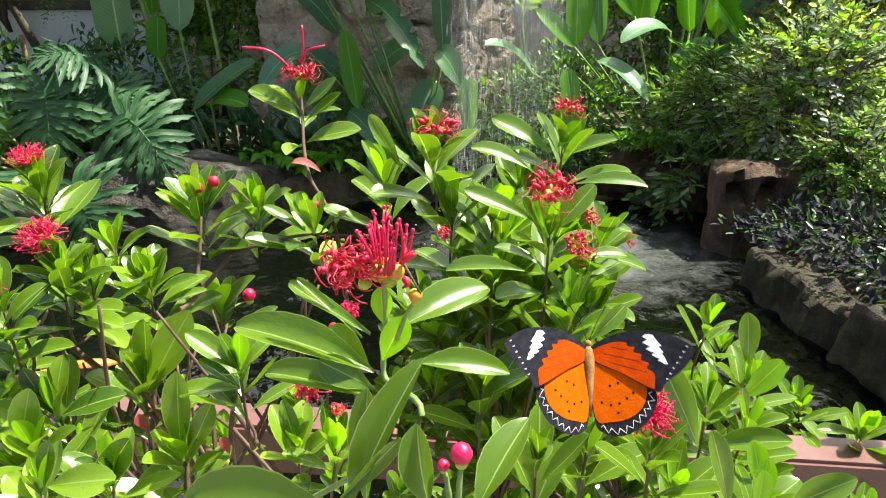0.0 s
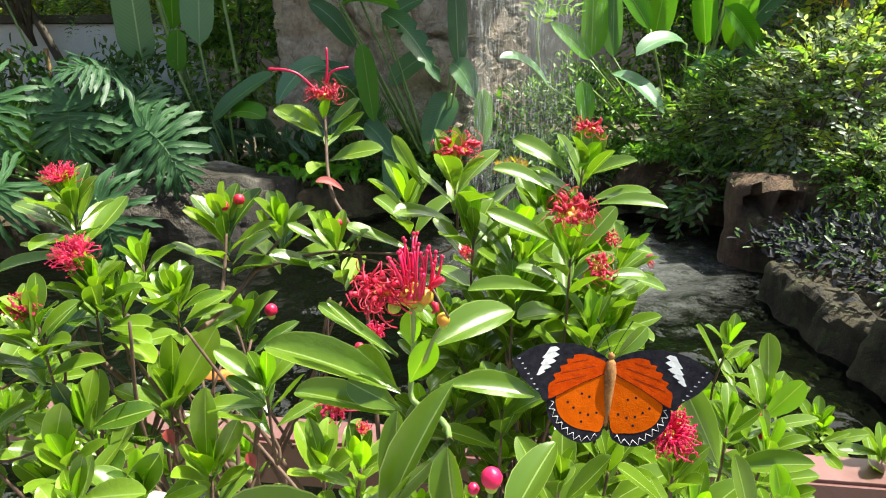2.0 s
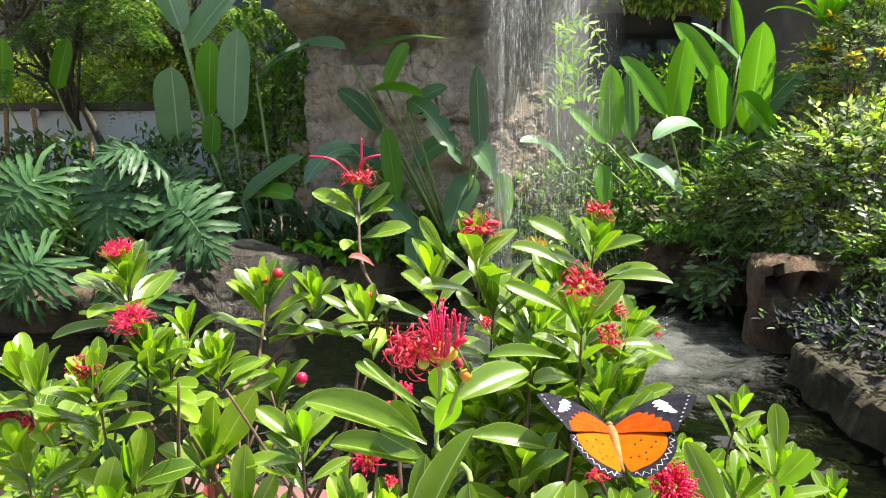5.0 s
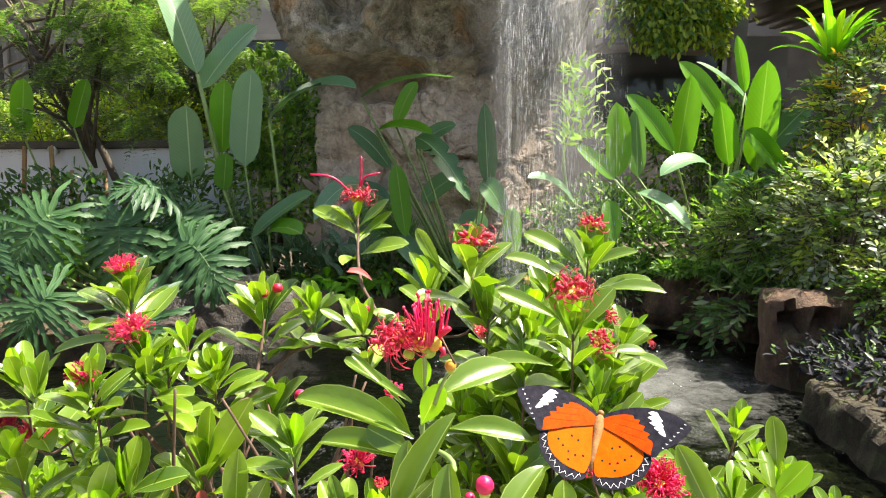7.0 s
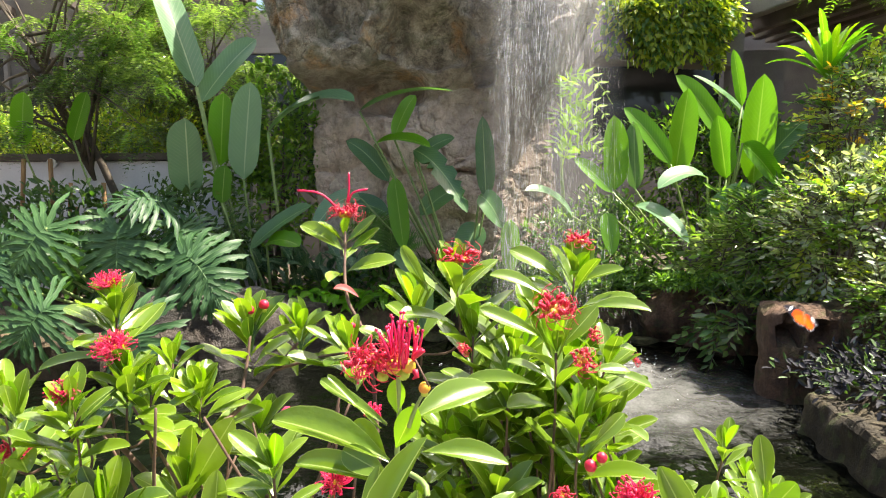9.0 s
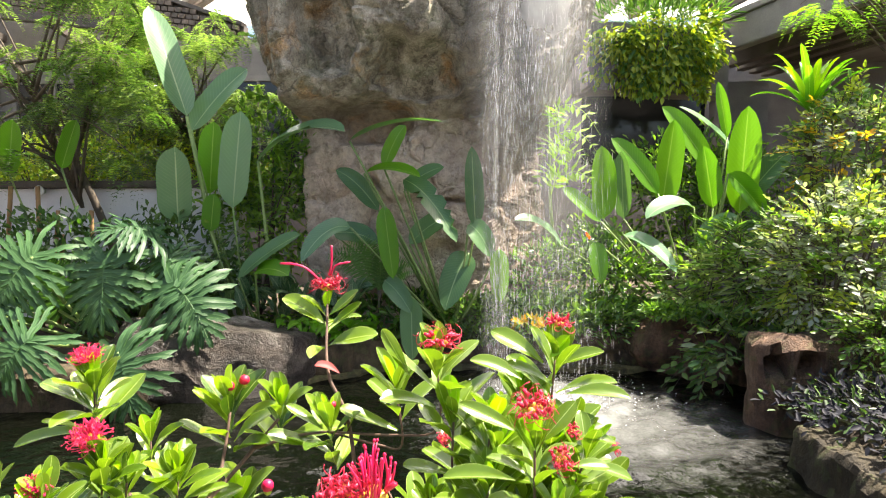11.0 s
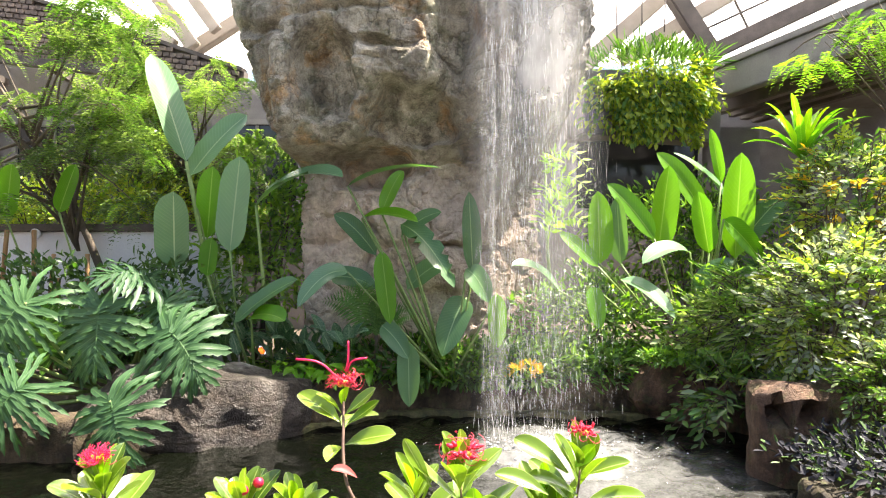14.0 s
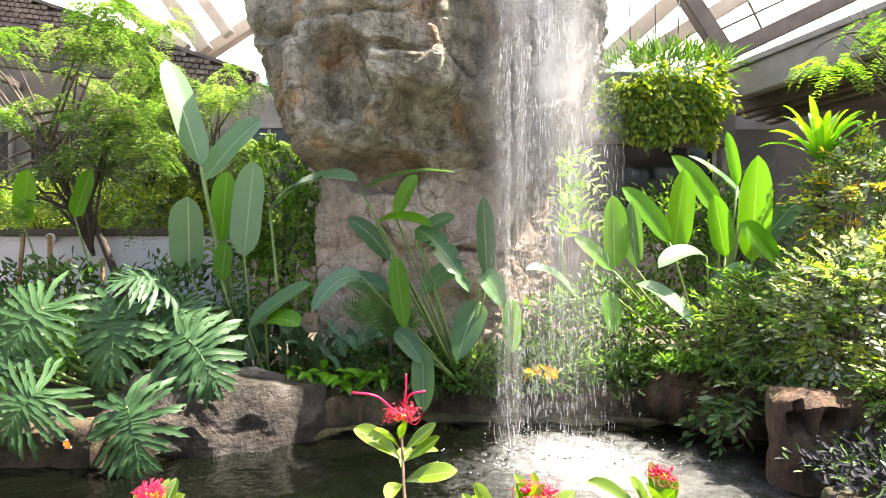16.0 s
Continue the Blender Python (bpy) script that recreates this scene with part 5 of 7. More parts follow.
def feather_tree(label, foot, centre, size, n, seed, mats):
    """A light tree: a leaning trunk, limbs and a crown of small feathered sprays."""
    t = thing("tree", foot, label, "tree", "trees behind the wall")
    rnd = random.Random(seed)
    top = Vector(centre)
    part("trunk", tube("trunk", bend(foot, top, 0.15, 8, (1, 0, 0)), [0.05 - 0.004 * k for k in range(9)], TRUNK, 8), t)
    limbs, tips = [], []
    for k in range(34):
        s = Vector(foot).lerp(top, rnd.uniform(0.45, 1.0))
        e = top + Vector((rnd.uniform(-1, 1) * size[0], rnd.uniform(-1, 1) * size[1], rnd.uniform(-1, 1) * size[2]))
        limbs.append(tube_data(bend(s, e, 0.12, 5), [0.02, 0.016, 0.012, 0.009, 0.006, 0.003], 5))
        tips.append(e)
    part("branchwork", mesh("branchwork", *joined(limbs), TRUNK), t, kind="stuff")
    g = np.random.default_rng(seed)
    pads = n // 690
    middle = np.array([tips[i % 34] for i in range(pads)]) + g.normal(size=(pads, 3)) * np.array([0.22, 0.2, 0.12]) * (np.arange(pads) >= 34)[:, None]
    tilt = g.normal(size=(pads, 2)) * 0.22
    own = np.repeat(np.arange(pads), 23)
    sprays = len(own)
    turn = g.uniform(0, 2 * math.pi, sprays)
    sd = np.stack([np.cos(turn), np.sin(turn), np.zeros(sprays)], axis=1)
    sd[:, 2] = (sd[:, :2] * tilt[own]).sum(axis=1) - 0.12 + g.normal(size=sprays) * 0.1
    sd /= np.linalg.norm(sd, axis=1)[:, None]
    base = middle[own] + sd * g.uniform(0.0, 0.2, sprays)[:, None] + g.normal(size=(sprays, 3)) * np.array([0.05, 0.05, 0.025])
    side = np.cross(sd, [0, 0, 1.0])
    step = g.uniform(0.012, 0.019, sprays)[:, None]
    kind = g.integers(0, len(mats), pads)[own]
    kind = np.where(g.random(sprays) < 0.25, g.integers(0, len(mats), sprays), kind)
    places, ways, sizes = [], [], []
    for q in range(15):
        for o in (-1, 1):
            places.append(base + sd * step * q + np.array([0, 0, -0.0011 * q * q]))
            ways.append(side * o + sd * 0.5 + g.normal(size=(sprays, 3)) * 0.12)
            sizes.append(np.full(sprays, 0.052 * math.sin(math.pi * (q + 2.5) / 18)))
    pl, wy, sz, kd = np.concatenate(places), np.concatenate(ways), np.concatenate(sizes), np.tile(kind, 30)
    nor = np.tile(np.array([0, 0, 1.0]), (len(pl), 1)) + g.normal(size=(len(pl), 3)) * 0.2
    for k, mat in enumerate(mats):
        ix = np.nonzero(kd == k)[0]
        ln = sz[ix] * g.uniform(0.8, 1.2, len(ix))
        part("crown", leaf_cloud("crown", pl[ix], wy[ix], nor[ix], ln, ln * 0.36, mat), t, kind="stuff")


feather_tree("light feathery tree with bright green sprays of small leaves", (-3.4, 6.0, 0.4), (-4.3, 5.7, 2.85), (1.3, 0.45, 1.0), 40000, 5, (TREE_LEAF, DARK_GROUND, TREE_LEAF, FINE_GREEN))
feather_tree("sunlit feathery tree with bright green leaves", (-2.6, 7.0, 0.4), (-3.35, 6.6, 2.75), (1.1, 0.4, 0.85), 30000, 6, (TREE_LEAF, DARK_GROUND, TREE_LEAF))
feather_tree("feathery branch tree over the gallery roof", (4.9, 5.6, 0.4), (3.216, 5.300, 3.320), (0.5, 0.4, 0.22), 2100, 7, (BRIGHT_FINE, FINE_GREEN))

for k, (x, r) in enumerate(((40, 0.02), (112, 0.018), (95, 0.02), (125, 0.022), (195, 0.02), (20, 0.02))):
    c = thing("cane", (-4.2 + 0.2 * k, 5.55, 0.4), "dry brown cane stem standing in the bank", "cane", "canes by the wall")
    base = Vector(((-4.465, 5.500, 0.950)[0] + x / 200.0, 5.5, 0.38))
    part("stem", tube("stem", [base + Vector((0.02 * j * (k % 2), 0, 0.22 * j)) for j in range(5 + k % 3)], r, DRY_CANE, 7), c)

br = thing("bromeliad", (2.565, 5.000, 2.286), "large bromeliad with arching yellow-edged strap leaves", "plant")
c = Vector((2.573, 5.000, 2.220))
for k in range(22):
    a = 2 * math.pi * k * 0.381
    e = 0.35 + 0.9 * (k / 22)
    d = Vector((math.cos(a) * math.cos(e), math.sin(a) * math.cos(e), math.sin(e)))
    part("leaf", blade("leaf", c, c + d * (0.44 + 0.05 * (k % 3)), 0.06, PADDLE_BRIGHT if k % 3 else YOUNG_LEAF, 0.16, (d.x * 0.2, d.y * 0.2, 1), 0.4, "strap", 9), br)
part("stem", tube("stem", [(c.x, c.y, 0.4), c], 0.03, TRUNK, 7), br)

sg = thing("sign", (-3.705, 5.600, 0.965), "small white notice plate on a thin post", "sign")
c = Vector((-3.705, 5.600, 0.965))
part("plate", box("plate", c, (0.11, 0.008, 0.14), PIPE, 0.002), sg)
part("ring", tube("ring", [c + Vector((0.036 * math.cos(k * math.pi / 10), -0.008, 0.018 + 0.036 * math.sin(k * math.pi / 10))) for k in range(21)], 0.005, DARK_BEAM, 6), sg)
part("bar", tube("bar", [c + Vector((-0.026, -0.008, 0.044)), c + Vector((0.026, -0.008, -0.008))], 0.004, DARK_BEAM, 6), sg)
part("bar", box("bar", c + Vector((0, -0.008, 0.018)), (0.04, 0.006, 0.009), DARK_BEAM), sg)
part("bar", box("bar", c + Vector((0, -0.006, -0.045)), (0.07, 0.004, 0.015), DARK_BEAM), sg)
part("post", tube("post", [(c.x, c.y + 0.012, 0.38), (c.x, c.y + 0.012, c.z)], 0.008, DARK_BEAM), sg)

cal = thing("striped_plant", (-1.2, 5.15, 0.42), "low plant with dark striped oval leaves in the shade", "plant")
g = random.Random(9)
for k in range(90):
    b = Vector((-1.519, 5.000, 0.728)) + Vector((g.uniform(-0.65, 0.6), g.uniform(-0.05, 0.25), g.uniform(-0.14, 0.12)))
    d = Vector((g.uniform(-0.8, 0.8), g.uniform(-1, 0.1), g.uniform(0.2, 1.1))).normalized()
    part("leaf", blade("leaf", b, b + d * g.uniform(0.14, 0.22), 0.09, STRIPED, 0.1, (0, -0.6, 1), 0.2, "lance", 8), cal)

fr = thing("fern", (-0.8, 5.2, 0.42), "arching green fern in the shade of the rock", "fern")
for k in range(9):
    b = Vector((-0.8, 5.15, 0.8))
    e = b + Vector((-0.44 + 0.1 * k, -0.12 - 0.03 * (k % 3), 0.46 - 0.055 * abs(k - 3)))
    part("frond", frond("frond", b, e, 0.13, FERN_LEAF, 70 + k, 18, 0.18), fr)
part("stem", tube("stem", [(-0.8, 5.18, 0.4), (-0.8, 5.15, 0.81)], 0.014, TRUNK), fr)

wf = thing("fern", (0.75, 5.75, 0.9), "bright drooping fern-like plant on the rock beside the waterfall", "fern")
for k in range(10):
    b = Vector((0.66 + 0.03 * (k % 3), 5.5, 1.62 + 0.078 * k))
    e = b + Vector((0.3 * math.sin(2.3 * k) + 0.08, -0.22, 0.02 + 0.14 * math.cos(1.7 * k) - 0.012 * k))
    part("frond", frond("frond", b, e, 0.135, BRIGHT_FERN, 90 + k, 7, 0.3, 0.4), wf)
part("stem", tube("stem", [(0.75, 5.72, 0.85), (0.66, 5.56, 1.5), (0.63, 5.5, 2.36)], [0.02, 0.016, 0.008], GREEN_STEM), wf)

bl = thing("broad_leaf_plant", (-1.2, 4.85, 0.42), "low plant with fresh green pointed leaves over the rock ledge", "plant")
g = random.Random(19)
for k in range(44):
    u = k / 43
    b = Vector((-1.5 + 0.72 * u, 4.74 + 0.22 * u + g.uniform(-0.04, 0.06), 0.58 - 0.06 * u + g.uniform(-0.05, 0.06)))
    d = Vector((g.uniform(-0.9, 0.9), g.uniform(-1.0, -0.1), g.uniform(-0.55, 0.55))).normalized()
    part("leaf", blade("leaf", b, b + d * g.uniform(0.11, 0.18), g.uniform(0.055, 0.08), PADDLE_BRIGHT, 0.14, (0.1, -0.5, 1), 0.25, "lance", 7), bl)
    if k % 4 == 0:
        stalk(bl, b, (b.x + 0.03, b.y + 0.12, 0.42), 0.004, lift=0.02)

# ---- the flowering shrub before the camera ----


def unit_leaf(name, mat, curl, fold, wave, width=0.4, widest=0.62):
    """A leaf one metre long along y, to be scaled: a wedge at its base, widest past its middle, rounded at the tip."""
    across = (-1.0, -0.55, 0.0, 0.55, 1.0)
    steps = (0, 0.1, 0.24, 0.4, 0.56, 0.7, 0.83, 0.91, 0.965, 1.0)
    verts, faces, uvs = [], [], []
    for i, t in enumerate(steps):
        if t < widest:
            w = 0.05 + 0.95 * math.sin(math.pi / 2 * t / widest) ** 1.25
        else:
            w = max(0.03, 1 - ((t - widest) / (1 - widest)) ** 2.3) ** 0.55
        w *= width / 2
        for u in across:
            verts.append((u * w, t - 0.06 * abs(curl) * t * t, abs(u) * fold * w - curl * t * t + wave * math.sin(6 * t + u) * abs(u) * width * 0.3))
            uvs.append((0.5 + u / 2, t))
        if i:
            for k in range(4):
                a = (i - 1) * 5 + k
                faces.append((a, a + 1, a + 6, a + 5))
    return mesh(name, verts, faces, mat, uvs=uvs)


LEAVES = [unit_leaf("leaf", SHRUB_LEAF, *q) for q in ((0.1, 0.3, 0.1, 0.36, 0.64), (0.25, 0.4, 0.15, 0.4, 0.7), (-0.08, 0.35, 0.2, 0.36, 0.66), (0.16, 0.55, 0.05, 0.42, 0.6), (0.2, 0.62, 0.1, 0.4, 0.56))]
YOUNG = [unit_leaf("leaf", YOUNG_LEAF, c, f, w, 0.4) for c, f, w in ((-0.05, 0.5, 0.05), (0.08, 0.35, 0.1))]
SHRUB = thing("flowering_shrub", (0.02, 0.45, 0.26), "green leafy shrub with crimson brush flowers beside the rail", "shrub")
REST = []
LEAF_COUNT = [0]


def leaf_pose(base, tip, normal, width):
    base, tip = Vector(base), Vector(tip)
    y = tip - base
    length = y.length
    y = y.normalized()
    x = y.cross(Vector(normal)).normalized()
    z = x.cross(y)
    m = Matrix((x, y, z)).transposed().to_4x4()
    return Matrix.Translation(base) @ m @ Matrix.Diagonal((length * width, length, length, 1))


def leaf(base, tip, normal=(0, -0.4, 1), width=1.0, kind=0, young=False, loose=False):
    me = (YOUNG if young else LEAVES)[kind % (2 if young else 5)]
    m = leaf_pose(base, tip, normal, width)
    if loose or LEAF_COUNT[0] >= 300:
        REST.append((me, m))
        return
    LEAF_COUNT[0] += 1
    part("leaf", me, SHRUB, m=m)


def shoot(at, axis=(0, -0.1, 1), n=9, size=0.042, seed=0, open_=42, young=2, loose=False, aim=None):
    """A rosette of leaves at the end of a twig: young ones upright in the middle, old ones spread out below."""
    rnd = random.Random(seed)
    at, ax = Vector(at), Vector(axis).normalized()
    a = ax.cross(Vector((0.3, 0.9, 0.2))).normalized()
    b = ax.cross(a)
    for k in range(n):
        t = k / max(1, n - 1)
        w = k * 2.4 + rnd.uniform(-0.35, 0.35) + seed
        tilt = radians(open_ * (0.25 + 1.2 * t) + rnd.uniform(-12, 12))
        d = (ax * math.cos(tilt) + (a * math.cos(w) + b * math.sin(w)) * math.sin(tilt)).normalized()
        L = size * (0.62 + 0.5 * t) * rnd.uniform(0.8, 1.2)
        p = at - ax * (size * 0.95 * t * t) + d * 0.002
        nor = (ax + Vector((rnd.uniform(-0.3, 0.3), rnd.uniform(-0.4, 0.1), 0.35))).normalized()
        leaf(p, p + d * L, nor, rnd.uniform(0.82, 1.14), rnd.randrange(5), k < young, loose)
    return at


LIMB_POINTS = []


def twig(points, r0=0.0022, r1=0.0012, name="stem", label="", mat=None):
    n = len(points) - 1
    if name == "limb":
        LIMB_POINTS.extend(Vector(p) for p in points[len(points) // 3:])
    part(name, tube(name, points, [r0 + (r1 - r0) * i / n for i in range(n + 1)], mat or BARK, 6), SHRUB, label)


def curve(*pts, n=10):
    """A smooth line through points."""
    p = [Vector(q) for q in pts]
    p = [p[0] * 2 - p[1]] + p + [p[-1] * 2 - p[-2]]
    out = []
    for i in range(1, len(p) - 2):
        for k in range(n):
            t = k / n
            a, b, c, d = p[i - 1], p[i], p[i + 1], p[i + 2]
            out.append(0.5 * ((2 * b) + (c - a) * t + (2 * a - 5 * b + 4 * c - d) * t * t + (3 * b - a - 3 * c + d) * t ** 3))
    return out + [p[-2]]


def ball(c, r, n=7, squash=1.0):
    verts, faces = [], []
    for j in range(n + 1):
        e = math.pi * j / n - math.pi / 2
        for i in range(9):
            a = 2 * math.pi * i / 9
            verts.append(Vector(c) + Vector((math.cos(a) * math.cos(e), math.sin(a) * math.cos(e), math.sin(e) * squash)) * r)
        if j:
            for i in range(9):
                q = (i + 1) % 9
                faces.append(((j - 1) * 9 + i, (j - 1) * 9 + q, j * 9 + q, j * 9 + i))
    return verts, faces


def bud(at, r, mat=None, stem=None):
    o = part("bud", mesh("bud", *ball(at, r), mat or STAMEN), SHRUB, "round crimson flower bud")
    c = Vector(at) - Vector((0, 0, r * 0.9))
    part("cup", mesh("cup", *ball(c, r * 0.62), GREEN_CUP), o, "green cup")
    if stem:
        twig(bend(stem, c, 0.002, 4), 0.001, 0.0007, "bud_stalk", "", GREEN_STEM)


def brush_flower(at, axis, size, n, seed, kind="brush"):
    """A flower head: cups in the middle and many thin curved stamens."""
    rnd = random.Random(seed)
    at, ax = Vector(at), Vector(axis).normalized()
    a = ax.cross(Vector((0.9, 0.2, 0.3))).normalized()
    b = ax.cross(a)
    f = part("flower", mesh("flower", *joined([ball(at + (a * math.cos(k * 2.1) + b * math.sin(k * 2.1)) * size * 0.18, size * 0.16) for k in range(4)]), ORANGE_CUP), SHRUB, "crimson brush flower head")
    chunks, tips = [], []
    for k in range(n * 2 if kind == "brush" else n):
        w = rnd.uniform(0, 2 * math.pi)
        spread = {"brush": rnd.uniform(0.1, 1.5), "upright": rnd.uniform(0.0, 0.42), "curly": rnd.uniform(0.2, 1.6)}[kind]
        d = (ax * math.cos(spread) + (a * math.cos(w) + b * math.sin(w)) * math.sin(spread)).normalized()
        L = size * rnd.uniform(0.55, 1.0) * {"brush": 0.82, "upright": 1.05, "curly": 0.8}[kind]
        side = d.cross(Vector((rnd.gauss(0, 1), rnd.gauss(0, 1), rnd.gauss(0, 1)))).normalized()
        k2 = {"brush": 0.22, "upright": 0.07, "curly": 0.4}[kind] * L
        root = at + (a * math.cos(w) + b * math.sin(w)) * size * 0.22
        line = [root + d * L * t + side * k2 * math.sin(math.pi * t) for t in (0, 0.25, 0.5, 0.75, 1)]
        if kind == "curly":
            up2, turns = d.cross(side), rnd.uniform(3.0, 5.5)
            line = [root + d * L * (t - 0.25 * t * t) + (side * math.sin(turns * t) + up2 * (1 - math.cos(turns * t))) * k2 * (0.4 + 0.8 * t) for t in (0, 0.15, 0.3, 0.45, 0.6, 0.75, 0.88, 1)]
        chunks.append(tube_data(line, 0.00024 if kind == "curly" else [0.00034, 0.0003, 0.0003, 0.00026, 0.00022] if kind == "brush" else [0.0006, 0.0006, 0.00055, 0.0005, 0.0004], 4))
        tips.append(ball(line[-1], 0.00055 if kind != "upright" else 0.0008, 3))
    part("stamen_brush", mesh("stamen_brush", *joined(chunks), STAMEN if kind != "curly" else PETAL), f, kind="stuff")
    if kind != "curly":
        part("anther_dust", mesh("anther_dust", *joined(tips), STAMEN), f, kind="stuff")
    petals = []
    for k in range({"curly": 18, "upright": 7, "brush": 9}[kind]):
        w = k * 2.4 + seed
        d = (ax * rnd.uniform(-0.1, 1.2) + a * math.cos(w) + b * math.sin(w)).normalized()
        c = at + d * size * rnd.uniform(0.25, 0.62)
        tip = c + (d + Vector((rnd.uniform(-1, 1), rnd.uniform(-1, 1), rnd.uniform(-1, 1)))) * size * 0.13
        petals.append(tube_data([c - d * size * 0.06, c, tip, tip + (tip - c).cross(d) * 0.8], [size * 0.03, size * (0.1 if kind == "curly" else 0.07), size * 0.06, size * 0.02], 5))
    part("petal_whorl", mesh("petal_whorl", *joined(petals), PETAL), f, kind="stuff")
    return f


# main limbs
ROOT = Vector((0.02, 0.45, 0.24))
HUBS = [Vector(p) for p in ((-0.208, 0.390, 1.200), (-0.187, 0.440, 1.219), (-0.251, 0.380, 1.210), (-0.06, 0.40, 1.08), (0.04, 0.38, 1.08), (0.12, 0.36, 1.1), (0.2, 0.36, 1.06), (-0.2, 0.33, 1.06), (0.0, 0.24, 1.1), (0.36, 0.52, 0.92))]
for h in HUBS[3:]:
    twig(curve(ROOT, ROOT.lerp(h, 0.5) + Vector((0.02, 0.03, -0.02)), h), 0.004, 0.0016, "limb")


# bare grey-brown branches that run up through the left of the shrub
twig(curve(ROOT, (-0.147, 0.430, 0.987), (-0.164, 0.400, 1.096), (-0.202, 0.390, 1.144), (-0.241, 0.385, 1.194), (-0.262, 0.380, 1.220), (-0.269, 0.360, 1.239)), 0.0034, 0.0015, "limb")
twig(curve((-0.202, 0.390, 1.144), (-0.208, 0.390, 1.200), (-0.187, 0.440, 1.219), (-0.165, 0.465, 1.245), (-0.147, 0.475, 1.267)), 0.0026, 0.0013, "limb")
twig(curve((-0.187, 0.440, 1.219), (-0.188, 0.460, 1.246), (-0.188, 0.472, 1.273)), 0.0018, 0.0012, "limb")
twig(curve((-0.165, 0.465, 1.245), (-0.127, 0.460, 1.258), (-0.099, 0.452, 1.265)), 0.0016, 0.0011, "limb")
twig(curve((-0.208, 0.390, 1.200), (-0.231, 0.400, 1.221), (-0.228, 0.385, 1.240)), 0.002, 0.0013, "limb")
twig(curve((-0.142, 0.360, 1.103), (-0.130, 0.330, 1.169), (-0.117, 0.310, 1.213)), 0.0022, 0.0014, "limb")


def hang(at, axis):
    """A twig from the nearest limb to a shoot."""
    at = Vector(at)
    h = min((q for q in LIMB_POINTS if q.z < at.z - 0.02), key=lambda q: math.hypot(1.8 * (q.x - at.x), q.y - at.y, 0.7 * (q.z - at.z)))
    low = at - Vector(axis).normalized() * 0.05
    twig(curve(h, h.lerp(low, 0.6) + Vector((0.004, 0.004, -0.006)), low, at, n=5), 0.0011, 0.0008)


def branch_end(at, axis=(0, -0.1, 1), n=9, size=0.042, seed=0, **kw):
    hang(at, axis)
    return shoot(at, axis, n + 4, size * 1.02, seed, **kw)


# tall thin shoot with a withered leaf
twig(curve(HUBS[3], (-0.078, 0.450, 1.254), (-0.102, 0.470, 1.308), (-0.110, 0.500, 1.349), (-0.113, 0.515, 1.370)), 0.0018, 0.0011)
shoot((-0.113, 0.510, 1.355), (0, 0, 1), 6, 0.036, 2, open_=55, young=2)
leaf((-0.110, 0.500, 1.325), (-0.069, 0.490, 1.345), (0, -0.7, 1), 1.0, 1)
leaf((-0.112, 0.500, 1.345), (-0.152, 0.510, 1.372), (0, -0.7, 1), 0.9, 3)
leaf((-0.109, 0.500, 1.342), (-0.077, 0.500, 1.363), (0, -0.7, 1), 0.8, 2)
leaf((-0.110, 0.500, 1.351), (-0.080, 0.500, 1.374), (0, -0.7, 1), 0.9, 2)
top = brush_flower((-0.113, 0.515, 1.376), (0, 0, 1), 0.019, 46, 3, "curly")
part("long_stamen", mesh("long_stamen", *joined([
    tube_data(curve((-0.120, 0.515, 1.382), (-0.131, 0.512, 1.393), (-0.141, 0.510, 1.397), (-0.155, 0.510, 1.398), n=5), 0.0011, 5),
    tube_data(curve((-0.111, 0.515, 1.387), (-0.109, 0.515, 1.400), (-0.109, 0.515, 1.414), n=5), 0.001, 5),
    tube_data(curve((-0.110, 0.515, 1.387), (-0.105, 0.515, 1.396), (-0.092, 0.515, 1.399), n=5), 0.001, 5)]), STAMEN), top, kind="stuff")
part("withered_leaf", blade("withered_leaf", (-0.113, 0.465, 1.316), (-0.092, 0.470, 1.308), 0.009, DRY_LEAF, 0.1, (0, -0.5, 1), 0.6, "lance", 8), SHRUB, "withered red leaf")

# left part
branch_end((-0.312, 0.480, 1.293), (0.1, -0.1, 1), 9, 0.046, 4, young=1)
brush_flower((-0.318, 0.480, 1.315), (0, -0.1, 1), 0.018, 60, 5)
branch_end((-0.235, 0.365, 1.267), (0.1, -0.1, 1), 11, 0.036, 7)
brush_flower((-0.243, 0.365, 1.287), (-0.1, -0.6, 1), 0.017, 80, 8)
branch_end((-0.253, 0.333, 1.258), (0, -0.1, 1), 9, 0.034, 10)
brush_flower((-0.259, 0.333, 1.266), (0, -0.5, 1), 0.012, 60, 9)
branch_end((-0.308, 0.340, 1.256), (-0.1, -0.1, 1), 10, 0.036, 12)
brush_flower((-0.315, 0.358, 1.214), (0.1, -0.6, 1), 0.014, 70, 13)
brush_flower((-0.333, 0.350, 1.222), (0.1, -0.6, 1), 0.013, 70, 14)
branch_end((-0.309, 0.330, 1.205), (-0.1, -0.2, 1), 9, 0.036, 15)
shoot((-0.189, 0.475, 1.278), (0, -0.1, 1), 19, 0.046, 16)
bud((-0.187, 0.470, 1.296), 0.0042, PETAL, (-0.190, 0.475, 1.281))
bud((-0.178, 0.480, 1.299), 0.0046, PETAL, (-0.185, 0.478, 1.282))
shoot((-0.146, 0.480, 1.274), (0.1, -0.1, 1), 14, 0.043, 19)
shoot((-0.096, 0.450, 1.270), (-0.1, -0.1, 1), 13, 0.042, 20)
bud((-0.094, 0.450, 1.288), 0.003, PETAL, (-0.095, 0.450, 1.274))
leaf((-0.102, 0.460, 1.249), (-0.149, 0.450, 1.260), (0, -0.5, 1), 0.9, 2)
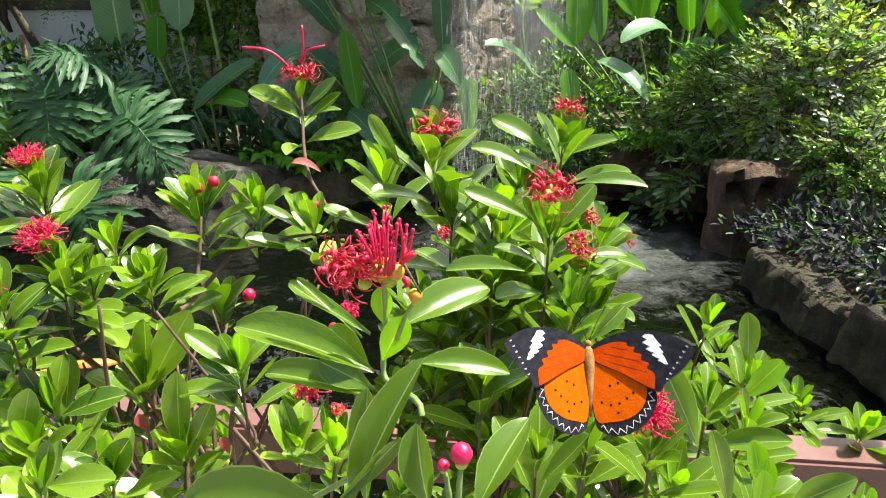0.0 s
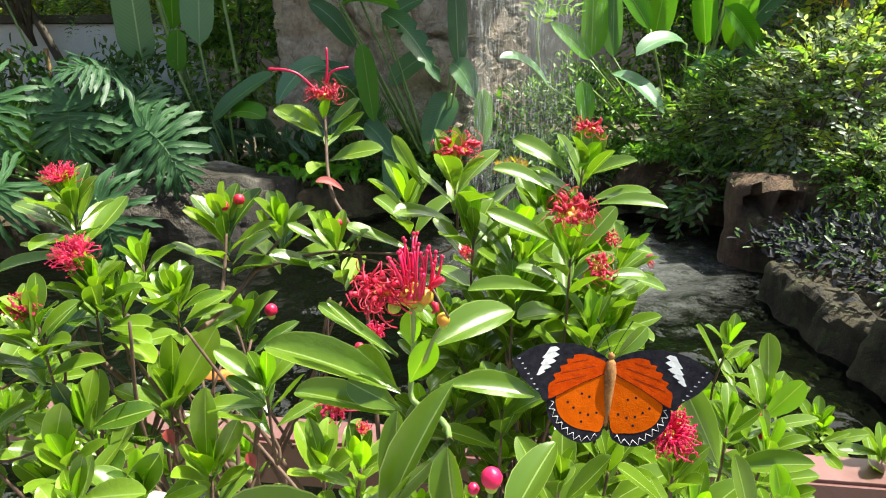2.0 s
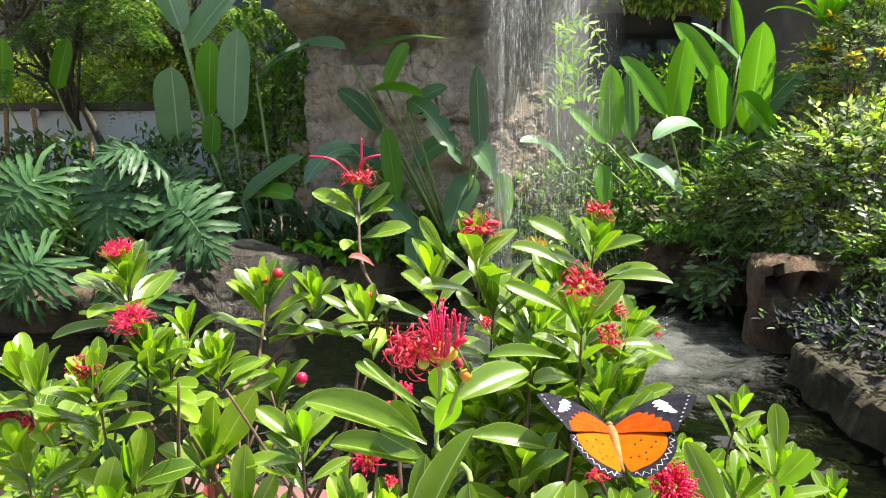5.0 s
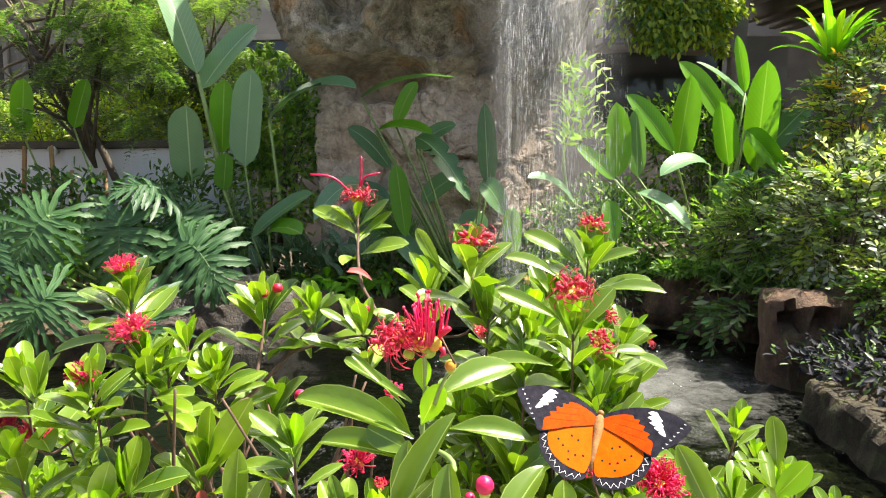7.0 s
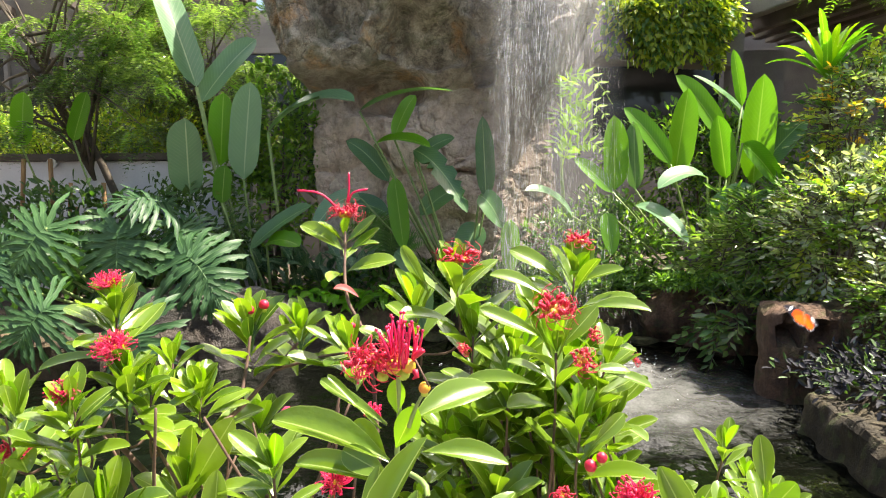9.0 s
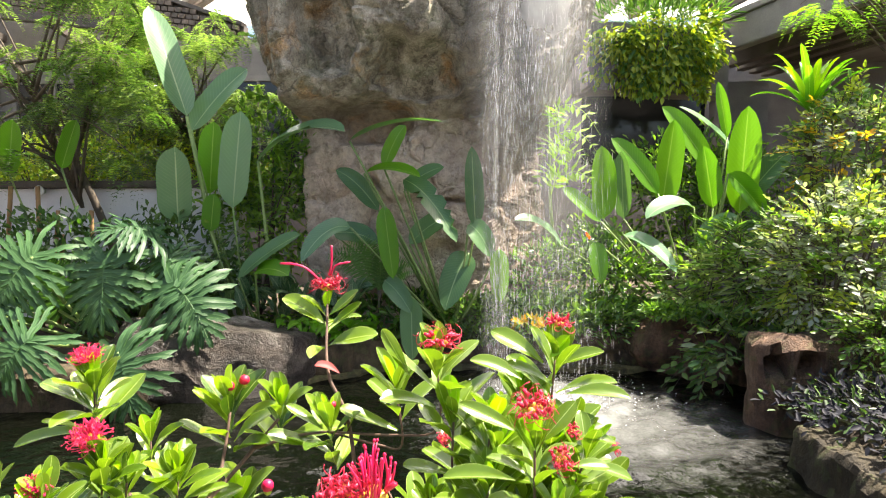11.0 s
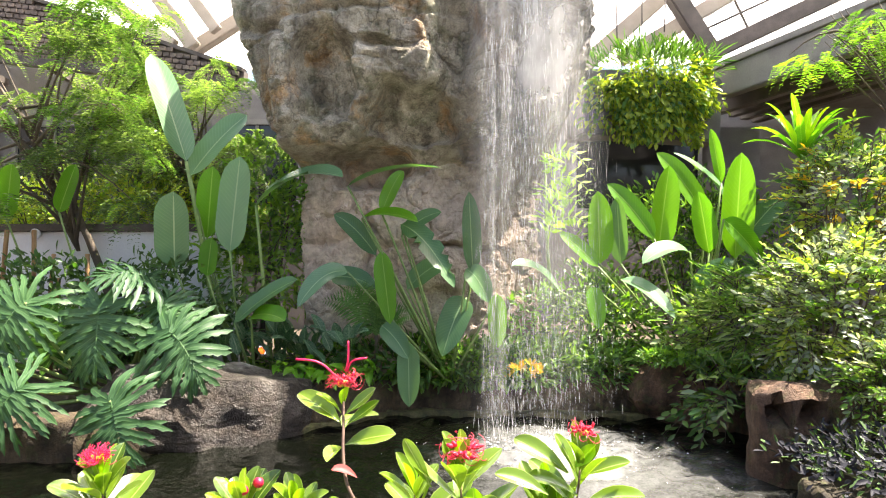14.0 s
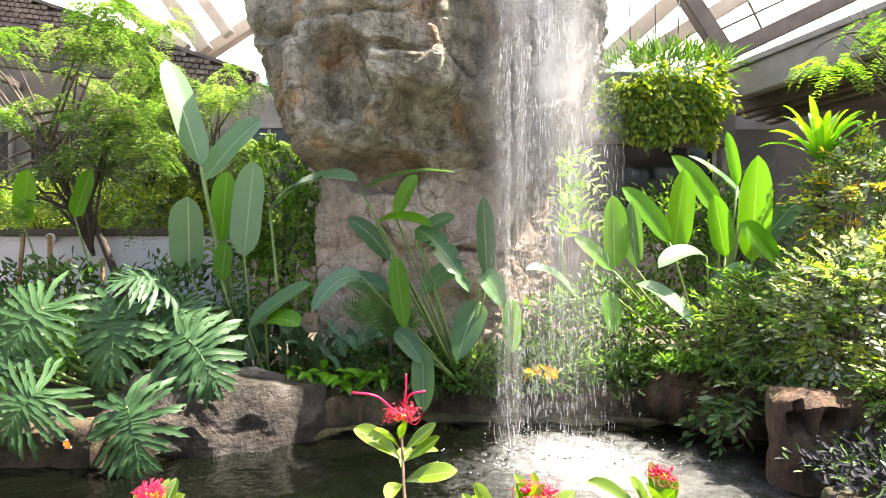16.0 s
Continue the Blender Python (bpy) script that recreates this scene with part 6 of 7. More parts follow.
leaf((-0.103, 0.450, 1.268), (-0.131, 0.450, 1.289), (0, -0.5, 1), 0.8, 0)
branch_end((-0.209, 0.420, 1.241), (0.1, -0.1, 1), 9, 0.036, 22)
branch_end((-0.252, 0.460, 1.251), (0, 0, 1), 6, 0.036, 23)
branch_end((-0.227, 0.380, 1.252), (0.1, -0.1, 1), 9, 0.034, 24)
branch_end((-0.193, 0.500, 1.179), (0, -0.1, 1), 8, 0.05, 26)
bud((-0.173, 0.520, 1.188), 0.006, STAMEN, (-0.190, 0.505, 1.177))
branch_end((-0.199, 0.370, 1.181), (0.1, -0.1, 1), 9, 0.044, 28)
leaf((-0.197, 0.370, 1.181), (-0.161, 0.360, 1.239), (0.3, -1, 0.5), 0.9, 0)
leaf((-0.198, 0.370, 1.185), (-0.189, 0.370, 1.234), (-0.2, -1, 0.5), 0.9, 2)
branch_end((-0.232, 0.330, 1.187), (-0.1, -0.1, 1), 8, 0.042, 31)
leaf((-0.232, 0.330, 1.186), (-0.196, 0.330, 1.205), (0, -0.7, 1), 1.0, 1)
leaf((-0.234, 0.330, 1.187), (-0.249, 0.330, 1.218), (0, -0.9, 0.8), 1.0, 0)
leaf((-0.235, 0.330, 1.187), (-0.231, 0.340, 1.222), (0, -1, 0.4), 1.0, 0)
branch_end((-0.228, 0.300, 1.183), (0, -0.1, 1), 8, 0.034, 33)
leaf((-0.237, 0.300, 1.183), (-0.226, 0.300, 1.221), (0.3, -1, 0.5), 1.1, 0)
branch_end((-0.109, 0.300, 1.233), (0, -0.1, 1), 9, 0.034, 34)
leaf((-0.110, 0.300, 1.235), (-0.134, 0.300, 1.258), (0, -0.6, 1), 0.9, 3)
leaf((-0.110, 0.300, 1.223), (-0.145, 0.300, 1.226), (0, -0.5, 1), 0.9, 1)
branch_end((-0.146, 0.300, 1.177), (0.1, -0.1, 1), 8, 0.036, 37)
leaf((-0.147, 0.300, 1.181), (-0.145, 0.300, 1.231), (0, -1, 0.5), 0.9, 0)
leaf((-0.144, 0.300, 1.179), (-0.125, 0.300, 1.217), (0.4, -1, 0.5), 0.8, 2)
branch_end((-0.200, 0.260, 1.186), (0, -0.1, 1), 8, 0.03, 39)
leaf((-0.198, 0.260, 1.191), (-0.192, 0.260, 1.217), (0, -1, 0.4), 1.0, 0)
leaf((-0.196, 0.260, 1.192), (-0.163, 0.250, 1.205), (0, -0.8, 0.8), 1.1, 1)
branch_end((-0.169, 0.270, 1.188), (0.2, -0.2, 1), 8, 0.032, 41)
leaf((-0.183, 0.270, 1.177), (-0.155, 0.270, 1.215), (0.4, -1, 0.5), 0.9, 2)
branch_end((-0.073, 0.270, 1.205), (0.1, -0.2, 1), 9, 0.03, 43)
branch_end((-0.052, 0.260, 1.212), (0.1, -0.2, 1), 8, 0.028, 44)
brush_flower((-0.064, 0.269, 1.241), (0.1, -0.4, 1), 0.011, 40, 45)
brush_flower((-0.051, 0.265, 1.232), (0.1, -0.4, 1), 0.005, 16, 46, "curly")
brush_flower((-0.044, 0.270, 1.281), (0, -0.4, 1), 0.006, 26, 47)
bud((-0.053, 0.277, 1.270), 0.0026, PETAL)

# the near shoot with the large flower
twig(curve(HUBS[7], (-0.020, 0.200, 1.255), (-0.023, 0.215, 1.280), (-0.021, 0.210, 1.306), (-0.021, 0.207, 1.320)), 0.0013, 0.001, "stem", "green stem", GREEN_STEM)
leaf((-0.028, 0.225, 1.275), (-0.088, 0.240, 1.296), (0.1, -0.6, 1), 0.68, 4)
leaf((-0.029, 0.225, 1.276), (-0.049, 0.240, 1.289), (-0.3, -0.7, 0.8), 1.0, 3)
leaf((-0.027, 0.220, 1.270), (-0.050, 0.230, 1.277), (-0.2, -0.9, 0.6), 1.3, 2)
leaf((-0.027, 0.220, 1.266), (-0.078, 0.240, 1.272), (-0.1, -0.5, 1), 0.6, 3)
leaf((-0.018, 0.220, 1.296), (0.019, 0.240, 1.311), (-0.1, -0.7, 1), 0.88, 4)
leaf((-0.012, 0.215, 1.284), (0.026, 0.214, 1.285), (0, -0.5, 1), 0.75, 4)
leaf((-0.032, 0.225, 1.290), (-0.059, 0.235, 1.310), (0, -0.5, 1), 0.35, 2)
leaf((-0.028, 0.220, 1.294), (-0.063, 0.240, 1.305), (0.1, -0.5, 1), 0.5, 2)
leaf((-0.023, 0.212, 1.287), (-0.014, 0.208, 1.306), (0.2, -1, 0.4), 1.25, 1, True)
leaf((-0.022, 0.210, 1.303), (-0.022, 0.207, 1.318), (0, -1, 0.3), 1.3, 1, True)
leaf((-0.030, 0.165, 1.258), (-0.012, 0.170, 1.309), (-0.8, -1, 0.1), 0.54, 4)
leaf((-0.025, 0.170, 1.255), (-0.027, 0.180, 1.293), (-0.65, -1, 0.33), 0.85, 0)
leaf((-0.034, 0.160, 1.264), (-0.013, 0.165, 1.287), (0.5, -1, 0.5), 0.5, 2)
leaf((-0.004, 0.150, 1.272), (-0.010, 0.155, 1.295), (-0.65, -1, 0.33), 1.25, 4)
leaf((0.009, 0.150, 1.270), (0.024, 0.166, 1.294), (-0.8, -1, 0.15), 0.85, 4)
leaf((-0.027, 0.150, 1.266), (-0.091, 0.170, 1.264), (0, -0.6, 1), 0.8, 4)
big = brush_flower((-0.032, 0.207, 1.326), (-0.3, -0.5, 0.8), 0.014, 70, 51, "curly")
brush_flower((-0.020, 0.207, 1.325), (0.02, -0.1, 1), 0.02, 24, 52, "upright")
part("cup", mesh("cup", *joined([ball((-0.019, 0.208, 1.321), 0.003), ball((-0.028, 0.210, 1.319), 0.0026)]), GREEN_CUP), big, "green flower cup")
bud((-0.010, 0.208, 1.315), 0.0026, ORANGE_CUP, (-0.017, 0.210, 1.297))
twig([(-0.008, 0.207, 1.316), (-0.010, 0.207, 1.320), (-0.014, 0.207, 1.328)], 0.0005, 0.0004, "pistil", "thin red pistil")
bud((0.005, 0.147, 1.293), 0.0032, STAMEN, (0.004, 0.145, 1.276))
bud((0.000, 0.150, 1.287), 0.0018, STAMEN, (0.002, 0.148, 1.275))

for a, b, w in (((-0.173, 0.310, 1.201), (-0.170, 0.310, 1.190), 0.007), ((-0.119, 0.290, 1.200), (-0.116, 0.290, 1.189), 0.006)):
    part("withered_leaf", blade("withered_leaf", a, b, w, DRY_LEAF, 0.1, (0.2, -1, 0.4), 0.5, "lance", 8), SHRUB, "withered red leaf")

# middle and right part
branch_end((-0.007, 0.420, 1.329), (0, -0.1, 1), 10, 0.042, 54, young=1)
brush_flower((-0.005, 0.416, 1.347), (0, -0.4, 1), 0.019, 34, 55, "curly")
leaf((-0.028, 0.420, 1.320), (-0.049, 0.420, 1.356), (0, -0.8, 0.6), 0.7, 2)
branch_end((0.082, 0.432, 1.331), (0, -0.1, 1), 8, 0.042, 57)
brush_flower((0.085, 0.432, 1.359), (0.1, -0.2, 1), 0.014, 22, 58, "curly")
leaf((0.073, 0.430, 1.329), (0.038, 0.430, 1.358), (0, -0.7, 0.8), 0.9, 1)
leaf((0.084, 0.430, 1.327), (0.116, 0.425, 1.343), (0, -0.6, 1), 0.8, 3)
leaf((0.078, 0.430, 1.333), (0.091, 0.425, 1.351), (0, -0.9, 0.6), 1.2, 1, True)
leaf((0.086, 0.400, 1.314), (0.129, 0.390, 1.320), (0, -0.4, 1), 0.8, 3)
leaf((0.055, 0.400, 1.324), (0.020, 0.400, 1.342), (0, -0.5, 1), 0.9, 3)
branch_end((0.058, 0.330, 1.299), (0, -0.1, 1), 9, 0.036, 60)
brush_flower((0.057, 0.326, 1.326), (0, -0.5, 1), 0.017, 46, 61, "curly")
brush_flower((0.082, 0.340, 1.308), (0.1, -0.6, 0.5), 0.007, 14, 62, "curly")
brush_flower((0.073, 0.330, 1.295), (0.1, -0.6, 0.3), 0.012, 22, 63, "curly")
leaf((0.061, 0.335, 1.301), (0.084, 0.340, 1.327), (0.2, -0.9, 0.7), 0.9, 0)
leaf((0.051, 0.340, 1.306), (0.013, 0.340, 1.326), (0, -0.8, 0.8), 0.7, 0)
leaf((0.079, 0.340, 1.285), (0.105, 0.340, 1.290), (0, -0.5, 1), 0.9, 1)
leaf((0.089, 0.360, 1.297), (0.114, 0.360, 1.298), (0, -0.5, 1), 0.8, 1)
leaf((0.094, 0.360, 1.278), (0.126, 0.360, 1.275), (0, -0.5, 1), 0.8, 1)
branch_end((0.006, 0.400, 1.292), (0, -0.1, 1), 9, 0.042, 66)
brush_flower((-0.000, 0.372, 1.289), (0, -0.6, 0.6), 0.007, 18, 67, "curly")
branch_end((-0.043, 0.450, 1.304), (-0.1, -0.1, 1), 8, 0.04, 68)
branch_end((0.033, 0.390, 1.293), (0.1, -0.1, 1), 9, 0.042, 69)
branch_end((0.096, 0.370, 1.280), (0.3, -0.1, 1), 8, 0.036, 70)
brush_flower((0.116, 0.380, 1.282), (0.6, -0.2, 0.4), 0.006, 12, 74, "curly")
branch_end((0.030, 0.360, 1.261), (0, -0.1, 1), 9, 0.04, 71)
leaf((0.047, 0.340, 1.276), (0.002, 0.340, 1.282), (0, -0.4, 1), 0.7, 3)
branch_end((0.073, 0.330, 1.252), (0, -0.1, 1), 10, 0.036, 72)
leaf((0.072, 0.280, 1.262), (0.089, 0.280, 1.279), (0.2, -1, 0.5), 0.9, 1)
branch_end((0.021, 0.310, 1.216), (0, -0.2, 1), 7, 0.04, 73, young=0, open_=30)
branch_end((0.194, 0.420, 1.205), (0.1, -0.1, 1), 6, 0.028, 75)
branch_end((0.212, 0.390, 1.173), (0.1, -0.1, 1), 8, 0.034, 76)
leaf((0.211, 0.390, 1.187), (0.208, 0.391, 1.226), (0, -1, 0.4), 1.1, 0)
leaf((0.194, 0.360, 1.180), (0.218, 0.360, 1.207), (0.1, -0.9, 0.6), 1.1, 1, True)
leaf((0.137, 0.290, 1.194), (0.111, 0.280, 1.249), (0, -1, 0.5), 0.75, 0)
branch_end((0.158, 0.330, 1.193), (0, -0.1, 1), 8, 0.032, 79)
branch_end((0.184, 0.330, 1.175), (0.1, -0.1, 1), 8, 0.034, 80)
bud((0.183, 0.336, 1.184), 0.0028, PETAL, (0.189, 0.340, 1.168))
bud((0.182, 0.340, 1.195), 0.0018, PETAL, (0.185, 0.340, 1.183))
leaf((0.147, 0.300, 1.186), (0.179, 0.280, 1.207), (0, -0.6, 1), 0.75, 3)
leaf((0.113, 0.260, 1.192), (0.113, 0.260, 1.221), (-0.2, -1, 0.5), 1.0, 0)
leaf((0.151, 0.250, 1.200), (0.145, 0.250, 1.224), (0, -1, 0.5), 1.1, 1, True)
leaf((0.121, 0.220, 1.212), (0.112, 0.220, 1.249), (0.3, -1, 0.5), 0.8, 0)
leaf((0.121, 0.200, 1.228), (0.122, 0.200, 1.246), (0.2, -1, 0.5), 1.2, 1, True)
leaf((0.140, 0.210, 1.222), (0.155, 0.200, 1.243), (0, -0.7, 1), 1.0, 4)
branch_end((0.145, 0.240, 1.195), (0.1, -0.1, 1), 8, 0.03, 84)
branch_end((0.109, 0.250, 1.197), (0, -0.2, 1), 9, 0.03, 85)
branch_end((0.441, 0.569, 1.005), (0.2, -0.1, 1), 9, 0.05, 86)
leaf((0.437, 0.569, 1.009), (0.396, 0.569, 1.022), (0, -0.5, 1), 0.8, 1)
branch_end((0.093, 0.240, 1.226), (-0.1, -0.3, 1), 6, 0.034, 88, young=0, open_=30)
brush_flower((0.083, 0.228, 1.255), (0.25, -0.6, 0.8), 0.0145, 90, 89)
bud((0.069, 0.235, 1.275), 0.0026, PETAL)
bud((0.064, 0.235, 1.271), 0.003, PETAL)
brush_flower((0.051, 0.230, 1.259), (-0.2, -0.5, 1), 0.006, 14, 90, "curly")
branch_end((0.075, 0.280, 1.197), (0, -0.2, 1), 6, 0.036, 91, young=0, open_=28)
branch_end((0.042, 0.240, 1.217), (0, -0.2, 1), 5, 0.034, 92, young=0, open_=28)

for p, size, seed in (((-0.312, 0.48, 1.286), 0.05, 601), ((-0.235, 0.365, 1.258), 0.042, 602), ((-0.3, 0.34, 1.246), 0.04, 603), ((-0.255, 0.33, 1.248), 0.038, 604), ((-0.209, 0.42, 1.232), 0.042, 605)):
    shoot(p, (0.05, -0.15, 1), 11, size, seed, 52, 1, loose=True)

rnd = random.Random(47)
for k in range(30):
    a = Vector((rnd.uniform(-0.27, -0.07), rnd.uniform(0.33, 0.42), rnd.uniform(1.04, 1.12)))
    b = a + Vector((rnd.uniform(-0.07, 0.07), rnd.uniform(-0.03, 0.05), rnd.uniform(0.09, 0.15)))
    twig(curve(a, a.lerp(b, 0.5) + Vector((rnd.uniform(-0.012, 0.012), 0, rnd.uniform(-0.006, 0.006))), b, n=5), rnd.uniform(0.0012, 0.0022), 0.0009)

# the dense middle of the shrub, behind and between its flowers
rnd = random.Random(31)
for k in range(46):
    u, v = (k % 8 + rnd.random()) / 8, (k // 8 + rnd.random()) / 6
    px, z = -0.03 + 0.155 * u, 1.15 + 0.155 * v
    if z > 1.31 - 1.0 * abs(px - 0.06):
        continue
    p, ax = (px, rnd.uniform(0.37, 0.47), z), (rnd.uniform(-0.35, 0.35), rnd.uniform(-0.4, 0.0), 1)
    hang(p, ax)
    shoot(p, ax, 11, rnd.uniform(0.034, 0.046), 500 + k, loose=True)

# the rest of the foliage, deeper in the shrub
rnd = random.Random(77)
for k in range(170):
    px, py = rnd.uniform(-0.42, 0.3), rnd.uniform(0.3, 0.55)
    top = 1.19 - 0.2 * max(0.0, px - 0.1) - 0.16 * max(0.0, -px - 0.12)
    if -0.24 < px < -0.06:
        top -= 0.07
    z = top - rnd.random() ** 1.4 * 0.26 - 0.25 * max(0.0, 0.42 - py)
    p, ax = (px, py, z), (rnd.uniform(-0.4, 0.4), -0.2 + rnd.uniform(-0.2, 0.2), 1)
    if k % 3 == 0:
        hang(p, ax)
    shoot(p, ax, 12, rnd.uniform(0.026, 0.038), 200 + k, loose=True)


def merge(name, items):
    verts, faces, uvs, n = [], [], [], 0
    for me, m in items:
        q = np.empty(len(me.vertices) * 3)
        me.vertices.foreach_get("co", q)
        q = q.reshape(-1, 3) @ np.array(m.to_3x3()).T + np.array(m.translation)
        verts.append(q)
        faces += [tuple(i + n for i in p.vertices) for p in me.polygons]
        uvs += [((i % 5) / 4, (i // 5) / 9) for i in range(len(q))]
        n += len(q)
    return mesh(name, np.concatenate(verts), faces, items[0][0].materials[0], uvs=uvs)


for mat in (SHRUB_LEAF, YOUNG_LEAF):
    some = [r for r in REST if r[0].materials[0] == mat]
    if some:
        part("inner_foliage", merge("inner_foliage", some), SHRUB, kind="stuff")

# ---- the butterfly ----
WING_BLACK = plain("black wing scales", (0.006, 0.006, 0.01), (0.03, 0.028, 0.038), 0.8, 300.0, 2000.0)
WING_ORANGE = plain("orange wing scales", (0.4, 0.035, 0.001), (0.56, 0.065, 0.002), 0.7, 200.0, 1500.0)
WING_AMBER = plain("amber wing scales", (0.46, 0.07, 0.001), (0.62, 0.11, 0.002), 0.7, 200.0, 1500.0)
WING_WHITE = plain("white wing scales", (0.7, 0.7, 0.72), (0.85, 0.85, 0.86), 0.6, 300.0, 1500.0)
for m in (WING_BLACK, WING_ORANGE, WING_AMBER):
    m.node_tree.nodes["Principled BSDF"].inputs["Specular IOR Level"].default_value = 0.05
FUR = plain("brown body fur", (0.1, 0.042, 0.014), (0.4, 0.19, 0.06), 0.9, 300.0, 1500.0, bump=0.8, dist=0.0005)
CM = 0.0102


def plate(name, points, mat, z, thick, side):
    """A thin flat piece by its outline in centimetres; side 1 is the right wing, -1 the left."""
    bm = bmesh.new()
    vs = [bm.verts.new((x * side * CM, y * CM, z * CM)) for x, y in points]
    f = bm.faces.new(vs if side > 0 else vs[::-1])
    r = bmesh.ops.extrude_face_region(bm, geom=[f])
    bmesh.ops.translate(bm, vec=(0, 0, thick * CM), verts=[v for v in r["geom"] if isinstance(v, bmesh.types.BMVert)])
    bmesh.ops.recalc_face_normals(bm, faces=bm.faces)
    bmesh.ops.triangulate(bm, faces=bm.faces)
    me = bpy.data.meshes.new(name)
    bm.to_mesh(me)
    bm.free()
    me.materials.append(mat)
    return me


def smooth_outline(pts, n=4):
    q = [Vector((x, y, 0)) for x, y in pts]
    out = []
    for i in range(len(q)):
        a, b, c, d = q[i - 1], q[i], q[(i + 1) % len(q)], q[(i + 2) % len(q)]
        for k in range(n):
            t = k / n
            v = 0.5 * ((2 * b) + (c - a) * t + (2 * a - 5 * b + 4 * c - d) * t * t + (3 * b - a - 3 * c + d) * t ** 3)
            out.append((v.x, v.y))
    return out


def local_part(name, data, parent, label=""):
    ob = new(name, data)
    ob.parent = parent
    return tagged(ob, label)


def zigzag(pts, z, side, mat, amp=0.11):
    chunks = []
    for (x0, y0), (x1, y1) in zip(pts, pts[1:]):
        m = ((x0 + x1) / 2 * 0.93, (y0 + y1) / 2 * 0.93)
        for a, b in (((x0, y0), m), (m, (x1, y1))):
            chunks.append(tube_data([(a[0] * side * CM, a[1] * CM, z * CM), (b[0] * side * CM, b[1] * CM, z * CM)], 0.0001, 4))
    return mesh("margin_line", *joined(chunks), mat)


FLY = new("butterfly")
FLY.empty_display_size = 0.02
tagged(FLY, "orange butterfly with black wing tips and white bars", "butterfly")
local_part("body", mesh("body", *joined([
    tube_data([(0, 0.0035, 0), (0, 0.002, 0), (0, -0.002, 0), (0, -0.006, 0), (0, -0.012, -0.0004), (0, -0.018, -0.0008), (0, -0.0235, -0.001)], [0.0008, 0.0019, 0.0025, 0.0022, 0.0017, 0.0014, 0.0005], 10),
    ball((0, 0.0045, 0), 0.0015, 6)]), FUR), FLY, "brown furry body")
for s in (-1, 1):
    local_part("antenna", tube("antenna", curve((0.0005 * s, 0.0055, 0.0005), (0.003 * s, 0.012, 0.002), (0.007 * s, 0.019, 0.002), n=4), [0.00014] * 7 + [0.0002, 0.0004], WING_BLACK, 5), FLY, "thin black antenna")
FORE = smooth_outline([(0.1, 0.3), (1.0, 0.72), (2.0, 0.82), (3.0, 0.62), (3.75, 0.14), (3.82, -0.12), (3.35, -0.72), (2.75, -1.15), (2.42, -1.45), (1.2, -0.75), (0.1, -0.2)])
FORE_PATCH = smooth_outline([(0.2, 0.18), (0.9, 0.42), (1.42, 0.4), (1.5, 0.24), (1.74, 0.2), (1.7, 0.02), (1.98, -0.08), (1.94, -0.28), (2.22, -0.42), (2.14, -0.6), (2.38, -0.8), (2.36, -1.2), (2.25, -1.33), (1.2, -0.73), (0.15, -0.19)])
HIND = smooth_outline([(0.08, -0.05), (1.2, -0.55), (2.2, -1.2), (2.4, -1.7), (2.12, -2.35), (1.6, -2.8), (1.0, -3.0), (0.45, -2.9), (0.12, -2.4)])
HIND_PATCH = smooth_outline([(0.1, -0.2), (1.1, -0.65), (1.95, -1.15), (2.05, -1.55), (1.82, -2.05), (1.34, -2.38), (0.7, -2.5), (0.15, -2.32)])
WINGS = []
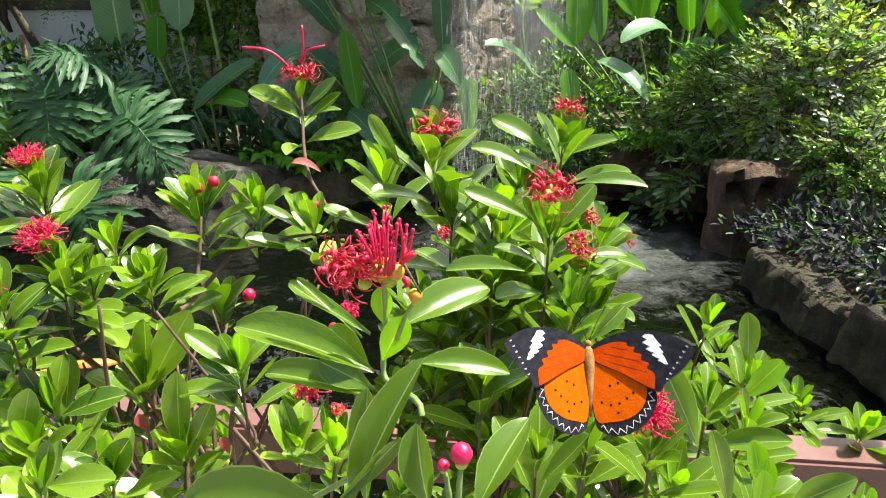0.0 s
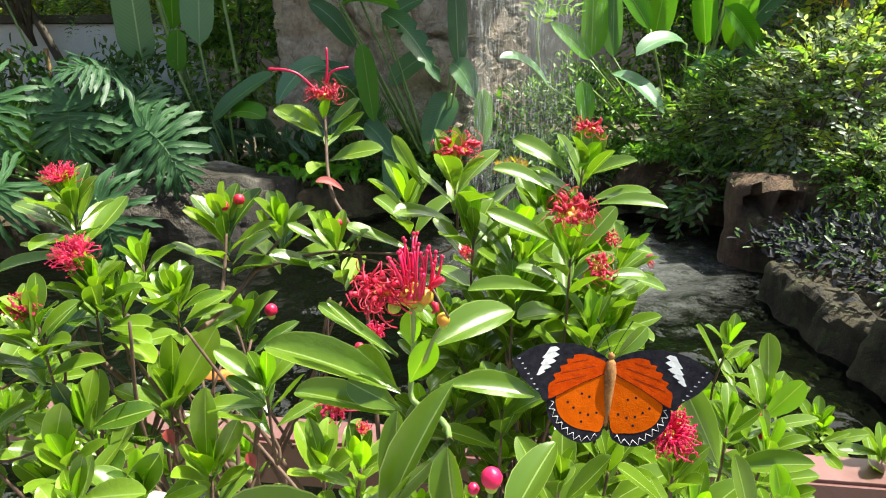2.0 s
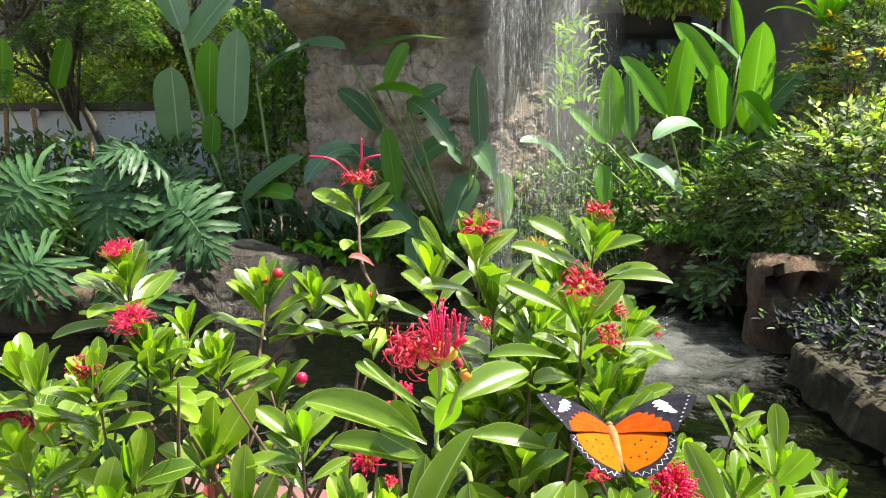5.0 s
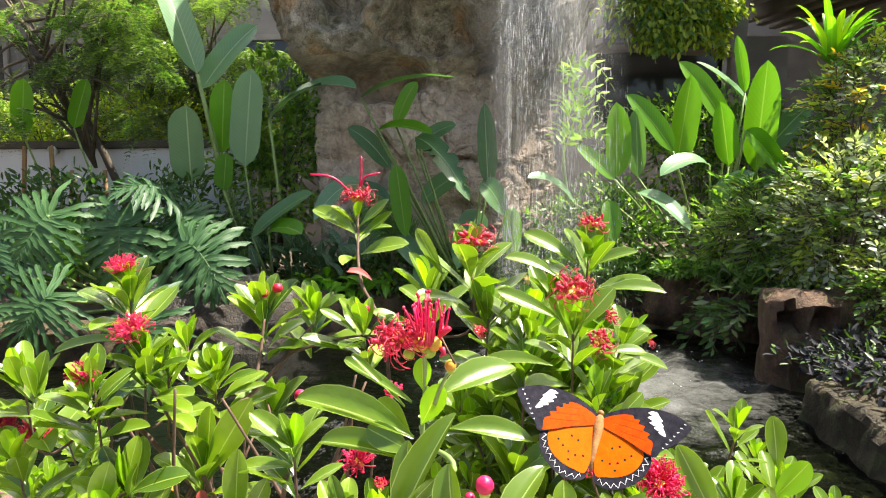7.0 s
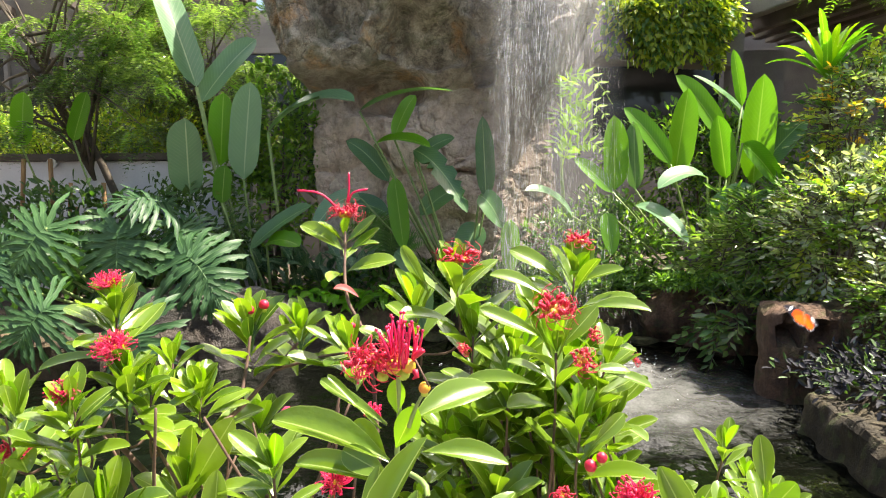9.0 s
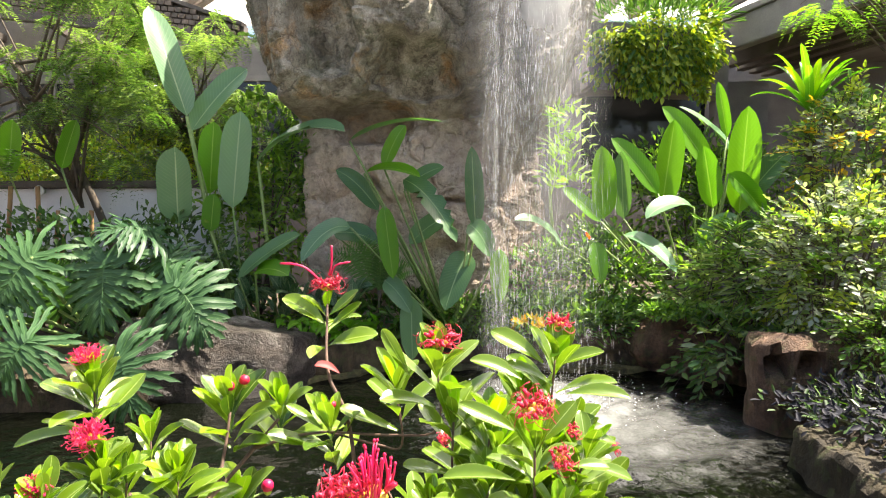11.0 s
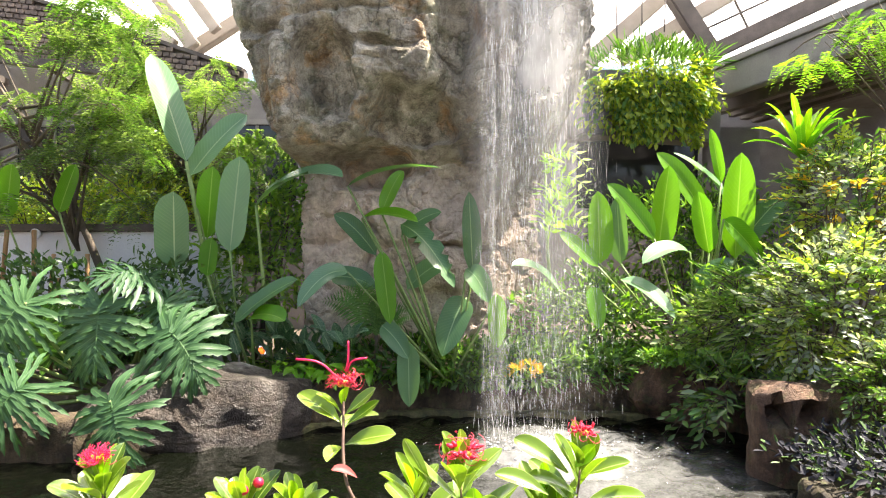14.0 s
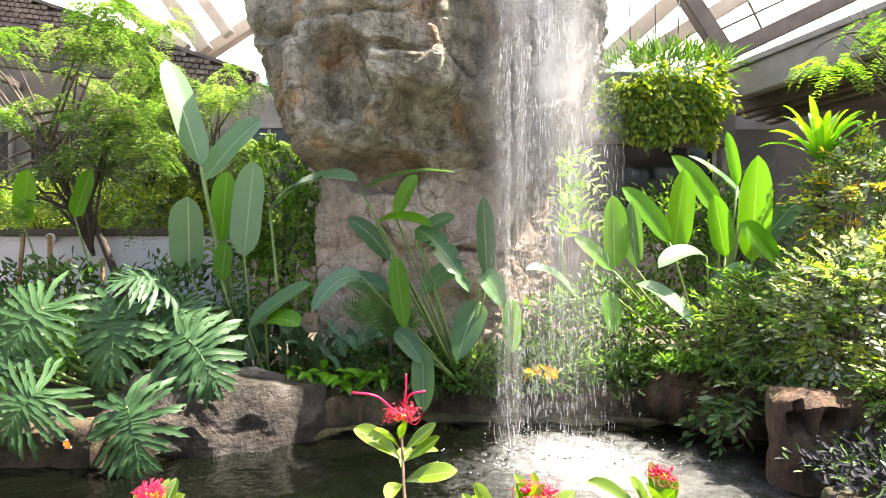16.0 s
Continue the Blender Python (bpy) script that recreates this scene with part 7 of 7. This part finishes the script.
for s in (-1, 1):
    hw = local_part("hindwing", plate("hindwing", HIND, WING_BLACK, -0.02, 0.015, s), FLY, "amber hindwing with a scalloped black edge")
    for z in (-0.026, 0.0):
        local_part("patch", plate("patch", HIND_PATCH, WING_AMBER, z, 0.006, s), hw)
    for x, y in ((0.75, -1.2), (1.05, -1.1), (0.42, -1.8), (0.75, -1.9), (1.06, -1.84), (1.34, -1.66), (1.58, -1.46), (1.0, -2.18)):
        local_part("spot", plate("spot", [(x + 0.055 * math.cos(k), y + 0.055 * math.sin(k)) for k in (0, 1.05, 2.1, 3.14, 4.2, 5.25)], WING_BLACK, 0.006, 0.004, s), hw)
    local_part("margin_line", zigzag([(2.25, -1.45), (2.3, -1.75), (2.15, -2.05), (1.98, -2.3), (1.76, -2.52), (1.5, -2.72), (1.25, -2.9), (0.95, -2.95), (0.6, -2.9), (0.35, -2.7)], 0.004, s, WING_WHITE), hw, "white scalloped line")
    fw = local_part("forewing", plate("forewing", FORE, WING_BLACK, 0.01, 0.015, s), FLY, "black and orange forewing with white bars")
    for z in (0.004, 0.027):
        local_part("patch", plate("patch", FORE_PATCH, WING_ORANGE, z, 0.006, s), fw)
    for k, (x, y, a, b) in enumerate(((2.05, 0.58, 0.5, 0.09), (2.05, 0.36, 0.66, 0.115), (2.15, 0.11, 0.62, 0.105), (2.34, -0.12, 0.48, 0.08), (2.55, -0.32, 0.34, 0.06))):
        local_part("bar", plate("bar", [(x, y), (x + a * 0.3, y + b), (x + a * 0.75, y + b * 0.5), (x + a, y - 0.16), (x + a * 0.7, y - 0.1 - b), (x + a * 0.25, y - b)], WING_WHITE, 0.028, 0.005, s), fw, "white bar")
    for k in range(7):
        x, y = 3.55 - 0.13 * k, 0.12 - 0.19 * k
        local_part("fleck", plate("fleck", [(x, y + 0.035), (x + 0.11, y), (x + 0.02, y - 0.02)], WING_WHITE, 0.028, 0.005, s), fw)
    for a, b in (((1.5, 0.1), (0.9, 0.25)), ((1.95, -0.35), (0.6, 0.02)), ((2.15, -0.75), (0.9, -0.35))):
        local_part("vein", mesh("vein", *tube_data([(a[0] * s * CM, a[1] * CM, 0.034 * CM), (b[0] * s * CM, b[1] * CM, 0.034 * CM)], 0.00007, 4), WING_BLACK), fw)
    WINGS.append((s, fw, hw))

# ---- the waterfall ----


def streaks(name, seed, n, x0, x1, top, spread, fat=1.0, y0=4.5):
    """Falling drops drawn out into thin spindles; the pattern repeats every 1.2 m of height."""
    g = np.random.default_rng(seed)
    verts, faces = [], []
    period, copies = 1.2, 4
    threads = g.random(26)
    for _ in range(n // copies):
        u = threads[g.integers(0, 26)] + g.normal() * 0.07
        zz = g.random() * period
        yy = y0 + g.normal() * 0.08
        L, r = g.uniform(0.01, 0.05), g.uniform(0.0006, 0.0017) * fat
        for c in range(copies):
            z = zz + c * period - 0.6
            t = max(0.0, min(1.0, (top - z) / top))
            mid = (x0 + x1) / 2
            x = mid + (x0 + (x1 - x0) * u - mid) * (1 + spread * t)
            k = len(verts)
            verts += [(x, yy, z + L), (x - r, yy - r, z), (x + r, yy - r, z), (x, yy + r, z), (x, yy, z - L * 0.3)]
            faces += [(k, k + 1, k + 2), (k, k + 2, k + 3), (k, k + 3, k + 1), (k + 4, k + 2, k + 1), (k + 4, k + 3, k + 2), (k + 4, k + 1, k + 3)]
    return tagged(new(name, mesh(name, verts, faces, DROP)), "falling drops and threads of water", "waterfall", kind="stuff")


def veil(name, x0, x1, bottom, y, seed, mat, flare=0.3):
    """A thin broken sheet of falling water."""
    nx, nz = 16, 50
    verts, faces, uvs = [], [], []
    for j in range(nz + 1):
        z = bottom + (4.15 - bottom) * j / nz
        for i in range(nx + 1):
            u = i / nx
            x = (x0 + x1) / 2 + (x1 - x0) * (u - 0.5) * (1 + flare * (1 - j / nz))
            verts.append((x, y + 0.05 * math.sin(u * 9 + seed) + 0.03 * noise.noise((u * 4, z, seed)), z))
            uvs.append((u, j / nz))
        if j:
            for i in range(nx):
                a = (j - 1) * (nx + 1) + i
                faces.append((a, a + 1, a + nx + 2, a + nx + 1))
    return tagged(new(name, mesh(name, verts, faces, mat, uvs=uvs)), "white veil of falling water before the rock face", "waterfall", kind="stuff")


FALLING = [
    streaks("water_drops", 1, 1100, 0.06, 0.26, 4.2, 0.5),
    streaks("water_drops", 2, 2600, 0.2, 0.72, 4.2, 0.6, 0.9, 4.45),
    streaks("water_drops", 3, 2000, 0.3, 0.9, 4.2, 0.5, 0.75, 4.4),
]
VEILS = [veil("water_veil", 0.05, 0.75, 0.6, 4.55, 1, VEIL), veil("water_veil", 0.06, 0.24, -0.6, 4.5, 2, THREAD), veil("water_veil", -0.06, 0.9, 0.1, 4.42, 3, MIST, 0.25)]


def foam():
    g = random.Random(12)
    chunks = []
    for k in range(500):
        a, r = g.uniform(0, 2 * math.pi), abs(g.gauss(0, 0.5))
        c = (FALL.x + 0.1 + math.cos(a) * r * 1.3, FALL.y - 0.12 + math.sin(a) * r * 0.8, WATER_Z + 0.004)
        if c[1] > pond_back(c[0]) - 0.15:
            continue
        chunks.append(ball(c, g.uniform(0.003, 0.012) * (1.3 - min(1.0, r)), 3, 0.4))
    return tagged(new("foam", mesh("foam", *joined(chunks), FOAM)), "white foam and spray where the waterfall meets the pond", "foam", kind="stuff")


SPRAY = foam()

# ---- a fish at the surface ----
FISH_SKIN = plain("orange fish skin", (0.55, 0.1, 0.02), (0.75, 0.3, 0.06), 0.35, 60.0, 300.0)
KOI = new("koi")
KOI.empty_display_size = 0.05
tagged(KOI, "orange koi fish just under the pond surface", "fish")
local_part("body", mesh("body", *tube_data([(0, y, 0) for y in (0.16, 0.13, 0.07, 0.0, -0.08, -0.14, -0.17)], [0.008, 0.026, 0.036, 0.036, 0.024, 0.012, 0.007], 12), FISH_SKIN), KOI)
local_part("tail", mesh("tail", [(0, -0.165, 0.01), (0.03, -0.23, 0.004), (0, -0.21, 0.0), (-0.03, -0.23, 0.004), (0, -0.165, -0.01)], [(0, 1, 2), (0, 2, 3), (4, 2, 1), (4, 3, 2)], FISH_SKIN), KOI)

# ---- what moves ----
FLIGHT = [
    (0.0, (0.057, 0.222, 1.284), 2, -20, 0), (0.4, (0.058, 0.222, 1.283), 4, 0, 0), (1.0, (0.056, 0.222, 1.288), 4, 0, 0), (1.5, (0.057, 0.222, 1.288), 5, 0, 0),
    (2.0, (0.056, 0.222, 1.289), 4, 0, 0), (2.5, (0.055, 0.222, 1.292), 4, -18, 0), (2.8, (0.057, 0.222, 1.289), 1, -38, 0), (3.5, (0.057, 0.222, 1.285), -2, -55, 0),
    (4.0, (0.057, 0.222, 1.286), -5, -58, 2), (4.7, (0.055, 0.222, 1.285), -4, -60, 4), (6.0, (0.054, 0.222, 1.284), 10, -36, -18), (6.8, (0.056, 0.222, 1.287), 22, -20, -42), (7.0, (0.056, 0.225, 1.285), 18, -30, -14),
    (7.2, (0.058, 0.220, 1.292), 18, -10, 0), (7.3, (0.051, 0.220, 1.294), 38, -10, 0), (7.4, (0.064, 0.220, 1.301), -4, -30, 8), (7.5, (0.083, 0.240, 1.304), 10, -42, 42), (7.6, (0.084, 0.240, 1.315), -30, -20, 45),
    (7.7, (0.112, 0.270, 1.298), 9, -5, 0), (7.8, (0.117, 0.290, 1.279), 36, -5, 0), (7.9, (0.138, 0.310, 1.265), 8, -22, 0), (8.0, (0.155, 0.330, 1.261), 6, 30, 0), (8.1, (0.173, 0.360, 1.258), 24, -20, 0),
    (8.2, (0.193, 0.420, 1.254), 45, -10, -30), (8.3, (0.230, 0.480, 1.245), 22, -20, -40), (8.4, (0.269, 0.540, 1.222), 30, 35, 10), (8.5, (0.293, 0.600, 1.219), 30, -20, -35), (8.6, (0.338, 0.660, 1.185), 28, 30, 10),
    (8.7, (0.365, 0.750, 1.179), 20, -10, 30), (9.2, (0.75, 1.3, 1.2), 10, -30, 20), (10.0, (1.2, 2.5, 1.35), 20, -40, 30), (10.8, (0.769, 3.600, 1.344), 30, -40, 30),
    (11.0, (0.675, 3.700, 1.321), 30, -40, 30), (11.4, (0.483, 3.800, 1.319), 20, -40, 20), (12.0, (0.054, 3.900, 1.417), 35, -40, 30), (12.4, (-0.296, 3.900, 1.354), 30, -45, 30),
    (13.0, (-0.693, 3.900, 1.197), 40, -50, 30), (13.5, (-1.021, 3.900, 1.091), 35, -40, 30), (14.1, (-1.360, 3.800, 0.851), 40, -40, 20), (15.0, (-1.912, 3.700, 0.656), 40, -45, 25), (16.0, (-2.441, 3.500, 0.418), 40, -40, 30)]
FLAPS = [(0.0, 27), (0.2, 8), (0.4, 3), (1.0, 4), (2.0, 5), (2.4, 12), (2.8, 16), (3.5, 24), (4.0, 26), (4.4, 26), (4.7, 30), (6.0, 30), (6.8, 45), (7.0, 18), (7.2, 20), (7.3, 10), (7.4, 50), (7.5, 38), (7.6, 66), (7.7, 5), (7.8, 18), (7.9, 52), (8.0, -6), (8.1, 26),
         (8.2, 58), (8.3, 46), (8.4, 8), (8.5, 42), (8.6, 5), (8.7, 45)] + [(8.8 + 0.1 * k, 52 if k % 2 else -8) for k in range(73)]


def fly_pose(at, roll, tilt, turn):
    """Wings spread towards the camera's side: roll in the picture, tilt of the head, turn about the body."""
    base = Matrix(((1, 0, 0), (0, 0.3, -0.954), (0, 0.954, 0.3))).to_4x4()
    return Matrix.Translation(at) @ base @ pose(0, 0, 0, 0, 0, -roll) @ pose(0, 0, 0, tilt, 0, 0) @ pose(0, 0, 0, 0, turn, 0)


def motions():
    walk(FLY, [(t, fly_pose(p, a, b, c)) for t, p, a, b, c in FLIGHT])
    for s, fw, hw in WINGS:
        walk(fw, [(t, pose(0, 0, 0, 0, -s * a, 0)) for t, a in FLAPS])
        walk(hw, [(t, pose(0, 0, 0, 0, -s * a * 0.92, 0)) for t, a in FLAPS])
    for k, ob in enumerate(FALLING):
        walk(ob, [(f / FPS, pose(0, 0, -1.2 * ((f + 10) % 12) / 12)) for f in range(16 * FPS + 1)])
    for k, ob in enumerate(VEILS):
        walk(ob, [(t, pose(0, 0, 0.25 - 0.5 * t / 16.0)) for t in (0.0, 4.0, 8.0, 12.0, 16.0)])
    walk(KOI, [(0.0, pose(*(-1.506, 2.282, 0.142), 0, 0, -70)), (1.5, pose(*(-0.973, 2.293, 0.142), 0, 0, -80)), (3.5, pose(*(-1.042, 2.305, 0.142), 0, 0, -120)), (8.0, pose(-1.3, 2.2, 0.135, 0, 0, -150)), (16.0, pose(*(-2.05, 3.7, 0.105), 0, 0, -100))])
    walk(SPRAY, [(0.25 * k, pose(0.012 * math.sin(2.1 * k), 0.01 * math.cos(1.7 * k), 0.003 * math.sin(2.9 * k))) for k in range(65)])
    walk(POND, [(0.5 * k, pose(0.03 * math.sin(0.8 * k), 0.02 * math.cos(1.1 * k), 0)) for k in range(33)])


motions()
